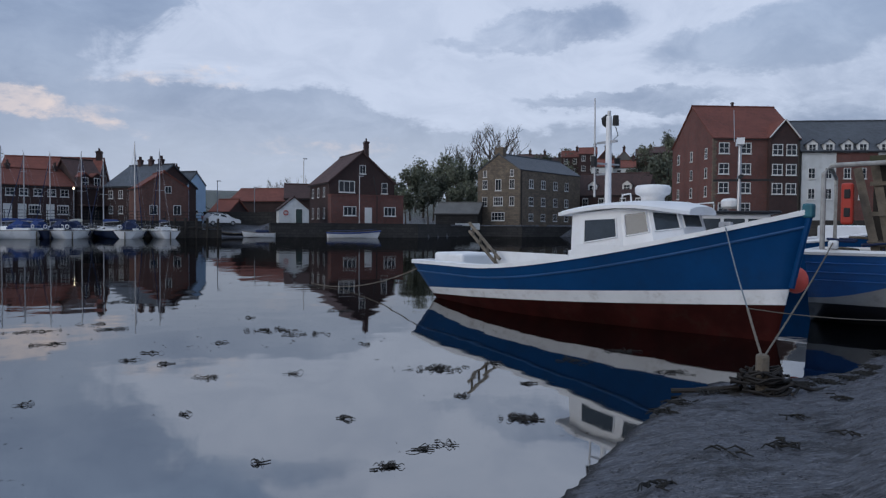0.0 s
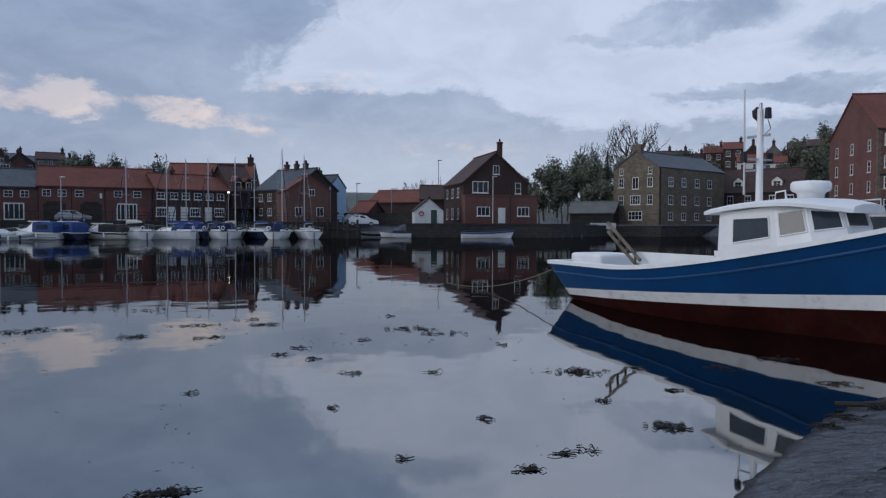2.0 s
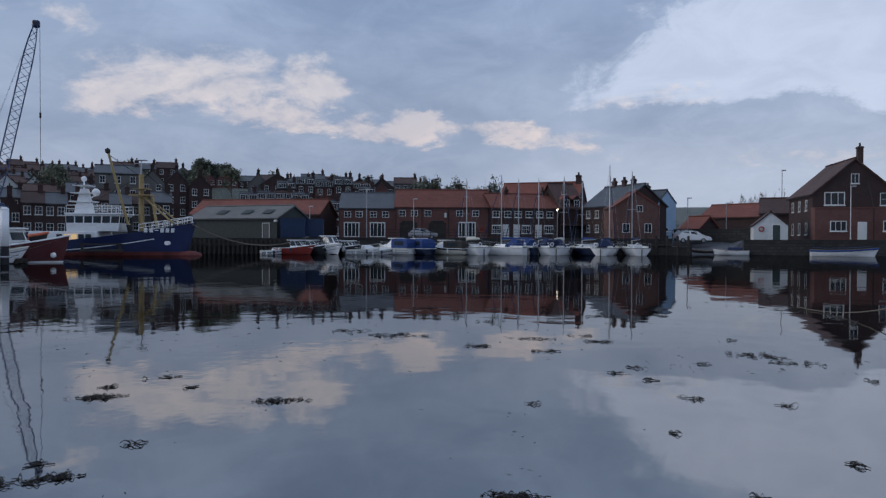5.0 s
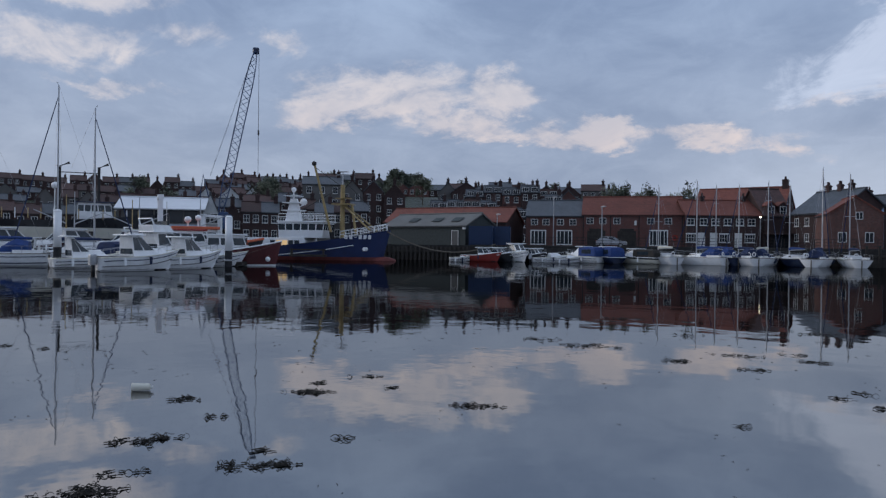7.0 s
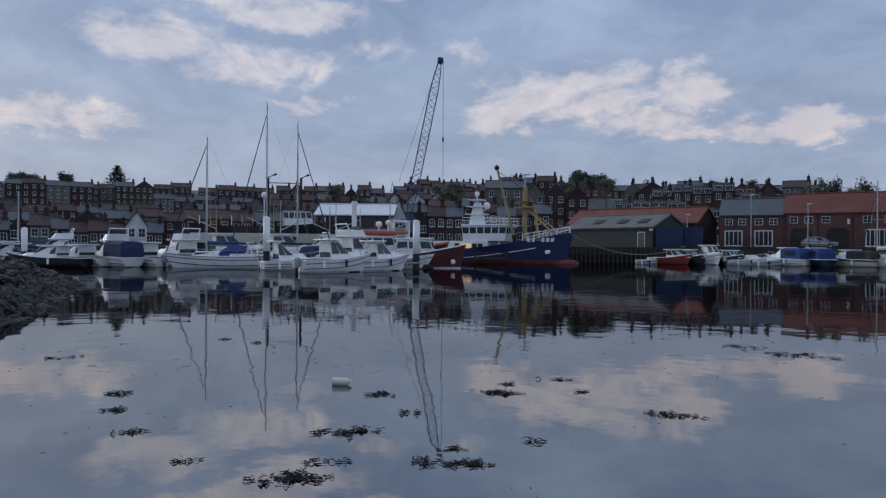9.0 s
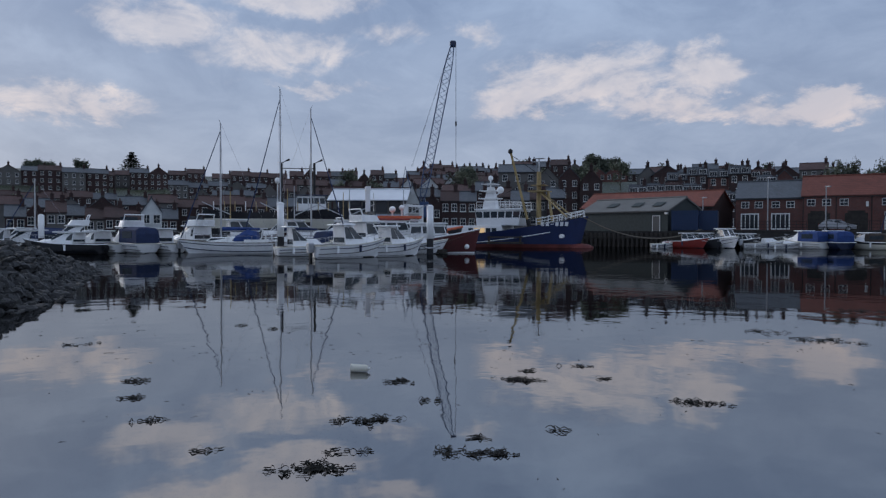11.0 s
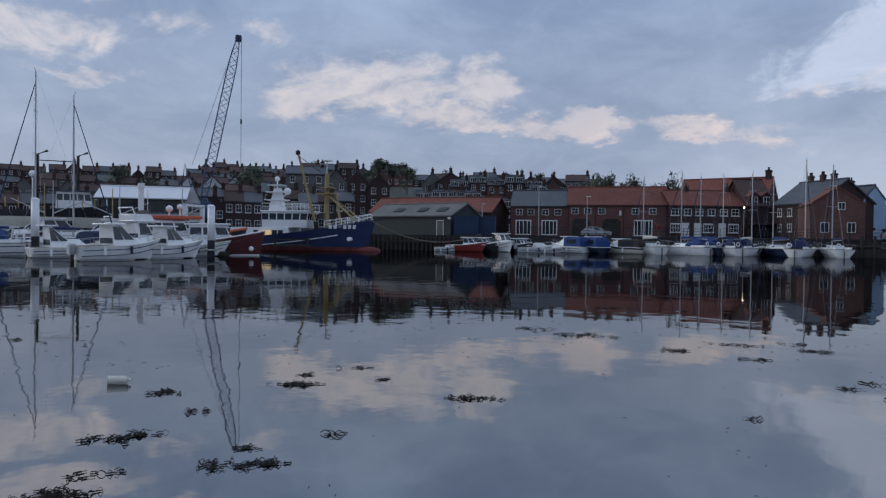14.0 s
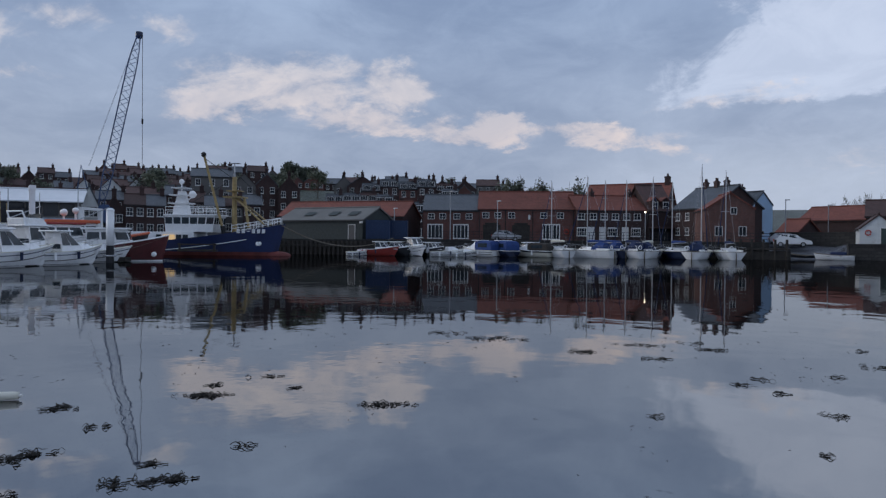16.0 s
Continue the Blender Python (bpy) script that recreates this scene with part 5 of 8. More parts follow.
# radar dome on its stand
rad = part("radar_stand", bar([(5.80, 0.1, 1.98), (5.80, 0.1, 2.14)], 0.17, 0.15, 14), PAINT_WHITE, boat)
dome = lathe([(0.19, 0.0), (0.20, 0.10), (0.22, 0.13), (0.285, 0.16), (0.30, 0.20), (0.30, 0.27), (0.27, 0.31), (0.1, 0.325)], 24)
o = part("radar_dome", dome, GEL_WHITE, boat, "white radar scanner dome", smooth=True)
o.location = (5.80, 0.1, 2.06)
part("roof_handrail", bar([(5.5, -0.35, 2.07), (5.52, -0.35, 2.2), (5.7, -0.35, 2.22), (5.72, -0.35, 2.07)], 0.015, n=6), GEL_WHITE, boat)
# after deck
part("engine_box", soft_box(0.35, 1.45, -0.78, 0.2, 0.50, 1.06, 0.07, 3), PAINT_WHITE, boat, "rounded white box on the after deck")
part("thwart", boxes((2.6, 2.9, -1.1, 1.1, 0.62, 0.68)), PAINT_WHITE, boat)
lad = thing("wooden_ladder", BOAT, "short weathered wooden ladder leaning on the boat's side", "ladder")
u, w = Vector((-0.78, -0.05, 0.60)).normalized(), Vector((0.42, -0.32, 0.46)).normalized()
base = Vector((3.15, -1.12, 0.93))
for s in (-0.13, 0.13):
    part("rail", bar([base + w * s, base + w * s + u * 1.15], 0.032, n=6), TIMBER_GREY, lad)
for i in range(4):
    c = base + u * (0.16 + 0.28 * i)
    part("rung", bar([c - w * 0.13, c + w * 0.13], 0.024, n=6), TIMBER_GREY, lad)
part("fairlead", soft_box(7.52, 7.72, -0.52, -0.44, 1.66, 1.74, 0.015), STEEL, boat)

# mooring stone, its chain heap and the lines
post = thing("mooring_post", pose(3.06, 6.88, 0.02), "short worn timber mooring post wrapped in old chain", "mooring post")
part("post", soft_box(-0.055, 0.055, -0.055, 0.055, -0.2, 0.43, 0.03), TIMBER_GREY, post)
part("base_slab", soft_box(-0.36, 0.36, -0.2, 0.2, -0.12, 0.05, 0.04), TIMBER_DARK, post)
rnd = random.Random(3)
for i in range(34):
    a, r, zz = rnd.uniform(0, 6.28), rnd.uniform(0.08, 0.23), rnd.uniform(0.07, 0.27)
    r *= 1.25 - zz * 2.2
    pts = [(math.cos(a + k * 0.5) * (r + 0.04 * math.sin(k * 2 + i)) * 1.35, math.sin(a + k * 0.5) * r, max(0.05, zz + 0.03 * math.sin(k * 1.7 + i))) for k in range(6)]
    part("chain", bar(pts, 0.014, n=5), surface("rusty_chain", (0.018, 0.015, 0.013), 0.8, vary=0.4) if i == 0 else bpy.data.materials["rusty_chain"], post)
part("trailing_chain", bar([(-0.2, 0.05, 0.1), (-0.5, 0.12, 0.05), (-0.8, 0.22, 0.02)], 0.025, n=6), bpy.data.materials["rusty_chain"], post)
part("trailing_chain", bar([(0.2, 0.0, 0.16), (0.55, 0.1, 0.06), (0.95, 0.4, 0.03), (1.6, 0.9, 0.02)], 0.022, n=6), bpy.data.materials["rusty_chain"], post)
top = Vector((3.06, 6.88, 0.40))


def line(name, pts, r, mat, label):
    ob = part(name, bar(pts, r, n=6), mat)
    tagged(ob, label, "rope")
    return ob


bowlead = BOAT @ Vector((7.62, -0.50, 1.70))
knot = top.lerp(bowlead, 0.30) + Vector((0, 0, -0.03))
line("mooring_rope", sag(bowlead, knot, 0.05), 0.009, ROPE_BLUE, "blue-flecked mooring rope from the boat to the post")
line("mooring_rope", sag(knot, top, 0.01, 4), 0.013, ROPE, "frayed rope end tied round the post")
line("stern_line", sag(BOAT @ Vector((0.05, -0.9, 0.72)), (-3.6, 19.8, 0.05), 0.25), 0.012, ROPE, "thin stern line running into the water")

# ---- boats behind the bow ----
m2 = pose(6.75, 13.2, 0.12, 0, 0, -33)
b2 = thing("workboat", m2, "old blue and white wooden workboat with a timber shelter, aground", "workboat")
H2 = Hull(7.5, 2.9, 1.12, 1.12, 1.75, keel=-0.2, transom=0.8, rake=0.05, full=0.4, flare=0.9)
part("bottom", H2.band(lambda t: -0.15, lambda t: 0.24, 30, 2), GEL_BLACK, b2, "black bottom", smooth=True)
part("hull", H2.band(lambda t: 0.24, lambda t: 0.33 + 0.9 * smooth(t * 2.2), 30, 3), surface("grimy_white_paint", (0.30, 0.31, 0.32), 0.6, vary=0.2, scale=2.0, stain=(0.12, 0.10, 0.08)), b2, "stained white lower hull", smooth=True)
BLUE2 = surface("bright_blue_paint", (0.008, 0.085, 0.29), 0.4, vary=0.15, scale=2.0, stain=(0.01, 0.05, 0.14))
part("topside", H2.band(lambda t: 0.33 + 0.9 * smooth(t * 2.2) * 0.98, H2.sheer, 30, 4), BLUE2, b2, "bright blue topside planking", smooth=True)
for dn in (0.16, 0.32, 0.46):
    part("plank_edge", H2.rail(0.014, down=dn, out=0.01, t1=0.45, cap=True), BLUE2, b2)
part("gunwale", H2.rail(0.05, up=0.02), PAINT_WHITE, b2)
part("deck", H2.deck(0.12), TIMBER_GREY, b2)
gan = part("gantry", bar([(0.25, -1.15, 1.1), (0.25, -1.15, 2.45), (0.35, -1.15, 2.58), (4.0, -1.15, 2.66)], 0.04, n=8), surface("rusty_white_pipe", (0.34, 0.34, 0.33), 0.6, vary=0.25, scale=5.0, stain=(0.14, 0.07, 0.04)), b2, "rust-streaked white pipe gantry")
part("gantry_leg", bar([(0.25, 1.15, 1.1), (0.25, 1.15, 2.5), (0.35, -1.15, 2.56)], 0.035, n=8), bpy.data.materials["rusty_white_pipe"], gan)
cov = bmesh.new()
slab(cov, [(0.9, -1.1, 2.72), (4.2, -1.1, 2.80), (4.2, 1.0, 2.9), (0.9, 1.0, 2.8)], 0.09)
part("shelter_roof", cov, surface("mossy_timber", (0.075, 0.075, 0.045), 0.9, vary=0.4, scale=3.0, bump=0.6), b2, "mossy timber shelter roof")
shel = part("shelter_back", boxes((0.9, 3.9, 0.55, 0.62, 1.05, 2.7)), TIMBER_DARK, b2)
for i in range(9):
    q = part("plank", boxes((0, 0.13, -0.02, 0.02, 0, 1.45)), TIMBER_GREY, shel)
    q.matrix_local = pose(0.95 + i * 0.2, -0.75 + 0.02 * (i % 3), 1.12 + 0.03 * (i % 2), 0, -12 + (i % 4) * 2, 0)
for i in range(3):
    part("batten", boxes((0.9, 2.9, -0.80, -0.76, 1.25 + 0.5 * i, 1.32 + 0.5 * i)), TIMBER_GREY, shel)
crate = part("fish_box", soft_box(0.52, 0.70, -1.30, -1.10, 1.60, 2.28, 0.04), CRATE_RED, b2, "red plastic fish box hung on the gantry")
for k in range(2):
    # black block stands in for the shade inside a hand hole
    part("hand_hole", soft_box(0.56, 0.66, -1.312, -1.25, 1.72 + 0.3 * k, 1.88 + 0.3 * k, 0.02), BLACK, crate)
heap = random.Random(5)
for i in range(10):
    x, y = heap.uniform(0.5, 1.6), heap.uniform(-0.9, -0.2)
    part("rope_coil", bar([(x + 0.22 * math.cos(k * 0.8 + i), y + 0.2 * math.sin(k * 0.8 + i), 1.10 + 0.03 * i + 0.02 * math.sin(k)) for k in range(9)], 0.022, n=5), ROPE if i % 2 else TARP_NAVY, b2)
part("steel_frame", bar([(2.6, -1.2, 1.2), (2.6, -1.2, 1.95), (3.4, -1.2, 1.98)], 0.05, n=6), TARP_BLUE, b2)
part("exhaust_port", bar([(1.5, -1.40, 0.62), (1.5, -1.30, 0.62)], 0.10, n=12), BLACK, b2)
part("bollard", soft_box(0.35, 0.5, -1.32, -1.18, 1.2, 1.34, 0.03), PAINT_WHITE, b2)

buoy = ball(0, 0, 0, 0.18, 1, 1, 1.15, 3)
fb = thing("fender_buoy", pose(5.42, 11.1, 0.86), "coral red inflatable fender buoy between the two boats", "buoy")
part("body", buoy, BUOY_RED, fb, smooth=True)
part("eye", bar([(0, 0, 0.21), (0, 0, 0.30)], 0.04, 0.03, 8), BUOY_RED, fb)
part("lanyard", bar([(0, 0, 0.32), (0.2, 0.15, 0.55)], 0.012, n=5), ROPE, fb)
l2 = m2 @ Vector((0.42, -1.28, 1.3))
line("mooring_rope", sag(l2, top, 0.04), 0.011, ROPE, "pale mooring rope from the workboat to the post")
line("mooring_rope", sag(knot, (7.6, 9.6, 0.55), 0.12), 0.007, ROPE, "thin rope stretched along the shore")

# white fishing boat beyond
m3 = pose(6.2, 21.3, 0.0, 0, 0, -18)
b3 = thing("fishing_boat", m3, "white and blue inshore fishing boat with radar mast behind the bow", "fishing boat")
H3 = Hull(7.5, 2.8, 1.15, 1.2, 1.95, keel=-0.4, transom=0.8, rake=0.06)
part("hull", H3.band(lambda t: -0.3, H3.sheer, 30, 6), PAINT_BLUE, b3, "blue hull", smooth=True)
part("gunwale", H3.rail(0.05, up=0.02), PAINT_WHITE, b3)
part("deck", H3.deck(0.25), PAINT_WHITE, b3)
w3 = part("wheelhouse", house_block(1.2, 3.2, 1.7, 1.6, 0.9, 2.05, 0.15, 0.0), PAINT_WHITE, b3)
cabin_panes(w3, 1.2, 3.2, 1.7, 1.6, 0.9, 2.05, 0.15, 0.0, 0.08, 3, 0.55, 0.88)
part("wheelhouse_roof", soft_box(1.0, 3.3, -0.95, 0.95, 2.05, 2.13, 0.03), GEL_BLACK, b3)
mm = part("mast", bar([(2.3, 0, 2.1), (2.3, 0, 4.15)], 0.06, 0.045, 8), ALLOY, b3)
part("crosstree", boxes((2.26, 2.34, -0.85, 0.85, 3.05, 3.12), (1.6, 3.2, -0.04, 0.04, 2.98, 3.04)), BLACK, mm)
part("radar", lathe([(0.2, 2.55), (0.27, 2.62), (0.27, 2.78), (0.2, 2.84), (0.05, 2.86)], 16), GEL_WHITE, mm).location = (2.1, 0.2, -0.35)
part("lamp", boxes((2.2, 2.4, -0.3, 0.3, 4.0, 4.18)), GEL_WHITE, mm)
part("aerial", bar([(2.15, 0, 4.1), (2.12, 0, 5.0)], 0.012, n=5), ALLOY, mm)
part("handrail", bar([(0.9, -0.8, 1.2), (0.9, -0.8, 2.3), (1.6, -0.8, 2.35), (1.6, -0.8, 2.1)], 0.025, n=6), PAINT_WHITE, b3)
part("hatch", soft_box(4.4, 5.6, -0.5, 0.5, 1.2, 1.75, 0.04), GEL_WHITE, b3)

# ---- small craft ----


def motor_boat(m, L, B, label, hull=None, top=None, cabin=0.45, cabin_h=1.1, free=0.75, canopy=None, fly=False, stripe=None, cover=None, outboard=False, rails=True, group="", category="motor boat", low=False):
    """A cabin cruiser or open boat. cabin: where its cabin begins, as a share of the length; canopy: canvas over the cockpit; cover: a canvas over all."""
    hull, top = hull or GEL_WHITE, top or GEL_WHITE
    ob = thing("motor_boat", m, label, category, group)
    h = Hull(L, B, free * 0.92, free * 0.98, free * 1.55, keel=-0.3, transom=0.86, rake=0.16, full=0.38, flare=1.3)
    part("hull", h.band(lambda t: -0.25, (lambda t: h.sheer(t) * 0.72) if stripe else h.sheer, 22, 4), hull, ob, smooth=True)
    if stripe:
        part("topside", h.band(lambda t: h.sheer(t) * 0.72, h.sheer, 22, 2), stripe, ob, smooth=True)
    part("gunwale", h.rail(0.035, up=0.01, n=22), top if hull is not GEL_WHITE else GEL_CREAM, ob)
    part("deck", h.deck(0.06, 16), top, ob)
    part("bottom_paint", h.band(lambda t: -0.26, lambda t: 0.07, 22, 1), BLACK, ob).scale = (1.0, 1.01, 1.0)
    if hull is GEL_WHITE and not stripe:
        part("side_line", h.rail(0.028, n=22, down=0.2, out=0.004, cap=False), GEL_NAVY, ob)
        # grey strip along the hull stands in for the shade at the chine
        part("chine_rail", h.rail(0.03, n=22, down=free * 0.62, out=0.012, t1=0.9, cap=False), RENDER_GREY, ob)
    if cover:
        c = bmesh.new()
        rows = []
        for i in range(15):
            t = i / 14
            w = h.half(t) * 1.02 + 0.01
            zt = free + cabin_h * (0.55 + 0.45 * math.sin(min(1, t * 1.6) * 2.2)) * (1 if t < 0.75 else (1 - t) * 4 + 0.05)
            zb = h.sheer(t) - 0.05
            rows.append([c.verts.new((t * L, y, z)) for y, z in ((-w, zb), (-w, zb + 0.1), (-w * 0.75, zt * 0.93 + zb * 0.07), (0, max(zt, zb + 0.12)), (w * 0.75, zt * 0.93 + zb * 0.07), (w, zb + 0.1), (w, zb))])
        for u, v in zip(rows, rows[1:]):
            for k in range(6):
                c.faces.new((u[k], v[k], v[k + 1], u[k + 1]))
        c.faces.new(rows[0]), c.faces.new(rows[-1][::-1])
        part("canvas_cover", c, cover, ob)
        return ob
    x0, x1 = L * cabin, L * min(0.86, cabin + (0.34 if not low else 0.4))
    w = B * 0.74
    z0 = free * 1.02
    if low:
        part("coachroof", house_block(x0, x1, w, w * 0.6, z0, z0 + cabin_h, 0.9, 0.1, 0.12), top, ob)
    else:
        fr = cabin_h * 1.05
        cab = part("cabin", house_block(x0, x1, w, w * 0.72, z0, z0 + cabin_h, fr, -0.08, 0.12), top, ob)
        cabin_panes(cab, x0, x1, w, w * 0.72, z0, z0 + cabin_h, fr, -0.08, 0.12, 2, 0.30, 0.92, 2)
        part("cabin_roof", soft_box(x0 - 0.45, x1 - fr + 0.2, -w / 2, w / 2, z0 + cabin_h, z0 + cabin_h + 0.09, 0.04), top, ob)
        part("fore_cabin", house_block(x1 - 0.45, min(L * 0.96, x1 + L * 0.22), w * 0.76, w * 0.22, z0, z0 + cabin_h * 0.40, L * 0.13, 0.0, 0.14), top, ob)
        part("cockpit_bulkhead", boxes((x0 - 0.03, x0 - 0.005, -w * 0.40, w * 0.40, z0 + 0.15, z0 + cabin_h * 0.92)), SCREEN, ob)
        part("cockpit_sole", boxes((L * 0.05, x0 - 0.05, -w * 0.46, w * 0.46, free - 0.05, free + 0.03)), RENDER_GREY, ob)
        if fly:
            fl = part("flybridge", house_block(x0 - 0.4, x1 - fr, w * 0.95, w * 0.8, z0 + cabin_h + 0.05, z0 + cabin_h + 0.55, 0.35, -0.1, 0.05), top, ob)
            part("windscreen", boxes((x1 - fr - 0.45, x1 - fr - 0.4, -w * 0.38, w * 0.38, z0 + cabin_h + 0.5, z0 + cabin_h + 0.85)), SCREEN, fl)
            part("radar_arch", bar([(x0 - 0.1, -w * 0.45, z0 + cabin_h), (x0 - 0.5, -w * 0.42, z0 + cabin_h + 1.0), (x0 - 0.5, w * 0.42, z0 + cabin_h + 1.0), (x0 - 0.1, w * 0.45, z0 + cabin_h)], 0.06, n=6), top, fl)
    if canopy:
        c = bmesh.new()
        zt = z0 + cabin_h * 1.02
        rows = []
        for x, f in ((0.15, 0.55), (0.3, 0.92), (x0 * 0.55, 1.0), (x0 + 0.25, 0.98)):
            rows.append([c.verts.new((x, y, z)) for y, z in ((-w * 0.52, z0), (-w * 0.5, z0 + (zt - z0) * f * 0.85), (-w * 0.35, z0 + (zt - z0) * f), (w * 0.35, z0 + (zt - z0) * f), (w * 0.5, z0 + (zt - z0) * f * 0.85), (w * 0.52, z0))])
        for u, v in zip(rows, rows[1:]):
            for k in range(5):
                c.faces.new((u[k], v[k], v[k + 1], u[k + 1]))
        c.faces.new(rows[0]), c.faces.new(rows[-1][::-1])
        can = part("canopy", c, canopy, ob, "canvas cockpit canopy")
        for s in (-1, 1):
            part("canopy_window", boxes((x0 * 0.32, x0 * 0.9, s * w * 0.512 - 0.012, s * w * 0.512 + 0.012, z0 + cabin_h * 0.30, z0 + cabin_h * 0.72)), SCREEN, can)
    if outboard:
        o = part("outboard_engine", soft_box(-0.45, -0.05, -0.2, 0.2, 0.35, 1.0, 0.08), STEEL, ob)
        part("engine_leg", boxes((-0.3, -0.12, -0.06, 0.06, -0.3, 0.4)), BLACK, o)
    if rails:
        bm = bmesh.new()
        for s in (1, -1):
            pts = [h.point(t, h.sheer(t), s) + Vector((0, -s * 0.06, 0.42)) for t in (0.62, 0.75, 0.88, 0.97)]
            tube(bm, [h.point(0.6, h.sheer(0.6), s), *pts], 0.014, n=5)
            for t in (0.75, 0.88):
                tube(bm, [h.point(t, h.sheer(t), s) + Vector((0, -s * 0.06, 0)), h.point(t, h.sheer(t), s) + Vector((0, -s * 0.06, 0.42))], 0.012, n=5)
        part("pulpit_rail", bm, STEEL, ob)
    for t, s in ((0.2, -1), (0.5, -1), (0.35, 1)):
        p = h.point(t, h.sheer(t), s)
        part("fender", bar([p + Vector((0, s * 0.09, -0.05)), p + Vector((0, s * 0.09, -0.15)), p + Vector((0, s * 0.09, -0.5))], 0.09, 0.08, 8), GEL_WHITE if t != 0.5 else GEL_NAVY, ob)
    return ob


def yacht(m, L, B, mast_z, label, hull=None, cover=None, stripe=None, lean=0.0, group="", hood=None, x_mast=0.55):
    """A sailing yacht with its mast, boom and stowed sail."""
    hull = hull or GEL_WHITE
    ob = thing("sailing_yacht", m, label, "yacht", group)
    h = Hull(L, B, 0.85, 0.82, 1.12, keel=-0.4, transom=0.84, rake=0.14, full=0.40)
    part("hull", h.band(lambda t: -0.3, h.sheer, 24, 5), hull, ob, smooth=True)
    if stripe:
        part("hull_stripe", h.rail(0.035, down=0.22, out=0.004, cap=False), stripe, ob)
        part("boot_line", h.rail(0.04, down=0.66, out=0.004, cap=False), stripe, ob)
    part("toe_rail", h.rail(0.03, up=0.01), TIMBER_GREY, ob)
    part("deck", h.deck(0.04), GEL_CREAM, ob)
    part("cockpit", boxes((L * 0.04, L * 0.27, -B * 0.26, B * 0.26, 0.70, 0.885)), TIMBER_DARK, ob)
    part("cockpit_coaming", boxes((L * 0.03, L * 0.29, -B * 0.31, -B * 0.26, 0.7, 1.1), (L * 0.03, L * 0.29, B * 0.26, B * 0.31, 0.7, 1.1)), GEL_WHITE, ob)
    part("rudder", boxes((-0.12, 0.05, -0.04, 0.04, -0.4, 0.75)), TIMBER_GREY, ob)
    cr = part("coachroof", house_block(L * 0.30, L * 0.72, B * 0.6, B * 0.36, 0.84, 1.28, 0.6, 0.05, 0.08), GEL_WHITE, ob)
    cabin_panes(cr, L * 0.30, L * 0.72, B * 0.6, B * 0.36, 0.84, 1.28, 0.6, 0.05, 0.08, 2, 0.4, 0.8, 1)
    x = L * x_mast
    mst = part("mast", bar([(x, 0, 1.0), (x, 0, mast_z)], 0.075, 0.05, 8), ALLOY, ob, "aluminium mast")
    for z, w in ((mast_z * 0.55, 0.5), (mast_z * 0.78, 0.35)):
        part("spreader", bar([(x, -w, z), (x, w, z)], 0.025, n=5), ALLOY, mst)
    part("masthead_vane", bar([(x, 0, mast_z), (x + 0.15, 0, mast_z + 0.25)], 0.012, n=5), BLACK, mst)
    sh = bmesh.new()
    for s in (-1, 1):
        tube(sh, [(x - 0.1, s * B * 0.45, 0.9), (x, s * 0.35, mast_z * 0.78), (x, 0, mast_z * 0.97)], 0.007, n=4)
    tube(sh, [(0.1, 0, 0.95), (x, 0, mast_z)], 0.007, n=4)
    part("standing_rigging", sh, STEEL, mst)
    part("furled_jib", bar([(L * 0.97, 0, 1.2), (x + 0.05, 0, mast_z * 0.93)], 0.055, 0.03, 7), TARP_NAVY if cover is TARP_BLUE or hull is GEL_WHITE else GEL_CREAM, ob)
    bo = part("boom", bar([(x - 0.1, 0, 1.75), (L * 0.12, 0, 1.85)], 0.05, n=6), ALLOY, ob)
    part("stowed_sail", bar([(x - 0.12, 0, 1.92), (x - 0.6, 0, 1.95), (L * 0.3, 0, 1.95), (L * 0.14, 0, 1.92)], 0.17, 0.09, 8), cover or TARP_NAVY, bo, "sail stowed under its cover")
    if hood:
        bm = bmesh.new()
        rows = [[bm.verts.new((xx, B * 0.3 * c, 0.95 + zz * s)) for c, s in ((-1, 0), (-0.95, 0.6), (-0.5, 1), (0.5, 1), (0.95, 0.6), (1, 0))] for xx, zz in ((L * 0.16, 0.75), (L * 0.27, 0.95), (L * 0.40, 0.35))]
        for u, v in zip(rows, rows[1:]):
            for k in range(5):
                bm.faces.new((u[k], v[k], v[k + 1], u[k + 1]))
        bm.faces.new(rows[0]), bm.faces.new(rows[-1][::-1])
        part("spray_hood", bm, hood, ob)
    bm = bmesh.new()
    for s in (1, -1):
        for t in (0.02, 0.2, 0.45, 0.7, 0.93):
            p = h.point(t, h.sheer(t), s)
            tube(bm, [p + Vector((0, -s * 0.05, 0)), p + Vector((0, -s * 0.05, 0.55))], 0.013, n=4)
        tube(bm, [h.point(t, h.sheer(t), s) + Vector((0, -s * 0.05, 0.55)) for t in (0.02, 0.2, 0.45, 0.7, 0.93, 0.98)], 0.010, n=4)
    part("guard_rail", bm, STEEL, ob)
    part("fender", bar([h.point(0.4, 0.8, -1) + Vector((0, -0.1, 0)), h.point(0.4, 0.3, -1) + Vector((0, -0.12, 0))], 0.1, 0.09, 8), GEL_NAVY, ob)
    part("lifebuoy", bar([(0.05, 0.5 + 0.2 * math.cos(k * 0.628), 1.25 + 0.2 * math.sin(k * 0.628)) for k in range(11)], 0.05, n=5), PAINT_WHITE, ob)
    return ob


def moored(a, d, turn=0.0, L=6.0, z=0.0):
    """The pose of a boat whose middle lies at that bearing and distance; turn 0: stern to the shore walker, bow to the quay."""
    h = a + 90 + turn
    p = at(a, d, z) - Vector((math.cos(radians(h)), math.sin(radians(h)), 0)) * L / 2
    return pose(p.x, p.y, z, 0, 0, h)


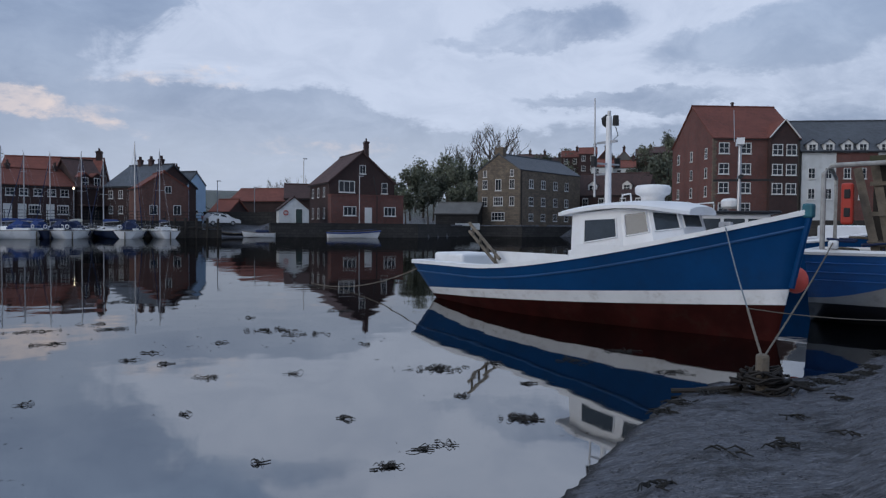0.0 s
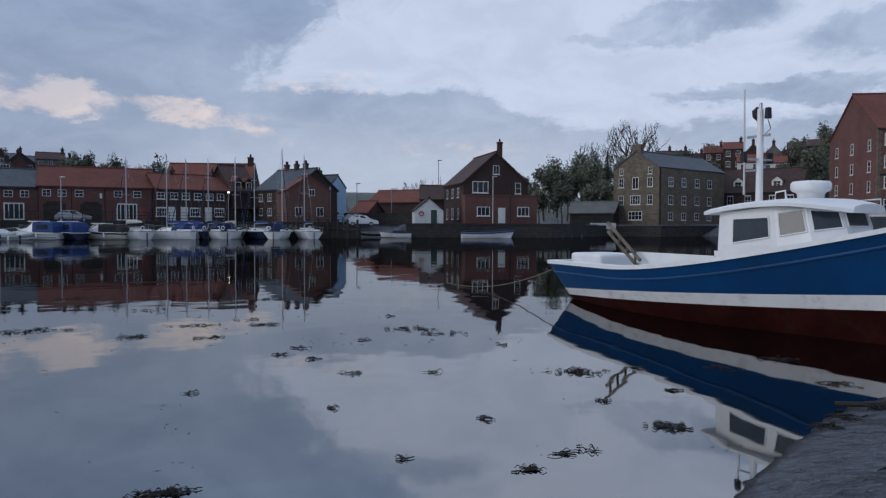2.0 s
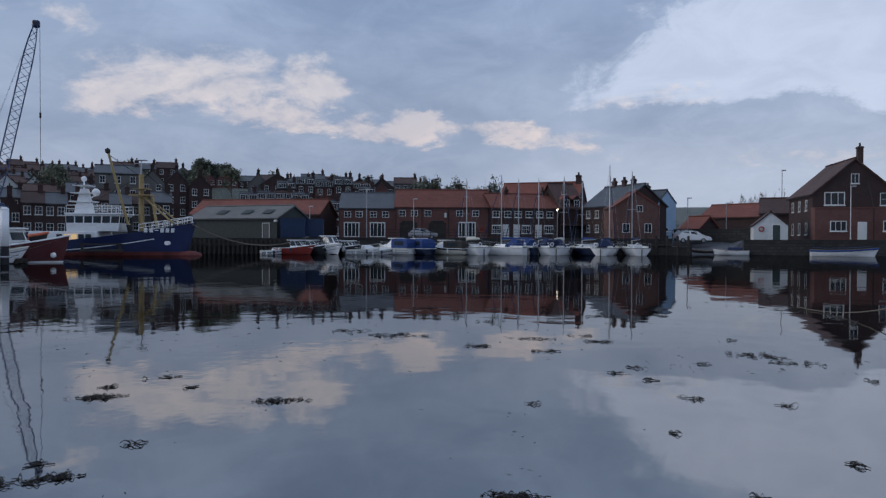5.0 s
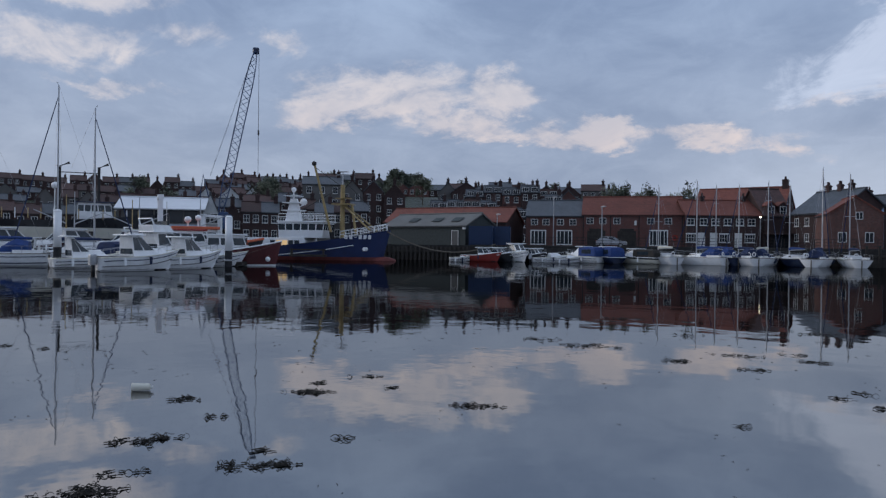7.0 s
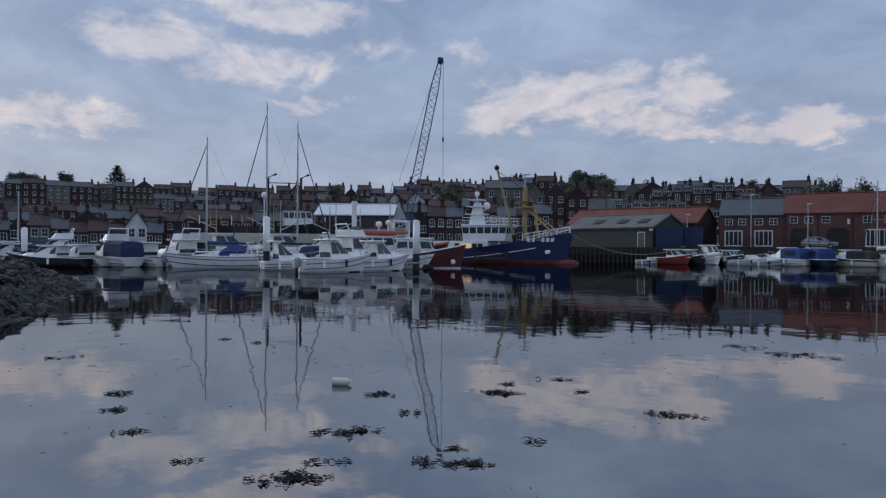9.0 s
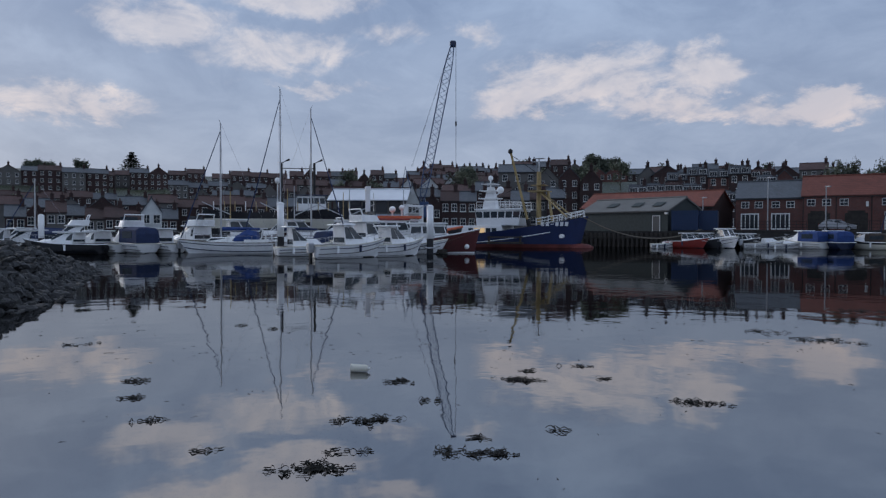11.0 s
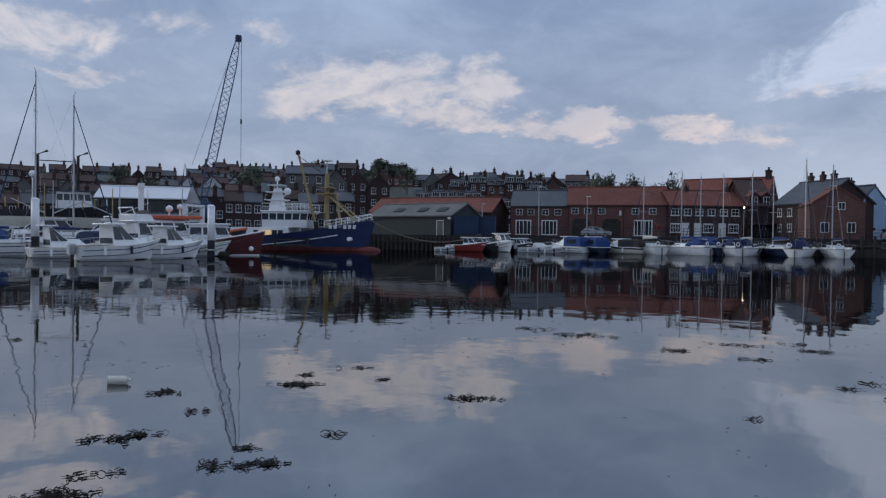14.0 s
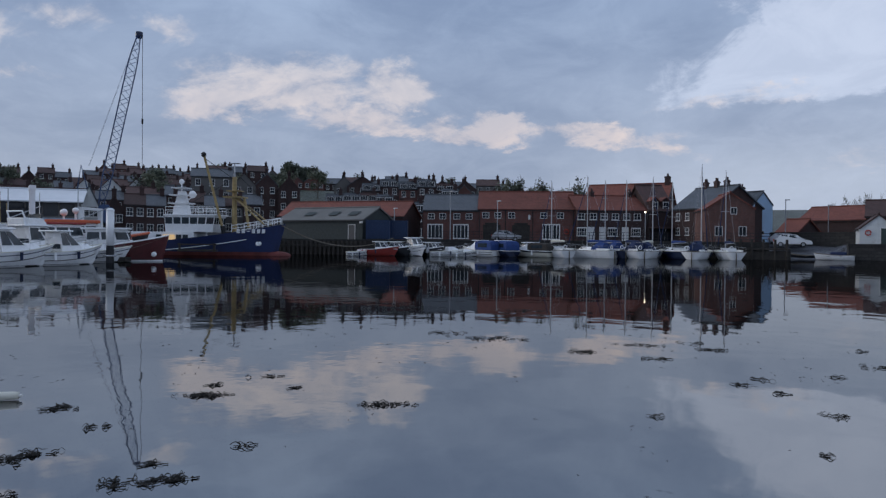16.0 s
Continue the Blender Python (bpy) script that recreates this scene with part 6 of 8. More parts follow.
# yachts stern-on to the quay
Q = "yachts moored at the quay"
yacht(moored(31.2, 86.5, 58, 6.5), 6.5, 2.6, 9.4, "white yacht with a blue striped sail cover moored at the quay", cover=TARP_BLUE, group=Q, hood=TARP_BLUE)
yacht(moored(29.9, 88.0, 40, 6.5), 6.5, 2.4, 9.0, "dark blue yacht with a blue canvas cover moored at the quay", hull=GEL_NAVY, cover=TARP_BLUE, group=Q, hood=TARP_BLUE)
yacht(moored(28.35, 87.5, 32, 6.8), 6.8, 2.6, 9.0, "white yacht with bare mast moored at the quay", group=Q, hood=TARP_NAVY)
yacht(moored(26.6, 88, -24, 6.5), 6.5, 2.6, 9.3, "white yacht with a dark spray hood moored at the quay", cover=GEL_CREAM, group=Q, hood=TARP_NAVY)
yacht(moored(25.0, 88.5, 30, 7.0), 7.0, 2.7, 8.8, "navy blue yacht with a lifebuoy on its rail", hull=GEL_NAVY, cover=TARP_BLUE, group=Q)
yacht(moored(23.1, 88, -14, 7.5), 7.5, 2.8, 10.6, "broad white yacht with a tall mast moored at the quay", group=Q, hood=TARP_NAVY)
yacht(moored(21.3, 88.5, 16, 7.2), 7.2, 2.6, 9.9, "white yacht at the end of the quay", group=Q)
yacht(moored(34.0, 87, 36, 6.2), 6.2, 2.5, 8.9, "white yacht with a pale boom cover moored at the quay", cover=GEL_CREAM, group=Q)
# motor boats at the quay
G = "motor boats moored at the quay"
motor_boat(moored(35.7, 86.5, 60, 5.5), 5.5, 2.3, "tan hulled boat under dark canvas covers", hull=GEL_CREAM, canopy=TIMBER_DARK, cabin_h=0.9, group=G, stripe=GEL_BLACK)
motor_boat(moored(37.9, 87, 30, 5.0), 5.0, 2.4, "small cruiser under a bright blue canopy", hull=GEL_NAVY, canopy=TARP_BLUE, cabin_h=1.1, group=G)
motor_boat(moored(39.7, 87, 50, 5.2), 5.2, 2.4, "white cruiser with a blue canopy", canopy=TARP_BLUE, cabin_h=1.1, group=G)
motor_boat(moored(40.9, 86, -80, 3.6), 3.6, 1.5, "small white tender at the quay", free=0.5, low=True, cabin_h=0.35, group=G, rails=False)
motor_boat(moored(42.2, 86, -70, 4.6), 4.6, 1.8, "low white sports boat at the quay", free=0.6, low=True, cabin_h=0.5, group=G, outboard=True)
motor_boat(moored(43.5, 87, 215, 5.0), 5.0, 2.2, "black and white cabin boat", hull=GEL_BLACK, cabin_h=0.8, group=G)
motor_boat(moored(44.9, 87, 205, 6.4), 6.4, 2.6, "larger white cabin cruiser at the quay", cabin_h=1.25, free=0.85, group=G)
motor_boat(moored(46.3, 87, 235, 5.0), 5.0, 2.2, "dark hulled cabin boat with a white top", hull=GEL_BLACK, cabin_h=0.85, group=G)
motor_boat(moored(47.5, 86.5, 240, 5.2), 5.2, 2.1, "red hulled cabin boat with a white top", hull=PAINT_RED, cabin_h=0.85, group=G)
motor_boat(moored(49.2, 86.5, -80, 2.8), 2.8, 1.4, "small white dinghy by the piled quay", free=0.45, low=True, cabin_h=0.15, rails=False, group=G)


def dinghy(m, L, B, hull, label, inside=None, free=0.5, cover=None):
    ob = thing("dinghy", m, label, "dinghy")
    h = Hull(L, B, free, free * 0.95, free * 1.35, keel=-0.15, transom=0.75, rake=0.07)
    part("hull", h.band(lambda t: -0.12, h.sheer, 20, 4), hull, ob, smooth=True)
    part("gunwale", h.rail(0.035, up=0.0), TIMBER_GREY, ob)
    part("bottom_boards", h.deck(free * 0.6), inside or TIMBER_GREY, ob)
    for t in (0.3, 0.6):
        w = h.half(t) * 0.95
        part("thwart", boxes((t * L - 0.12, t * L + 0.12, -w, w, free * 0.7, free * 0.76)), TIMBER_GREY, ob)
    if cover:
        part("canvas_cover", h.deck(-0.22, 16, 0.05, 0.9), cover, ob)
    return ob


wb_boat = dinghy(moored(7.0, 95.3, -90, 7.0), 7.0, 2.0, GEL_WHITE, "long white open boat with a blue canvas cover by the house", free=0.75, cover=TARP_BLUE)
part("hull_stripe", Hull(7.0, 2.0, 0.75, 0.71, 1.01, keel=-0.15, transom=0.75, rake=0.07).rail(0.13, down=0.10, out=0.0), TARP_BLUE, wb_boat)
dinghy(moored(16.25, 97.5, 70, 3.0), 3.0, 1.3, GEL_BLACK, "small dark dinghy at the foot of the slipway")
d2 = dinghy(moored(14.3, 95.5, 80, 4.2), 4.2, 1.7, GEL_WHITE, "small white open boat loaded with gear at the slipway", free=0.6)
part("gear_heap", soft_box(0.8, 2.4, -0.5, 0.5, 0.4, 0.95, 0.12), TARP_NAVY, d2)

# ---- the marina ----
M = "boats berthed in the marina"
motor_boat(moored(73.4, 49.0, -58, 5.6), 5.6, 2.2, "white pilothouse cruiser with wide windscreen", cabin=0.34, cabin_h=1.25, free=0.85, group=M, outboard=True)
motor_boat(moored(70.0, 52.0, -52, 5.4), 5.4, 2.2, "white pilothouse cruiser berthed beside its twin", cabin=0.34, cabin_h=1.2, free=0.85, group=M, outboard=True)
motor_boat(moored(70.9, 58.5, -60, 8.0), 8.0, 3.0, "white flybridge cruiser with a radar arch", cabin=0.25, cabin_h=1.35, free=1.1, fly=True, group=M)
motor_boat(moored(76.7, 54.0, -70, 4.6), 4.6, 1.9, "small white wheelhouse boat hung with fenders", cabin=0.22, cabin_h=1.35, free=0.65, group=M)
motor_boat(moored(74.2, 60.5, -40, 5.0), 5.0, 2.1, "white cruiser with a dark canopy", canopy=TARP_NAVY, cabin_h=1.0, group=M)
yacht(moored(82.7, 60.5, 78, 7.4), 7.4, 2.6, 10.3, "white motor sailer with navy stripes and a blue cover", cover=TARP_BLUE, stripe=GEL_NAVY, group=M, hood=TARP_BLUE)
yacht(moored(78.35, 63, 70, 7.8), 7.8, 2.7, 13.7, "white yacht with a tall mast and navy sail cover", cover=TARP_NAVY, group=M)
yacht(moored(76.7, 64.0, -100, 7.4), 7.4, 2.6, 12.3, "white yacht with furled headsail", cover=TARP_NAVY, group=M)
motor_boat(moored(85.2, 66.5, 40, 7.5), 7.5, 2.8, "white flybridge cruiser moored stern on", cabin=0.3, cabin_h=1.2, free=0.95, fly=True, group=M)
motor_boat(moored(87.2, 64.5, 28, 5.2), 5.2, 2.2, "white cabin fishing boat with two outboards", cabin=0.4, cabin_h=1.15, free=0.75, outboard=True, group=M)
motor_boat(moored(89.3, 65, 24, 6.6), 6.6, 2.5, "white cruiser with a navy canvas canopy", canopy=TARP_NAVY, cabin_h=1.25, free=0.8, fly=True, group=M)
motor_boat(moored(91.6, 66.0, 38, 6.4), 6.4, 2.4, "white sports cruiser with low windscreen", cabin=0.35, cabin_h=0.95, group=M)
motor_boat(moored(93.6, 64.5, 55, 6.8), 6.8, 2.4, "black hulled sports cruiser", hull=GEL_BLACK, cabin=0.3, cabin_h=0.85, group=M)
motor_boat(moored(95.3, 69, 70, 6.8), 6.8, 2.5, "black hulled cruiser with dark canopy", hull=GEL_BLACK, canopy=TARP_NAVY, cabin_h=1.0, group=M)
motor_boat(moored(97.2, 68, 75, 6.5), 6.5, 2.5, "white cabin cruiser at the end of the berths", cabin_h=1.1, group=M)
motor_boat(moored(92.6, 75, 95, 7.5), 7.5, 2.8, "white flybridge cruiser in the back row", fly=True, cabin_h=1.2, free=1.0, group=M)
motor_boat(moored(95.8, 77, 95, 7.0), 7.0, 2.6, "white cruiser in the back row of berths", canopy=TARP_NAVY, cabin_h=1.2, group=M)
motor_boat(moored(80.3, 69, 85, 6.5), 6.5, 2.5, "white cabin boat in the back row", cabin_h=1.2, group=M)
motor_boat(moored(73.5, 66, -70, 7.0), 7.0, 2.7, "navy and white cruiser in the back row", hull=GEL_NAVY, fly=True, cabin_h=1.2, group=M)
motor_boat(moored(68.4, 57, -75, 5.5), 5.5, 2.2, "low white boat beside the mooring pile", low=True, cabin_h=0.5, group=M)
yacht(moored(95.0, 80, 80, 7.0), 7.0, 2.5, 6.8, "white yacht at the back of the marina", group=M)
pont = thing("pontoon", pose(0, 0, 0), "low dark floating pontoon between the berths", "pontoon")
for a0, d0, a1, d1 in ((66.0, 58, 82, 65.5), (82, 68.5, 98, 75)):
    p, q = at(a0, d0), at(a1, d1)
    o = part("deck", boxes((0, (q - p).length, -0.8, 0.8, 0.05, 0.35)), TIMBER_DARK, pont)
    o.matrix_local = pose(p.x, p.y, 0, 0, 0, math.degrees(math.atan2(q.y - p.y, q.x - p.x)))


def mooring_pile(a, d, z, r, split, label):
    p = at(a, d)
    ob = thing("mooring_pile", pose(p.x, p.y, 0), label, "pile", "marina piles")
    part("shaft", bar([(0, 0, split), (0, 0, z)], r, n=14), PAINT_WHITE, ob, smooth=True)
    part("stained_foot", bar([(0, 0, -1.4), (0, 0, split)], r * 1.01, n=14), GEL_BLACK, ob)
    part("cap", lathe([(r * 1.06, z), (r * 1.06, z + 0.06), (r * 0.5, z + 0.18)], 14), PAINT_WHITE, ob)
    part("guide_ring", bar([(r * 1.5 * math.cos(k * 0.628), r * 1.5 * math.sin(k * 0.628), 0.5) for k in range(11)], 0.06, n=5), STEEL, ob)


mooring_pile(67.2, 55.8, 3.6, 0.26, 1.2, "white topped steel mooring pile with a black foot")
mooring_pile(78.7, 54.9, 3.7, 0.25, 1.35, "tall white mooring pile with a black foot")
mooring_pile(94.9, 66, 2.9, 0.22, 1.2, "dark mooring pile with a white cap")

# red fishing boat
rb = thing("fishing_boat", moored(67.6, 59.5, -98, 9.0), "dark red hulled fishing boat with white wheelhouse", "fishing boat")
h = Hull(9.0, 3.2, 1.05, 1.05, 1.95, keel=-0.5, transom=0.8, rake=0.06)
part("hull", h.band(lambda t: 0.12, h.sheer, 26, 5), PAINT_MAROON, rb, smooth=True)
part("boot_stripe", h.band(lambda t: -0.3, lambda t: 0.12, 26, 2), PAINT_WHITE, rb, smooth=True)
part("gunwale", h.rail(0.06, up=0.02), PAINT_WHITE, rb)
part("deck", h.deck(0.2), RENDER_GREY, rb)
c = part("wheelhouse", house_block(3.4, 6.6, 2.0, 1.6, 1.0, 2.35, 0.5, 0.1), PAINT_WHITE, rb)
cabin_panes(c, 3.4, 6.6, 2.0, 1.6, 1.0, 2.35, 0.5, 0.1, 0.08, 3, 0.45, 0.85)
part("wheelhouse_roof", soft_box(3.1, 6.3, -1.1, 1.1, 2.35, 2.47, 0.04), PAINT_WHITE, rb)
part("fender", ball(8.0, -0.7, 0.55, 0.2), GEL_WHITE, rb)
part("mooring_line", bar(sag((8.8, -0.2, 1.9), (4.0, -2.2, 0.5), 0.25), 0.015, n=5), ROPE, rb)
# lifeboat-like boats behind
lb = thing("work_vessel", moored(69.3, 66, -85, 11), "orange and white work vessel with a pale gantry", "work vessel")
h = Hull(11, 3.6, 1.3, 1.3, 2.2, keel=-0.5, transom=0.85, rake=0.06)
part("hull", h.band(lambda t: -0.3, h.sheer, 24, 4), GEL_BLACK, lb, smooth=True)
part("deck", h.deck(0.1), RENDER_GREY, lb)
part("rubbing_band", h.rail(0.11, up=0.0), PAINT_ORANGE, lb)
c = part("wheelhouse", house_block(3.4, 7.2, 2.5, 2.2, 1.3, 2.9, 0.4, 0.1), PAINT_WHITE, lb)
cabin_panes(c, 3.4, 7.2, 2.5, 2.2, 1.3, 2.9, 0.4, 0.1, 0.08, 4, 0.5, 0.85)
part("wheelhouse_roof", soft_box(3.2, 7.1, -1.3, 1.3, 2.9, 3.15, 0.06), PAINT_ORANGE, lb)
for s in (-0.9, 0.9):
    part("gantry_leg", boxes((2.2, 2.55, s - 0.16, s + 0.16, 1.3, 5.6)), PAINT_WHITE, lb)
part("gantry_head", boxes((2.15, 2.6, -1.1, 1.1, 5.4, 5.75)), PAINT_WHITE, lb)
part("radome", ball(4.6, 0.2, 3.75, 0.3), GEL_WHITE, lb, smooth=True), part("radome_stand", bar([(4.6, 0.2, 3.1), (4.6, 0.2, 3.5)], 0.08), PAINT_WHITE, lb)
part("radome", ball(5.4, -0.3, 3.9, 0.26), GEL_WHITE, lb, smooth=True), part("radome_stand", bar([(5.4, -0.3, 3.1), (5.4, -0.3, 3.7)], 0.08), PAINT_WHITE, lb)
wl = thing("fishing_boat", moored(70.2, 62, -80, 9), "white and red fishing boat in the back row", "fishing boat")
h = Hull(9, 3.2, 1.2, 1.2, 1.9, keel=-0.5, transom=0.85)
part("hull", h.band(lambda t: -0.3, h.sheer, 24, 4), PAINT_RED, wl, smooth=True)
part("deck", h.deck(0.1), PAINT_WHITE, wl)
c = part("wheelhouse", house_block(2.0, 6.0, 2.4, 2.0, 1.2, 2.7, 0.4, 0.1), PAINT_WHITE, wl)
cabin_panes(c, 2.0, 6.0, 2.4, 2.0, 1.2, 2.7, 0.4, 0.1, 0.08, 4, 0.45, 0.85)
part("wheelhouse_roof", soft_box(1.8, 5.9, -1.25, 1.25, 2.7, 2.85, 0.05), PAINT_RED, wl)
part("aerial", bar([(3, 0, 2.8), (3, 0, 5.0)], 0.03, n=5), ALLOY, wl)

# ---- the blue trawler ----
tm = pose(-85.3, 31.8, 0, 0, 0, 39.9)
tw = thing("trawler", tm, "big blue steel beam trawler with white bridge and yellow mast", "trawler")
h = Hull(24.0, 6.4, 1.7, 1.35, 3.5, keel=-1.2, transom=0.8, rake=0.05, full=0.4, flare=0.9)
part("bottom", h.band(lambda t: -1.0, lambda t: 0.38, 36, 3), surface("faded_red_antifouling", (0.16, 0.04, 0.035), 0.7, vary=0.3, scale=0.8), tw, smooth=True)
part("hull", h.band(lambda t: 0.38, h.sheer, 36, 6), TRAWL_BLUE, tw, "dark blue steel hull", smooth=True)
part("white_line", h.rail(0.05, down=1.0, out=0.01, t0=0.1, t1=0.84, cap=False), PAINT_WHITE, tw)
part("deck", h.deck(0.5), TIMBER_DARK, tw)
part("whaleback", h.deck(-0.05, 12, 0.78, 0.99), PAINT_WHITE, tw, "white whaleback foredeck")
part("bulbous_bow", ball(23.2, 0, -0.05, 0.75, 2.0, 0.8, 0.7), bpy.data.materials["faded_red_antifouling"], tw, smooth=True)
part("anchor_port", bar([(21.6, -2.4, 1.3), (21.7, -1.9, 1.3)], 0.22, n=10), PAINT_WHITE, tw)
# registration on the bow, as plain bars
for i in range(6):
    t = 0.80 + 0.021 * i
    p = h.point(t, 2.42, -1)
    q = h.point(t + 0.014, 2.42, -1)
    p2, q2 = h.point(t, 2.86, -1), h.point(t + 0.014, 2.86, -1)
    bm = bmesh.new()
    o = Vector((0, -0.04, 0))
    if i != 2:
        slab(bm, [p + o, q + o, q2 + o, p2 + o], 0.02)
    else:
        m0, m1 = p.lerp(p2, 0.4), q.lerp(q2, 0.4)
        slab(bm, [m0 + o, m1 + o, m1 + o + Vector((0, 0, 0.1)), m0 + o + Vector((0, 0, 0.1))], 0.02)
    part("lettering_bar", bm, PAINT_WHITE, tw)
bm = bmesh.new()
for s in (1, -1):
    tops = []
    for k in range(9):
        t = 0.78 + 0.025 * k
        p = h.point(t, h.sheer(t), s)
        tube(bm, [p, p + Vector((0, 0, 0.75))], 0.035, n=5)
        tops.append(p + Vector((0, 0, 0.75)))
    tube(bm, tops, 0.04, n=5)
    tube(bm, [p - Vector((0, 0, 0.35)) for p in tops], 0.03, n=5)
part("bow_rail", bm, PAINT_WHITE, tw)
lower = part("deckhouse", house_block(7.5, 14.8, 4.6, 4.2, 0.9, 2.5, 0.3, 0.3), PAINT_WHITE, tw, "white lower deckhouse")
for i in range(5):
    o = part("lit_window", boxes((10.6 + i * 0.72, 11.15 + i * 0.72, -2.36, -2.28, 1.55, 2.2)), LAMP_CABIN if i in (1, 2) else SCREEN, lower)
br = part("bridge", house_block(11.4, 16.5, 3.8, 3.4, 2.5, 4.25, -0.25, -0.1, -0.05), PAINT_WHITE, tw, "white wheelhouse with a band of windows")
cabin_panes(br, 11.4, 16.5, 3.8, 3.4, 2.5, 4.25, -0.25, -0.1, -0.05, 6, 0.5, 0.9, 5)
part("bridge_roof", soft_box(11.2, 16.9, -2.05, 2.05, 4.25, 4.42, 0.06), PAINT_WHITE, tw)
bm = bmesh.new()
for s in (-1.9, 1.9):
    for k in range(7):
        tube(bm, [(11.4 + 0.9 * k, s, 4.42), (11.4 + 0.9 * k, s, 5.2)], 0.03, n=4)
    tube(bm, [(11.4, s, 5.2), (16.7, s, 5.2)], 0.035, n=4), tube(bm, [(11.4, s, 4.85), (16.7, s, 4.85)], 0.03, n=4)
part("bridge_rail", bm, PAINT_WHITE, tw)
bm = bmesh.new()
box(bm, 11.6, 13.3, -0.6, 0.6, 4.42, 7.0, taper=0.45)
radar_mast = part("radar_mast", bm, PAINT_WHITE, tw, "white tapered radar mast")
part("platform", boxes((11.2, 13.6, -0.9, 0.9, 5.6, 5.7), (11.3, 13.3, -0.8, 0.8, 6.5, 6.6), (11.6, 13.2, -1.0, 1.0, 7.3, 7.36)), PAINT_WHITE, radar_mast)
part("pole", bar([(12.4, 0, 6.9), (12.4, 0, 8.0)], 0.1, 0.06), PAINT_WHITE, radar_mast)
part("radome", ball(12.4, 0, 8.05, 0.3), GEL_WHITE, radar_mast, smooth=True)
part("radome", ball(13.9, -0.7, 6.6, 0.42), GEL_WHITE, radar_mast, smooth=True)
part("radome_arm", bar([(12.8, 0, 5.9), (13.9, -0.7, 6.3)], 0.06), PAINT_WHITE, radar_mast)
ym = part("foremast", bar([(18.3, 0, 1.8), (18.3, 0, 8.6)], 0.30, 0.24, 10), PAINT_YELLOW, tw, "ochre painted tripod mast")
part("platform", boxes((17.3, 19.5, -1.0, 1.0, 6.3, 6.42), (17.6, 19.2, -0.7, 0.7, 7.0, 7.08)), PAINT_YELLOW, ym)
part("topmast", bar([(18.3, 0, 8.5), (18.3, 0, 10.0)], 0.1, 0.06), ALLOY, ym)
part("aerial_frame", boxes((17.6, 19.1, -0.05, 0.05, 9.7, 9.78), (17.9, 18.9, -0.4, 0.4, 10.05, 10.1)), ALLOY, ym)
for s in (-1.4, 1.4):
    part("stay_leg", bar([(18.5, s * 0.3, 6.3), (22.0, s, 3.4)], 0.10, n=7), PAINT_YELLOW, ym)
part("strut", bar([(19.9, 0, 3.0), (19.4, 0, 6.3)], 0.16, n=8), PAINT_YELLOW, ym)
der = part("derrick", bar([(17.5, -1.2, 2.6), (15.8, -2.4, 10.6)], 0.16, 0.13, 8), PAINT_YELLOW, tw, "raised fishing derrick")
part("derrick_head", ball(15.75, -2.42, 10.75, 0.3, 1, 1, 1.1, 1), BLACK, der)
part("derrick_heel", bar([(17.6, -1.1, 1.9), (17.4, -1.25, 3.2)], 0.24, n=8), BLACK, der)
bm = bmesh.new()
for q in (((18.3, 0, 8.3), (15.8, -2.4, 10.4)), ((18.3, 0, 9.2), (23.6, 0, 4.1)), ((18.3, 0, 8.4), (13.0, 0, 5.5)), ((18.3, 0, 6.9), (21.5, 1.0, 3.6))):
    tube(bm, q, 0.03, n=4)
part("rigging", bm, BLACK, tw)
part("trawl_gear", boxes((13.4, 17.6, -3.6, -3.2, 0.45, 0.65), (13.5, 13.7, -3.5, -3.3, 0.4, 1.3), (17.2, 17.4, -3.5, -3.3, 0.4, 1.3), (13.4, 17.6, -3.5, -3.35, 1.1, 1.25)), TIMBER_DARK, tw, "beam trawl gear hung on the side")
part("stern_gear", boxes((2.0, 2.4, -2.2, -1.8, 1.0, 5.0), (2.0, 2.4, 1.8, 2.2, 1.0, 5.0), (2.0, 2.4, -2.2, 2.2, 4.8, 5.1)), PAINT_WHITE, tw)
line("hawser", sag(tm @ Vector((23.7, -0.4, 3.3)), (*xy(46.5, 92.4), 2.1), 1.6, 16), 0.07, ROPE, "thick mooring hawser from the trawler to the quay")

# ---- dark ship in the berths behind the marina ----
dm = pose(*xy(84.0, 84), 0.8, 0, 0, 76)
ds = thing("dredger", dm, "old black and cream working ship with a white deckhouse", "ship")
h = Hull(17.0, 5.0, 3.4, 3.0, 3.9, keel=-1.6, transom=0.9, rake=0.03, full=0.4)
part("hull", h.band(lambda t: -1.4, lambda t: 1.3, 24, 3), GEL_BLACK, ds, smooth=True)
part("cream_band", h.band(lambda t: 1.3, lambda t: 2.35, 24, 2), GEL_CREAM, ds, "cream band with worn dark lettering", smooth=True)
part("bulwark", h.band(lambda t: 2.35, h.sheer, 24, 2), GEL_BLACK, ds, smooth=True)
part("deck", h.deck(0.1), TIMBER_DARK, ds)
for i in range(5):
    p = h.point(0.45 + i * 0.045, 1.8, -1)
    part("lettering_bar", boxes((p.x, p.x + 0.5, p.y - 0.05, p.y + 0.05, 1.5, 2.15 if i % 2 else 2.0)), TIMBER_DARK, ds)
c = part("deckhouse", house_block(9.6, 13.0, 3.0, 2.6, 3.0, 4.9, 0.3, 0.1), PAINT_WHITE, ds)
cabin_panes(c, 9.6, 13.0, 3.0, 2.6, 3.0, 4.9, 0.3, 0.1, 0.08, 5, 0.55, 0.88, 4)
part("deckhouse_roof", soft_box(9.4, 13.0, -1.6, 1.6, 4.9, 5.02, 0.04), GEL_NAVY, ds)
for x in (8.0, 11.6):
    g = part("gallows", bar([(x, 0, 3.0), (x, 0, 8.6), (x + 0.9, 0, 9.0)], 0.14, n=7), BLACK, ds)
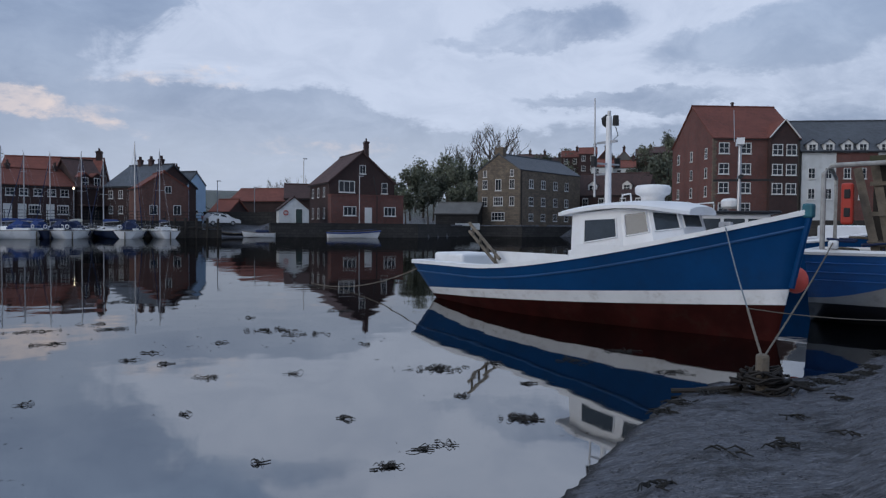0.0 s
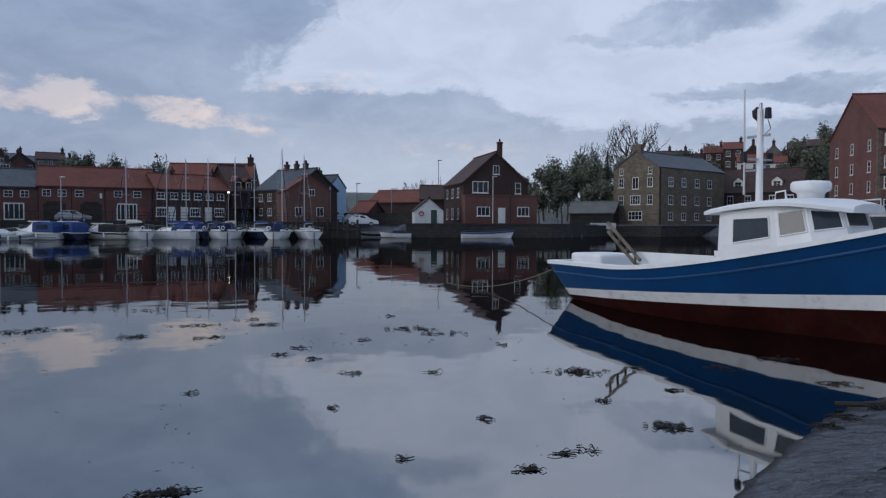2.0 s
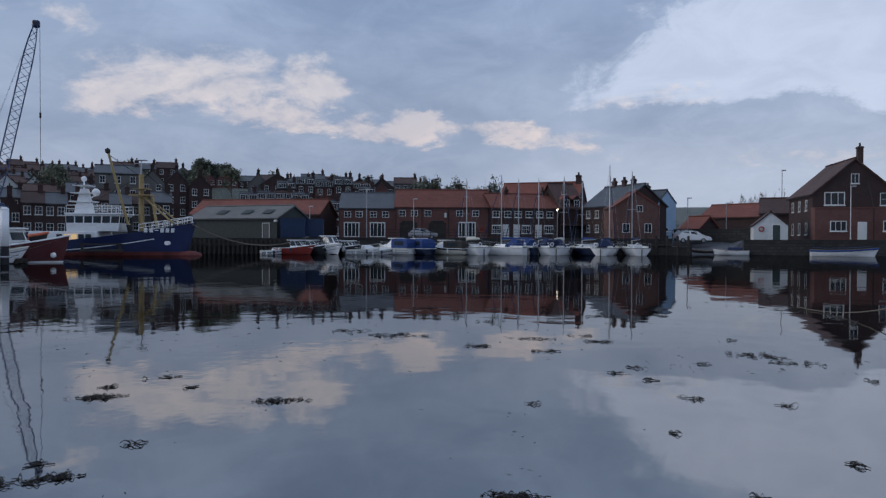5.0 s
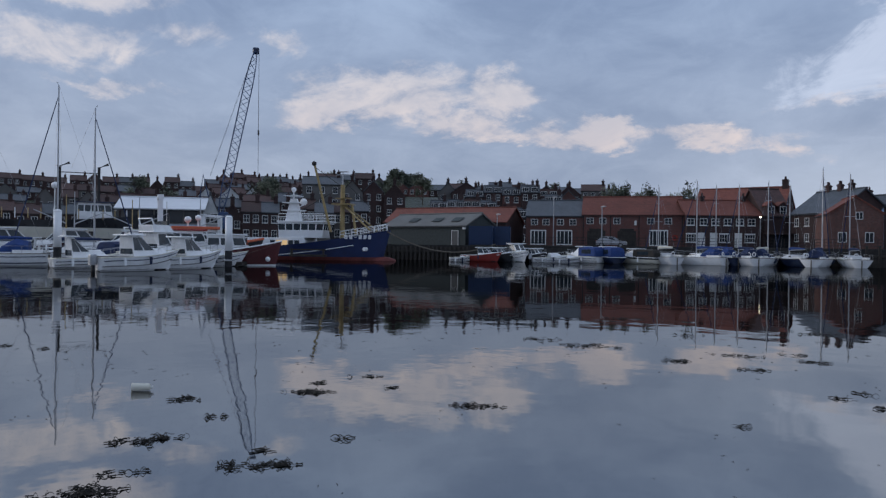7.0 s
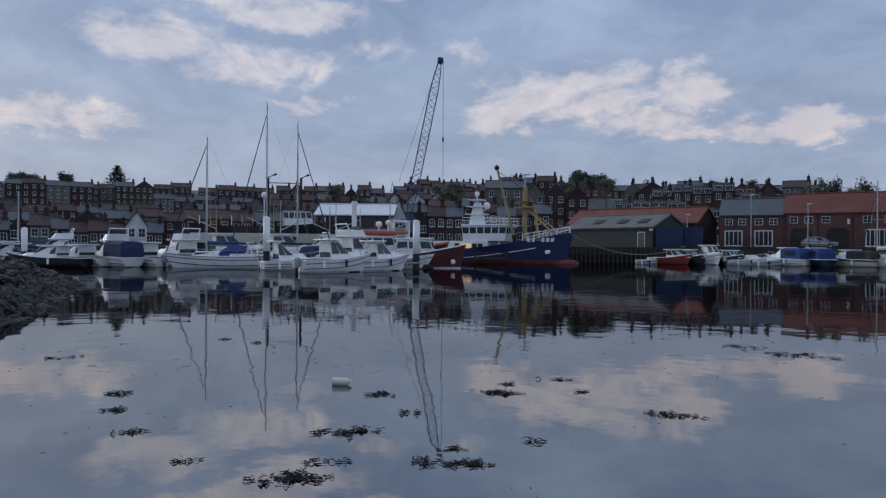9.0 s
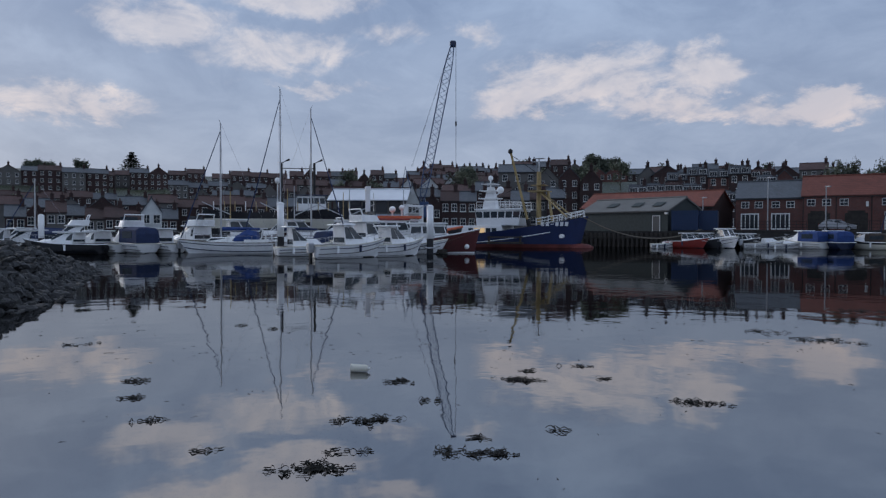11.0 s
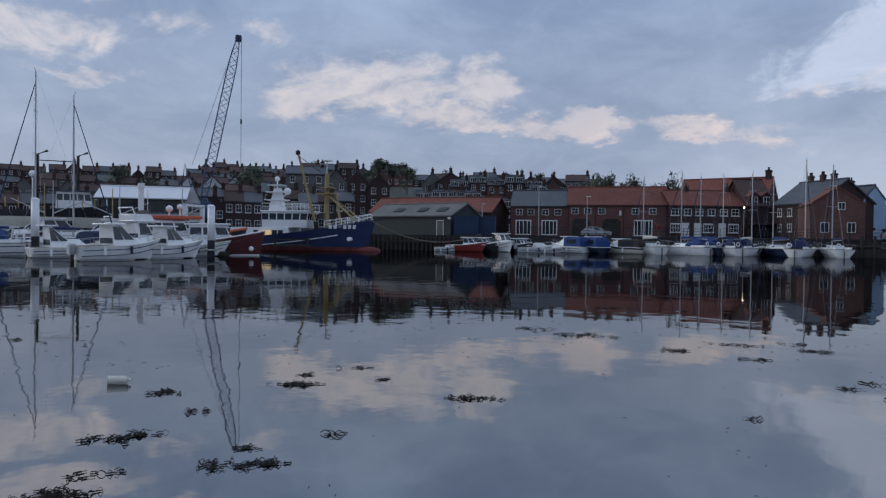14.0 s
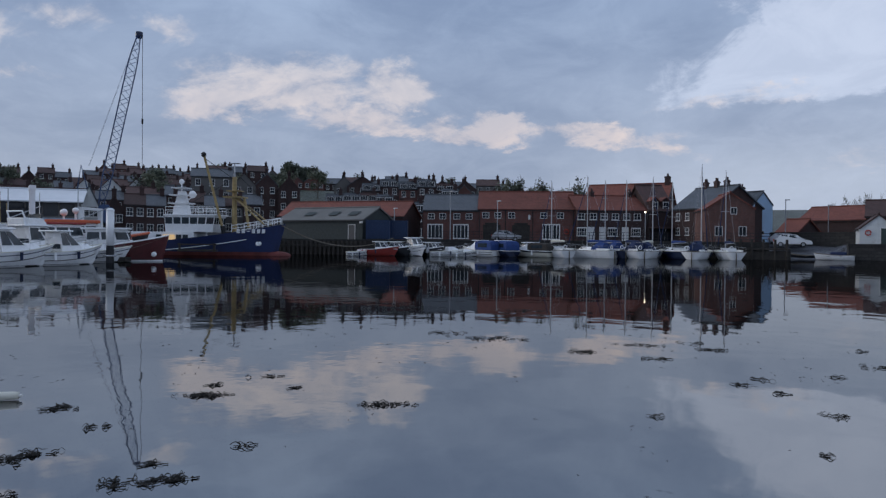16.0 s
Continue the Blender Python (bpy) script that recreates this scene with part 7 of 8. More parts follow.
part("gallows_bar", bar([(8.0, 0, 8.0), (11.6, 0, 8.0)], 0.05, n=5), BLACK, ds)
part("radome", ball(7.6, -0.3, 6.6, 0.35), GEL_WHITE, ds, smooth=True), part("radome_post", bar([(7.6, -0.3, 3), (7.6, -0.3, 6.4)], 0.06, n=5), PAINT_WHITE, ds)
for i in range(14):
    part("stanchion", bar([(1.0 + i * 1.1, -2.1, 3.2), (1.0 + i * 1.1, -2.1, 4.2)], 0.05, n=5), PAINT_YELLOW if i % 3 else PAINT_WHITE, ds)
cluttered = random.Random(11)
for k in range(6):
    a, d = 70.5 + k * 2.1, 74 + 5 * cluttered.random()
    ob = motor_boat(moored(a, d, -80 if k % 2 else 85, 9.5), 9.5, 3.0, "fishing boat crowded in the berths behind the marina", hull=(GEL_NAVY, PAINT_MAROON, PAINT_BLUE, GEL_BLACK)[k % 4], cabin=0.3, cabin_h=1.6, free=1.2, category="fishing boat", group="fishing boats in the berths")
    part("mast", bar([(3, 0, 2.6), (3, 0, 5.2 + cluttered.random() * 1.6)], 0.07, 0.04, 6), PAINT_YELLOW if k % 2 else ALLOY, ob)
    part("derrick", bar([(3, 0, 3.4), (0.4, 0.3, 4.6)], 0.06, 0.04, 6), ALLOY, ob)

# ---- crane on the fish quay ----
cr = thing("mobile_crane", pose(-115.1, 47.5, 1.9, 0, 0, 66), "blue lattice boom crane standing on the fish quay", "crane")
foot, tip = Vector((-0.4, 0, 4.2)), Vector((5.1, -0.3, 31.9))
axis = (tip - foot).normalized()
sx, sy = Vector((axis.z, 0, -axis.x)).normalized(), Vector((0, 1, 0))
N_BAY = 26


def corner_at(u, i):
    w = 0.68 * min(1, 0.35 + u * 4, 0.3 + (1 - u) * 5)
    a, b = ((1, 1), (1, -1), (-1, -1), (-1, 1))[i % 4]
    return foot.lerp(tip, u) + sx * a * w + sy * b * w


boom = part("boom", bar([corner_at(k / 10, 0) for k in range(11)], 0.075, n=5), PAINT_CRANE, cr, "blue lattice boom")
for i in range(1, 4):
    part("chord", bar([corner_at(k / 10, i) for k in range(11)], 0.075, n=5), PAINT_CRANE, boom)
for i in range(4):
    lace = bmesh.new()
    for k in range(N_BAY):
        tube(lace, [corner_at(k / N_BAY, i + k % 2), corner_at((k + 1) / N_BAY, i + (k + 1) % 2)], 0.04, n=4)
    part("lacing", lace, PAINT_CRANE, boom)
part("boom_head", soft_box(tip.x - 0.55, tip.x + 0.55, -0.6, 0.35, tip.z - 0.6, tip.z + 0.5, 0.3), GEL_NAVY, boom)
part("hoist_rope", bar([tip + Vector((0.5, 0, 0)), tip + Vector((0.55, 0, -22))], 0.035, n=4), BLACK, cr)
part("hook_block", soft_box(tip.x + 0.40, tip.x + 0.68, -0.42, -0.14, tip.z - 14.0, tip.z - 13.2, 0.08), BLACK, cr)
for s in (-0.7, 0.7):
    part("pendant_rope", bar([tip + Vector((-0.5, s, -1)), Vector((-1.9, s, 11.0))], 0.014, n=4), BLACK, cr)
body = part("machinery_house", soft_box(-4.6, 1.0, -1.6, 1.6, 2.2, 5.0, 0.1), PAINT_CRANE, cr, "blue machinery house")
part("cab", house_block(0.0, 1.8, 1.2, 1.1, 2.4, 4.6, 0.3, 0.0), PAINT_CRANE, cr).location = (0, -1.2, 0)
part("a_frame", bar([(-3.8, 0.9, 4.9), (-3.0, 0.5, 11.0), (-1.5, 0.9, 4.9)], 0.12, n=5), PAINT_CRANE, cr)
part("a_frame", bar([(-3.8, -0.9, 4.9), (-3.0, -0.5, 11.0), (-1.5, -0.9, 4.9)], 0.12, n=5), PAINT_CRANE, cr)
part("slew_ring", bar([(-1, 0, 1.2), (-1, 0, 2.2)], 1.5, n=16), BLACK, cr)
for s in (-2.2, 1.4):
    part("crawler_track", soft_box(-4.2, 2.6, s, s + 0.8, 0.0, 1.2, 0.35, 3), BLACK, cr)

# ---- white canopied building on the quay ----
mq, W, D = building("white_canopy_building", xy(74.6, 98.5), xy(69.2, 97), 6.5, 1.9, 4.2, 5.5, RENDER_GREY, CANVAS_WHITE, "quay building with a white canvas canopy roof", "building", over=0.7)
for i in range(5):
    o = part("glazing", boxes((0.5 + i * 1.75, 2.05 + i * 1.75, -0.05, -0.005, 2.4, 4.0)), GLASS_DARK, mq)
part("lower_panels", boxes((0.0, W, -0.04, -0.005, 0.0, 2.2)), surface("pale_grey_panel", (0.34, 0.40, 0.48), 0.6, vary=0.08), mq)
hill_house(69.0, 67.9, 101, 1.9, 4.2, 6.4, RENDER_WHITE, SLATE, 1, "small white gabled quay building", across=True, pots=False)

# ---- trees ----


def tree(x, y, z, tall, spread, leaf, label, seed, bare=0.0, stem=0.3, clumps=260, low=0.25, size=0.5, tip=1.0, group="trees round the harbour"):
    """A trunk that forks into limbs, with a crown of many small leaf clumps; bare: the share of the crown that is twigs alone."""
    r = random.Random(seed)
    ob = thing("tree", pose(x, y, z, 0, 0, r.uniform(0, 360)), label, "tree", group)
    wood = bmesh.new()
    tube(wood, [(0, 0, -0.6), (0.05 * spread, 0, tall * 0.22), (0.0, 0.06 * spread, tall * 0.45), (0, 0, tall * 0.86)], tall * 0.024, tall * 0.005, 7)
    ends = []
    for i in range(11):
        a, z0 = r.uniform(0, 6.28), tall * r.uniform(stem, 0.72)
        out = spread * r.uniform(0.45, 0.95) * (1.15 - 0.5 * z0 / tall)
        e = Vector((math.cos(a) * out, math.sin(a) * out, min(tall * 0.97, z0 + tall * r.uniform(0.14, 0.34))))
        mid = Vector((math.cos(a) * out * 0.45, math.sin(a) * out * 0.45, z0 + (e.z - z0) * 0.35))
        tube(wood, [(0, 0, z0), mid, e], tall * 0.010, tall * 0.003, 5)
        ends.append((mid, e))
        for k in range(4):
            f = mid.lerp(e, r.uniform(0.3, 0.95))
            g = f + Vector((r.uniform(-1, 1) * spread * 0.3, r.uniform(-1, 1) * spread * 0.3, r.uniform(0.05, 0.16) * tall))
            tube(wood, [f, g], tall * 0.0045, tall * 0.0015, 4)
            ends.append((f, g))
            for q in range(3 if bare > 0.3 else 1):
                w = f.lerp(g, r.uniform(0.4, 1.0))
                tube(wood, [w, w + Vector((r.uniform(-1, 1) * spread * 0.16, r.uniform(-1, 1) * spread * 0.16, r.uniform(0.02, 0.12) * tall))], tall * 0.0025, tall * 0.001, 3)
    part("trunk", wood, BARK, ob)
    vs, fs = [], []
    n = int(clumps * (1 - bare))
    for i in range(n):
        a, b = r.choice(ends)
        c = a.lerp(b, r.uniform(0.35, 1.12)) + Vector((r.gauss(0, 1), r.gauss(0, 1), r.gauss(0, 0.8))) * spread * 0.11
        if c.z < tall * low:
            continue
        for k in range(7):
            p = c + Vector((r.gauss(0, 1), r.gauss(0, 1), r.gauss(0, 1))) * size * 0.55
            u = Vector((r.gauss(0, 1), r.gauss(0, 1), r.gauss(0, 1))).normalized() * size * r.uniform(0.25, 0.5)
            v = Vector((r.gauss(0, 1), r.gauss(0, 1), r.gauss(0, 1))).normalized() * size * r.uniform(0.2, 0.4)
            o = len(vs)
            vs += [p - u, p + v, p + u, p - v]
            fs.append((o, o + 1, o + 2, o + 3))
    if vs:
        me = bpy.data.meshes.new("crown")
        me.from_pydata([tuple(v) for v in vs], [], fs)
        me.materials.append(leaf)
        part("crown", me, None, ob)
    return ob


def at_tree(a, d, tall, spread, leaf, label, seed, sink=0.3, **kw):
    p = at(a, d)
    return tree(p.x, p.y, height(a, d) - sink, tall, spread, leaf, label, seed, **kw)


GREEN_T, BARE_T, DARK_T = "leafing spring tree on the river bank", "bare branched tree against the sky", "dark dense tree on the hillside"
tr = random.Random(21)
# the wood between the house and the mill
for i, (a, d, tall) in enumerate(((3.6, 150, 9.5), (2.6, 152, 10.5), (1.6, 155, 11), (0.8, 148, 9), (-0.2, 156, 12), (-1.0, 150, 10.5), (-1.8, 160, 12.5), (-2.8, 160, 12), (3.0, 140, 7), (1.2, 138, 7), (-0.8, 137, 7.5), (-2.2, 140, 8), (2.2, 165, 9), (0.4, 166, 10))):
    at_tree(a, d, tall, tall * 0.34, LEAF if i % 3 else LEAF_DARK, GREEN_T, 100 + i, bare=0.2 if i % 4 == 0 else 0.05, clumps=300, low=0.12, size=0.62)
for i, (a, d, tall) in enumerate(((-2.2, 168, 15), (-3.6, 172, 18), (-4.4, 175, 18), (-5.2, 178, 15), (-0.4, 170, 13.5), (12.6, 150, 9), (13.6, 152, 8.5), (10.6, 148, 9))):
    at_tree(a, d, tall, tall * 0.33, LEAF, BARE_T, 140 + i, bare=0.93, clumps=120, size=0.4)
# poplars behind the warehouses
for i in range(13):
    a = 37.6 - i * 0.52
    at_tree(a, 148 + tr.uniform(-6, 6), tr.uniform(10.5, 13.5), 1.7, LEAF_DARK if i % 3 else LEAF, "slender poplar behind the quay warehouses", 160 + i, clumps=200, low=0.2, size=0.5, stem=0.15)
for i, a in enumerate((30.4, 29.8, 29.2)):
    at_tree(a, 150, 10.5, 3.2, LEAF, GREEN_T, 180 + i, clumps=200, size=0.5)
# the round wood on the hill top, and scrub among the houses
for i in range(11):
    a, d = tr.uniform(51.8, 54.6), tr.uniform(240, 256)
    at_tree(a, d, tr.uniform(6.5, 8.5), 3.6, LEAF_DARK, DARK_T, 200 + i, clumps=300, low=0.05, size=0.9, stem=0.1)
for i in range(38):
    a, d = tr.uniform(36, 99), tr.uniform(172, 262)
    at_tree(a, d, tr.uniform(4.5, 7.5), tr.uniform(2.2, 3.4), LEAF_DARK if i % 2 else LEAF, "bushy tree among the hillside houses", 220 + i, clumps=130, low=0.08, size=0.75, stem=0.12)
for i in range(26):
    a, d = tr.uniform(-19, -4), tr.uniform(150, 215)
    at_tree(a, d, tr.uniform(5.5, 9.5), tr.uniform(2.4, 3.6), LEAF_DARK if i % 2 else LEAF, "bushy tree among the hillside houses", 290 + i, clumps=150, low=0.08, size=0.75, stem=0.12, bare=0.3 if i % 3 == 0 else 0)
for i, (a, d, tall) in enumerate(((-17.2, 130, 12), (-17.0, 150, 13), (-16.4, 160, 12), (-34.5, 125, 11), (-35.5, 130, 11), (-17.6, 220, 12))):
    at_tree(a, d, tall, tall * 0.32, LEAF_DARK, DARK_T, 330 + i, bare=0.25, clumps=280, size=0.7)
for i in range(22):
    a = tr.uniform(18.5, 36)
    at_tree(a, tr.uniform(330, 460), tr.uniform(8, 12), 5.0, LEAF_DARK, "dark tree on the far hillside", 350 + i, clumps=120, low=0.05, size=1.5, stem=0.1)
# conifer on the skyline
fp = at(89.05, 430)
fir = thing("fir_tree", pose(fp.x, fp.y, height(89.05, 430) - 0.3), "dark spreading conifer on the skyline", "tree")
part("trunk", bar([(0, 0, -1), (0, 0, 12.0)], 0.35, 0.06, 7), BARK, fir)
rf = random.Random(9)
for i in range(15):
    z = 1.4 + i * 0.74
    rad = (9.2 - i * 0.58) * rf.uniform(0.8, 1.1)
    vs, fs = [], []
    for k in range(150):
        a, q = rf.uniform(0, 6.28), rf.uniform(0.1, 1) ** 0.7 * rad * (0.75 + 0.25 * math.sin(3 * rf.random() + k))
        c = Vector((math.cos(a) * q, math.sin(a) * q, z - 0.04 * q + rf.uniform(-0.15, 0.25)))
        u = Vector((math.cos(a), math.sin(a), rf.uniform(-0.2, 0.3))) * rf.uniform(0.4, 0.9)
        v = Vector((-math.sin(a), math.cos(a), rf.uniform(-0.5, 0.5))) * rf.uniform(0.25, 0.5)
        o = len(vs)
        vs += [c - u, c + v, c + u, c - v]
        fs.append((o, o + 1, o + 2, o + 3))
    me = bpy.data.meshes.new("bough")
    me.from_pydata([tuple(v) for v in vs], [], fs)
    me.materials.append(LEAF_FIR)
    part("bough", me, None, fir)
for i, (a, d, t) in enumerate(((95.4, 480, 6), (94.9, 480, 6.5), (94.3, 480, 6), (92.3, 440, 7))):
    at_tree(a, d, t, 3.6, LEAF_DARK, "low hedge tree on the skyline field", 380 + i, clumps=260, low=0.0, size=1.1, stem=0.02)

# ---- parked cars ----


def car(m, paint, label, L=4.2, tall=1.5):
    ob = thing("car", m, label, "car")
    bm = bmesh.new()
    prof = [(0, 0.35), (0.02, 0.85), (0.25, 0.95), (0.75, tall * 0.97), (1.6, tall), (2.5, tall * 0.96), (3.15, 0.98), (4.0, 0.85), (4.2, 0.6), (4.2, 0.35)]
    ends = [[bm.verts.new((x * L / 4.2, y * (0.86 if z > 1.05 else 1.0), z)) for x, z in prof] for y in (-0.86, 0.86)]
    bm.faces.new(ends[0]), bm.faces.new(ends[1][::-1])
    for i in range(len(prof)):
        j = (i + 1) % len(prof)
        bm.faces.new((ends[0][i], ends[0][j], ends[1][j], ends[1][i]))
    bmesh.ops.bevel(bm, geom=bm.edges[:], offset=0.05, segments=2, affect="EDGES")
    part("body", bm, paint, ob)
    for s in (-1, 1):
        for x0, x1 in ((0.85, 1.65), (1.75, 2.6)):
            b = bmesh.new()
            slab(b, [(x0, s * 0.80, 1.0), (x1, s * 0.80, 1.0), (x1 - 0.1, s * 0.77, tall - 0.1), (x0 + 0.05, s * 0.77, tall - 0.1)], 0.05 * -s)
            part("side_window", b, SCREEN, ob)
        for x in (0.8, 3.35):
            w = part("wheel", bar([(x, s * 0.70, 0.32), (x, s * 0.88, 0.32)], 0.32, n=14), BLACK, ob)
            part("rim", bar([(x, s * 0.875, 0.32), (x, s * 0.895, 0.32)], 0.2, n=10), STEEL, w)
        part("headlight", soft_box(4.05, 4.2, s * 0.62 - 0.14, s * 0.62 + 0.14, 0.62, 0.78, 0.03), TRIM, ob)
        part("tail_light", soft_box(-0.02, 0.08, s * 0.66 - 0.1, s * 0.66 + 0.1, 0.7, 0.95, 0.03), CRATE_RED, ob)
    b = bmesh.new()
    slab(b, [(3.12, -0.66, 1.0), (3.12, 0.66, 1.0), (2.55, 0.6, tall - 0.08), (2.55, -0.6, tall - 0.08)], 0.04)
    part("windscreen", b, SCREEN, ob)
    return ob


p = at(18.1, 101.5)
car(pose(p.x, p.y, 1.45, 0, 0, 20), CAR_WHITE, "white estate car parked on the slipway", 4.4, 1.6)
p = at(18.4, 104.5)
car(pose(p.x, p.y, 1.75, 0, 0, 25), CAR_GREY, "silver car parked behind another by the slipway")
p = at(38.7, 104.5)
car(pose(p.x, p.y, 1.9, 0, 0, 35), CAR_GREY, "silver car parked before the warehouse arches")

# ---- lamps, posts and railings ----


def street_lamp(a, d, z, tall, label, lit=False):
    p = at(a, d)
    ob = thing("street_lamp", pose(p.x, p.y, z), label, "street lamp", "quay lamps")
    part("pole", bar([(0, 0, 0), (0, 0, 1.0), (0, 0, tall)], 0.09, 0.055, 8), STEEL, ob)
    part("lamp_head", soft_box(-0.1, 0.55, -0.12, 0.12, tall - 0.02, tall + 0.12, 0.04), LAMP_WARM if lit else STEEL, ob)


for a, d, t in ((42.0, 94, 6.2), (38.3, 94, 5.0), (46.4, 95, 4.0), (14.6, 112, 5.2), (10.9, 116, 10.0), (6.6, 97.6, 6.2), (17.3, 112, 6.0)):
    street_lamp(a, d, 1.95, t, "slim grey street lamp on the quay")
p = at(27.0, 105)
lm = thing("wall_lantern", pose(p.x, p.y, 6.1), "lit quay lamp on a short bracket", "lamp")
part("lantern", ball(0, 0, 0, 0.12), LAMP_WARM, lm)
part("bracket", bar([(0, 0, -4.2), (0, 0, -0.1)], 0.05, n=6), STEEL, lm)
rail = thing("quay_railing", pose(0, 0, 0), "grey steel railing along the yacht quay", "railing")
pts = [at(44.0 - i * 0.64, 92.6 - 0.5 * math.sin(i / 12), 1.98) for i in range(41)]
post_mesh = mesh_of("post", bar([(0, 0, 0), (0, 0, 1.05)], 0.03, n=6), BLACK)
for p in pts:
    o = part("post", post_mesh, None, rail)
    o.location = p
for z in (0.35, 0.7, 1.05):
    part("rail", bar([p + Vector((0, 0, z)) for p in pts], 0.025, n=5), BLACK, rail)
jet = thing("landing_stage", pose(*xy(19.3, 90.8), 0, 0, 0, 19), "dark timber landing stage at the quay's end", "landing stage")
part("deck", boxes((-3.0, 3.6, -1.2, 1.5, 1.1, 1.3)), TIMBER_DARK, jet)
for i in range(6):
    part("pile", bar([(-2.8 + i * 1.2, -1.1, -1.4), (-2.8 + i * 1.2, -1.1, 2.3)], 0.14, n=8), TIMBER_DARK, jet)
part("skirt", boxes((-3.0, 3.6, -1.0, -0.9, -0.6, 1.0)), TIMBER_DARK, jet)

# ---- rock bank ----
rr = random.Random(4)


def bank_front(x):
    return -1.1 - 0.55 * smooth((x + 35) / 10) - 1.1 * smooth((x + 21) / 5)


def bank_top(x, y):
    into = bank_front(x) - y
    return max(-0.5, min(1.25 * smooth((x + 36.5) / 8), 0.75 * into))


vs, fs = [], []
nx, ny = 60, 16
for i in range(nx + 1):
    for j in range(ny + 1):
        x = -37 + 26 * i / nx
        y = bank_front(x) + 0.9 - 9 * j / ny
        vs.append((x, y, bank_top(x, y) - 0.12 + 0.08 * noise.noise(Vector((x, y, 0)) * 2)))
for i in range(nx):
    for j in range(ny):
        o = i * (ny + 1) + j
        fs.append((o, o + ny + 1, o + ny + 2, o + 1))
me = bpy.data.meshes.new("rock_bank")
me.from_pydata(vs, [], fs)
me.flip_normals()
me.materials.append(ROCK)
bank = tagged(new("rock_bank", me), "dark bank of tumbled weed-covered rocks running into the water", "rock bank", kind="structure")
shapes = []
for k in range(9):
    bm = bmesh.new()
    bmesh.ops.create_icosphere(bm, subdivisions=2, radius=1.0)
    for v in bm.verts:
        v.co *= 1 + 0.38 * noise.noise(v.co * 1.3 + Vector((k * 7.1, 0, 0)))
        v.co.z *= 0.68
    bmesh.ops.dissolve_limit(bm, angle_limit=0.26, verts=bm.verts, edges=bm.edges)
    bmesh.ops.triangulate(bm, faces=bm.faces)
    shapes.append(mesh_of("rock", bm, ROCK))
for i in range(300):
    x = rr.uniform(-36, -16.5)
    into = rr.uniform(-0.25, 2.6) if i % 4 else rr.uniform(-0.4, 0.4)
    y = bank_front(x) - into
    s = rr.uniform(0.09, 0.21)
    o = part("rock", shapes[i % 9], None, bank)
    o.matrix_local = pose(x, y, max(-0.1, bank_top(x, y)) + s * 0.15, rr.uniform(-25, 25), rr.uniform(-25, 25), rr.uniform(0, 360)) @ Matrix.Diagonal((s * rr.uniform(0.9, 1.6), s, s, 1))

# the smaller stones between them
vs, fs = [], []
for i in range(2200):
    x = rr.uniform(-36, -14)
    y = bank_front(x) - (rr.uniform(-0.3, 5.0) if i % 3 else rr.uniform(-0.45, 0.6))
    s, z = rr.uniform(0.06, 0.15), max(-0.1, bank_top(x, y))
    o, a = len(vs), rr.uniform(0, 6.28)
    for k in range(5):
        q = s * rr.uniform(0.8, 1.5)
        vs.append((x + q * math.cos(a + k * 1.257), y + q * math.sin(a + k * 1.257), z + rr.uniform(-0.02, 0.03)))
    for k in range(5):
        q = s * rr.uniform(0.4, 0.8)
        vs.append((x + q * math.cos(a + k * 1.257), y + q * math.sin(a + k * 1.257), z + s * rr.uniform(0.6, 1.0)))
    for k in range(5):
        fs.append((o + k, o + (k + 1) % 5, o + 5 + (k + 1) % 5, o + 5 + k))
    fs.append((o + 5, o + 6, o + 7, o + 8, o + 9))
me = bpy.data.meshes.new("small_rocks")
me.from_pydata(vs, [], fs)
me.materials.append(ROCK)
tagged(part("small_rocks", me, None, bank), kind="stuff")

# ---- floating weed ----


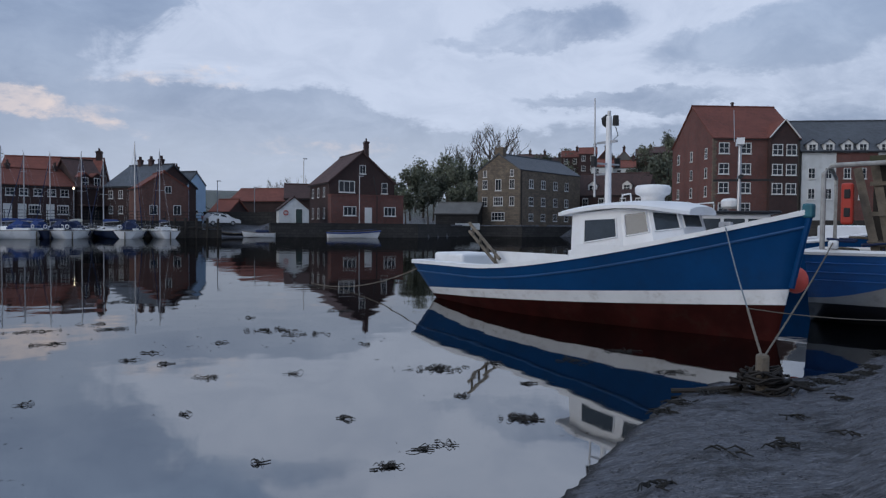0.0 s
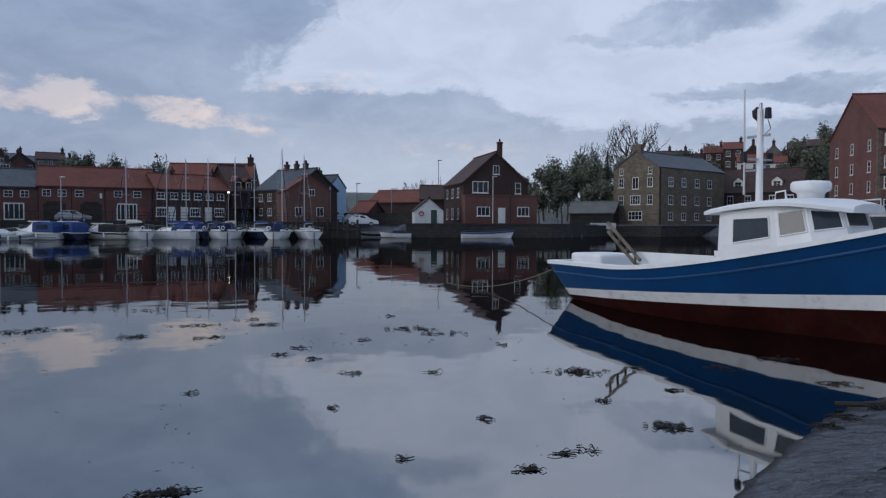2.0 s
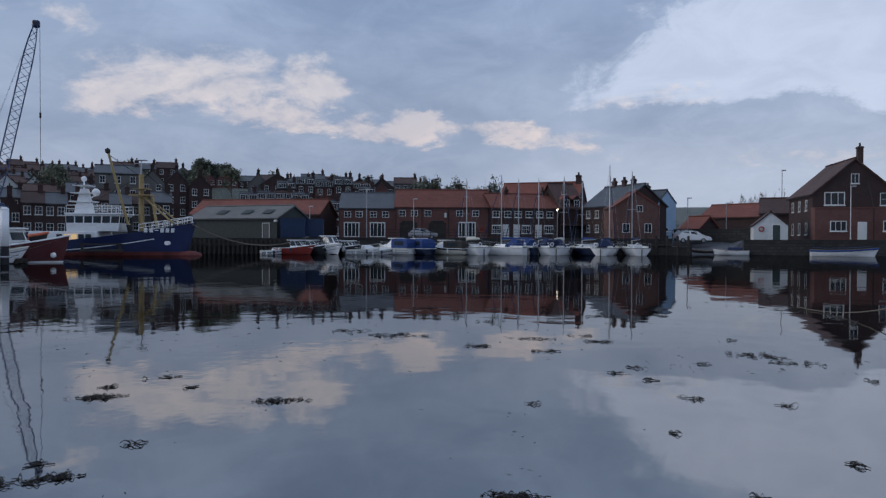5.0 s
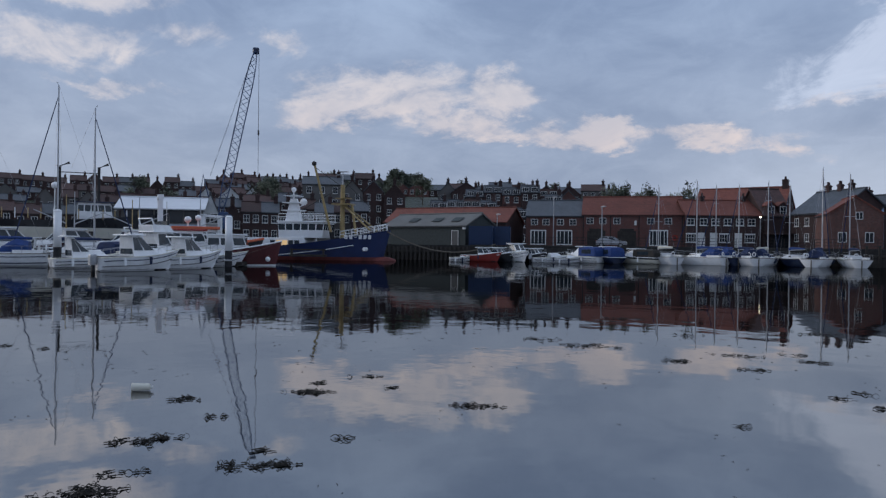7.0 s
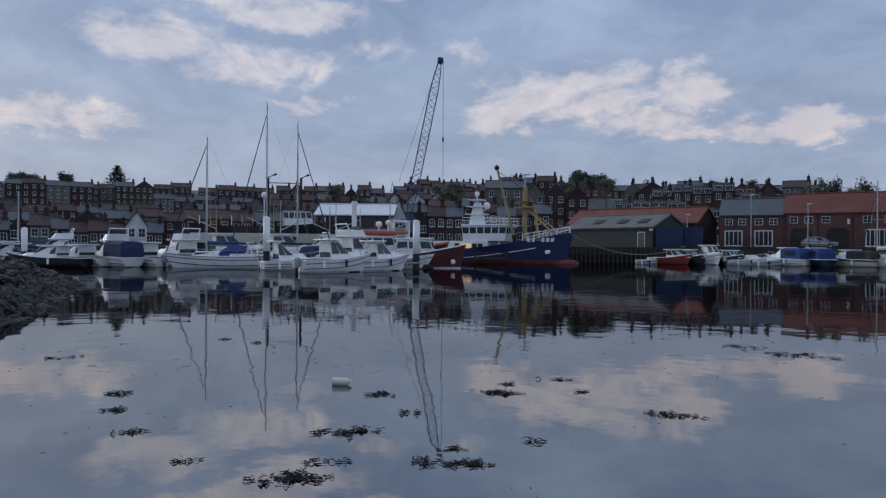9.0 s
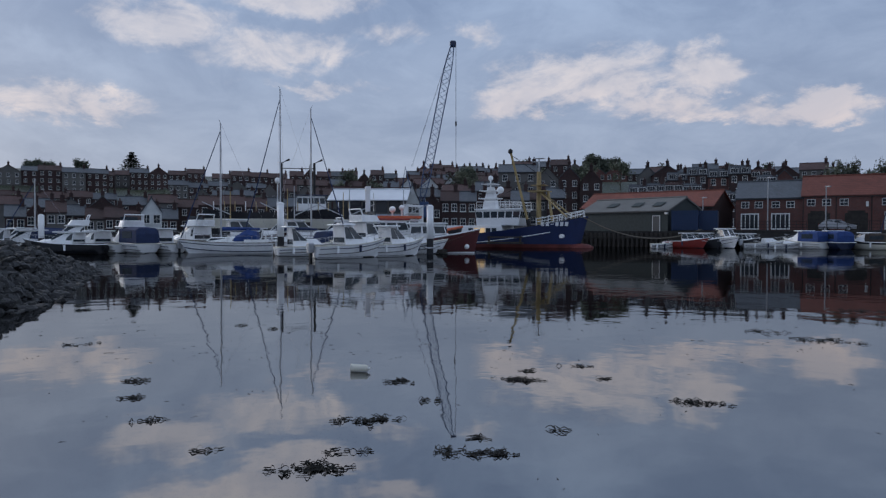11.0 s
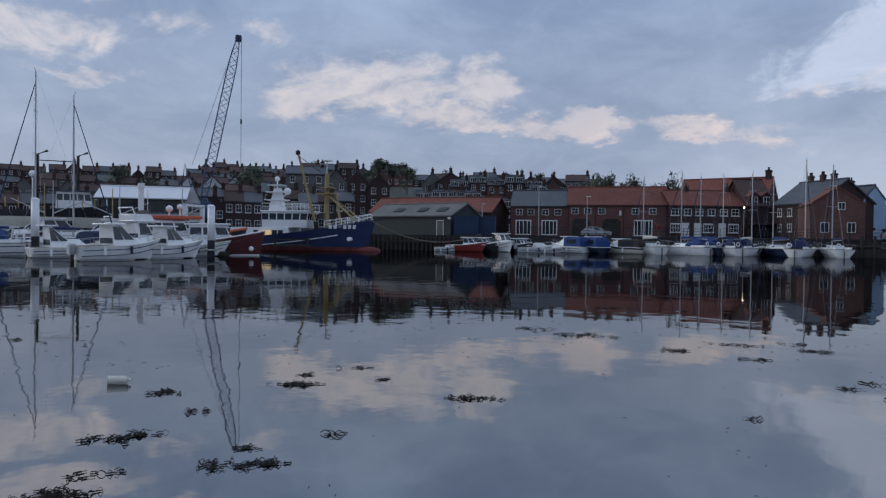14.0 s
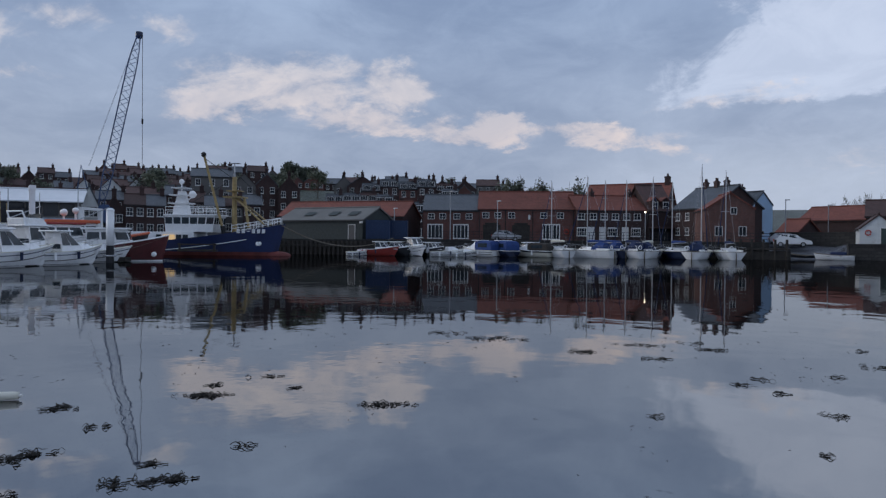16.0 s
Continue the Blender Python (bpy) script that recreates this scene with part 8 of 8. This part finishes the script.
def weed(a, d, wide, deep, seed, n=40, long=0.16, label="clump of dark bladder wrack floating on the water"):
    r = random.Random(seed)
    p = at(a, d)
    ob = thing("seaweed_clump", pose(p.x, p.y, 0.0, 0, 0, a), label, "seaweed", "floating seaweed")
    vs, fs = [], []
    for i in range(n):
        x, y = r.gauss(0, wide * 0.21), r.gauss(0, deep * 0.17)
        for fork in range(r.choice((2, 3, 3, 4))):
            ang, l = r.uniform(-0.7, 0.7) + (3.14 if r.random() < 0.5 else 0), long * r.uniform(0.35, 1.0)
            p0, w, h = Vector((x, y, 0.004)), r.uniform(0.003, 0.008), r.uniform(0.0, 0.03) * (r.random() < 0.5)
            row = []
            for k in range(5):
                side = Vector((-math.sin(ang), math.cos(ang), 0)) * w * (1 - 0.15 * k)
                q = p0 + Vector((0, 0, h * math.sin(k / 4 * 3.14) + 0.002 * fork))
                row.append((q - side, q + side, q + Vector((0, 0, w * 0.9))))
                ang += r.uniform(-0.45, 0.45)
                p0 = p0 + Vector((math.cos(ang), math.sin(ang), 0)) * l / 4
            o = len(vs)
            for t3 in row:
                vs += [tuple(v) for v in t3]
            for k in range(4):
                a, b = o + 3 * k, o + 3 * k + 3
                fs += [(a, b, b + 2, a + 2), (a + 2, b + 2, b + 1, a + 1), (a, a + 1, b + 1, b)]
        if r.random() < 0.6:
            s = r.uniform(0.006, 0.016)
            o = len(vs)
            vs += [(x - s, y, 0.006), (x, y - s, 0.006), (x + s, y, 0.006), (x, y + s, 0.006), (x, y, 0.006 + s)]
            fs += [(o, o + 1, o + 4), (o + 1, o + 2, o + 4), (o + 2, o + 3, o + 4), (o + 3, o, o + 4)]
    bm = bpy.data.meshes.new("fronds")
    bm.from_pydata(vs, [], fs)
    bm.materials.append(WEED)
    part("fronds", bm, WEED, ob)
    return ob


# bearing, distance, width, depth, fronds
WEEDS = [(0.0, 8.3, 0.62, 0.55, 80), (-6.4, 6.2, 0.42, 0.32, 60), (4.1, 4.9, 0.2, 0.14, 22), (-0.5, 5.4, 0.3, 0.25, 10), (13.3, 11.5, 0.9, 0.8, 50), (10.6, 11.0, 0.7, 0.6, 30), (24.5, 12.3, 0.5, 0.4, 26), (17.9, 8.1, 0.35, 0.2, 14),
         (28.8, 11.1, 0.5, 0.3, 20), (30.2, 7.5, 0.12, 0.1, 8), (14.2, 5.1, 0.1, 0.08, 8), (10.6, 19.7, 0.8, 1.2, 26), (8.2, 14.0, 0.6, 0.6, 20), (32.2, 4.75, 0.42, 0.2, 70), (62.4, 8.6, 0.55, 0.3, 60), (66.0, 5.85, 0.42, 0.22, 60),
         (50.0, 7.8, 0.5, 0.26, 44), (78.4, 5.65, 0.58, 0.36, 110), (74.4, 6.9, 0.75, 0.4, 60), (89.7, 9.3, 0.4, 0.2, 26), (90.0, 8.4, 0.28, 0.16, 18), (89.2, 7.4, 0.28, 0.18, 18), (71.5, 8.5, 0.6, 0.4, 36), (57.8, 9.5, 0.4, 0.2, 16),
         (40.6, 12.8, 1.4, 0.9, 60), (44.0, 13.6, 0.8, 0.5, 24), (34.0, 11.5, 0.6, 0.4, 30), (29.5, 12.5, 0.7, 0.3, 24), (26.0, 13.0, 0.5, 0.4, 16), (22.0, 9.9, 0.3, 0.2, 10), (86, 6.3, 0.3, 0.15, 12), (69.5, 7.6, 0.4, 0.2, 14), (76.5, 6.0, 0.5, 0.25, 22), (68.9, 5.9, 0.3, 0.25, 20),
         (-10.5, 9.0, 0.4, 0.5, 24), (-14.0, 9.8, 0.5, 0.4, 24), (-18.0, 8.6, 0.5, 0.35, 26), (93, 12.5, 0.8, 0.3, 20), (19.8, 6.6, 0.12, 0.1, 6), (24.0, 16.5, 0.9, 1.0, 30), (47.0, 17.0, 1.2, 0.8, 30), (37.0, 18.0, 1.2, 0.8, 26), (6.0, 10.0, 0.3, 0.3, 10), (33.5, 15.0, 0.6, 0.3, 12)]
for i, (a, d, w, dp, n) in enumerate(WEEDS):
    weed(a, d, w, dp, 500 + i, max(4, int(n * 0.6)), 0.03 + 0.005 * d)
for i in range(16):
    weed(rr.uniform(-8, 95), rr.uniform(5, 16), 0.12, 0.1, 600 + i, 4, 0.12, "loose strand of dark weed on the water")
vs, fs = [], []
drift = random.Random(31)
for i in range(300):
    if i % 5:
        a, d = drift.uniform(-4, 97), 10.0 + 22.0 * drift.random() ** 1.5
    else:
        a, d = drift.uniform(-12, 97), drift.uniform(5.0, 12.0)
    if -22 < a < -4 and d > 7:
        continue
    c, n = at(a, d), drift.choice((1, 1, 1, 2, 3, 4))
    turned = drift.uniform(0, 6.28)
    for k in range(n):
        u = turned + drift.uniform(-0.6, 0.6)
        ln, wd = drift.uniform(0.012, 0.035) * (0.5 + d / 12), drift.uniform(0.002, 0.004) * (0.5 + d / 12)
        p = c + Vector((drift.gauss(0, 0.05), drift.gauss(0, 0.05), 0)) * (n ** 0.5) * (0.5 + d / 12)
        e, w = Vector((math.cos(u), math.sin(u), 0)) * ln, Vector((-math.sin(u), math.cos(u), 0)) * wd
        o = len(vs)
        vs += [tuple(p - e + Vector((0, 0, 0.002))), tuple(p - w + Vector((0, 0, 0.003))), tuple(p + e + Vector((0, 0, 0.002))), tuple(p + w + Vector((0, 0, 0.003))), tuple(p + Vector((0, 0, 0.002 + wd)))]
        fs += [(o, o + 1, o + 4), (o + 1, o + 2, o + 4), (o + 2, o + 3, o + 4), (o + 3, o, o + 4)]
me = bpy.data.meshes.new("weed_scraps")
me.from_pydata(vs, [], fs)
me.materials.append(WEED)
tagged(new("weed_scraps", me), "scattered scraps of dark weed and drift on the water", "seaweed", kind="stuff")
fl = thing("plastic_float", pose(*xy(74.3, 9.15), 0.02, 0, 4, 60), "pale plastic bottle float drifting on the water", "float")
part("body", bar([(-0.10, 0, 0.02), (-0.08, 0, 0.02), (0.07, 0, 0.03), (0.10, 0, 0.03)], 0.048, 0.038, 12), GEL_CREAM, fl, smooth=True)
part("cap", bar([(0.10, 0, 0.03), (0.13, 0, 0.03)], 0.018, n=8), TRIM, fl)

# ---- the silt shore ----
pebbles = random.Random(8)
vs, fs = [], []
for i in range(2600):
    a, f = pebbles.uniform(-40, -6), pebbles.random() ** 0.6
    r0 = by(SHORE, a)
    d = r0 + 0.5 - f * (r0 - 1.5)
    p = at(a, d)
    z = height(a, d) + 0.016 * noise.noise(p * 1.7) + 0.012 * noise.noise(p * 6.0)
    s = pebbles.uniform(0.003, 0.009) * (2.2 if i % 60 == 0 else 1)
    o = len(vs)
    vs += [(p.x - s, p.y, z), (p.x, p.y - s * 0.8, z), (p.x + s, p.y, z), (p.x, p.y + s * 0.8, z), (p.x, p.y, z + s * 0.6)]
    fs += [(o, o + 1, o + 4), (o + 1, o + 2, o + 4), (o + 2, o + 3, o + 4), (o + 3, o, o + 4)]
me = bpy.data.meshes.new("pebbles")
me.from_pydata(vs, [], fs)
me.materials.append(ROCK)
tagged(new("pebbles", me), "scattered pebbles and grit on the silt", "pebbles", kind="stuff")


def strand(a, d, n, seed):
    r = random.Random(seed)
    p = at(a, d)
    ob = thing("stranded_weed", pose(p.x, p.y, height(a, d) + 0.012), "scrap of dark weed stranded on the silt", "seaweed", "weed on the shore")
    bm = bmesh.new()
    for i in range(n):
        ang = r.uniform(0, 6.28)
        q = Vector((r.gauss(0, 0.05), r.gauss(0, 0.04), 0.0))
        tube(bm, [q, q + Vector((math.cos(ang) * 0.06, math.sin(ang) * 0.06, 0.02)), q + Vector((math.cos(ang + 0.5) * 0.12, math.sin(ang + 0.5) * 0.12, 0.004))], 0.008, 0.004, 4)
    part("fronds", bm, WEED, ob)


for i, (a, d, n) in enumerate(((-25.5, 5.3, 12), (-17, 4.3, 9), (-28.5, 7.4, 10), (-30.5, 8.9, 30), (-29.6, 8.7, 30), (-28, 8.4, 30), (-31.0, 9.4, 40), (-21.5, 7.5, 26), (-22.6, 7.6, 26), (-20.3, 7.4, 20), (-18.4, 6.9, 14), (-17.2, 6.5, 14), (-30, 5.6, 6), (-22, 5.0, 5), (-26, 6.4, 6), (-24, 8.0, 30), (-26.5, 8.2, 34), (-32, 10.6, 40), (-31.5, 11.2, 40))):
    strand(a, d, n, 700 + i)
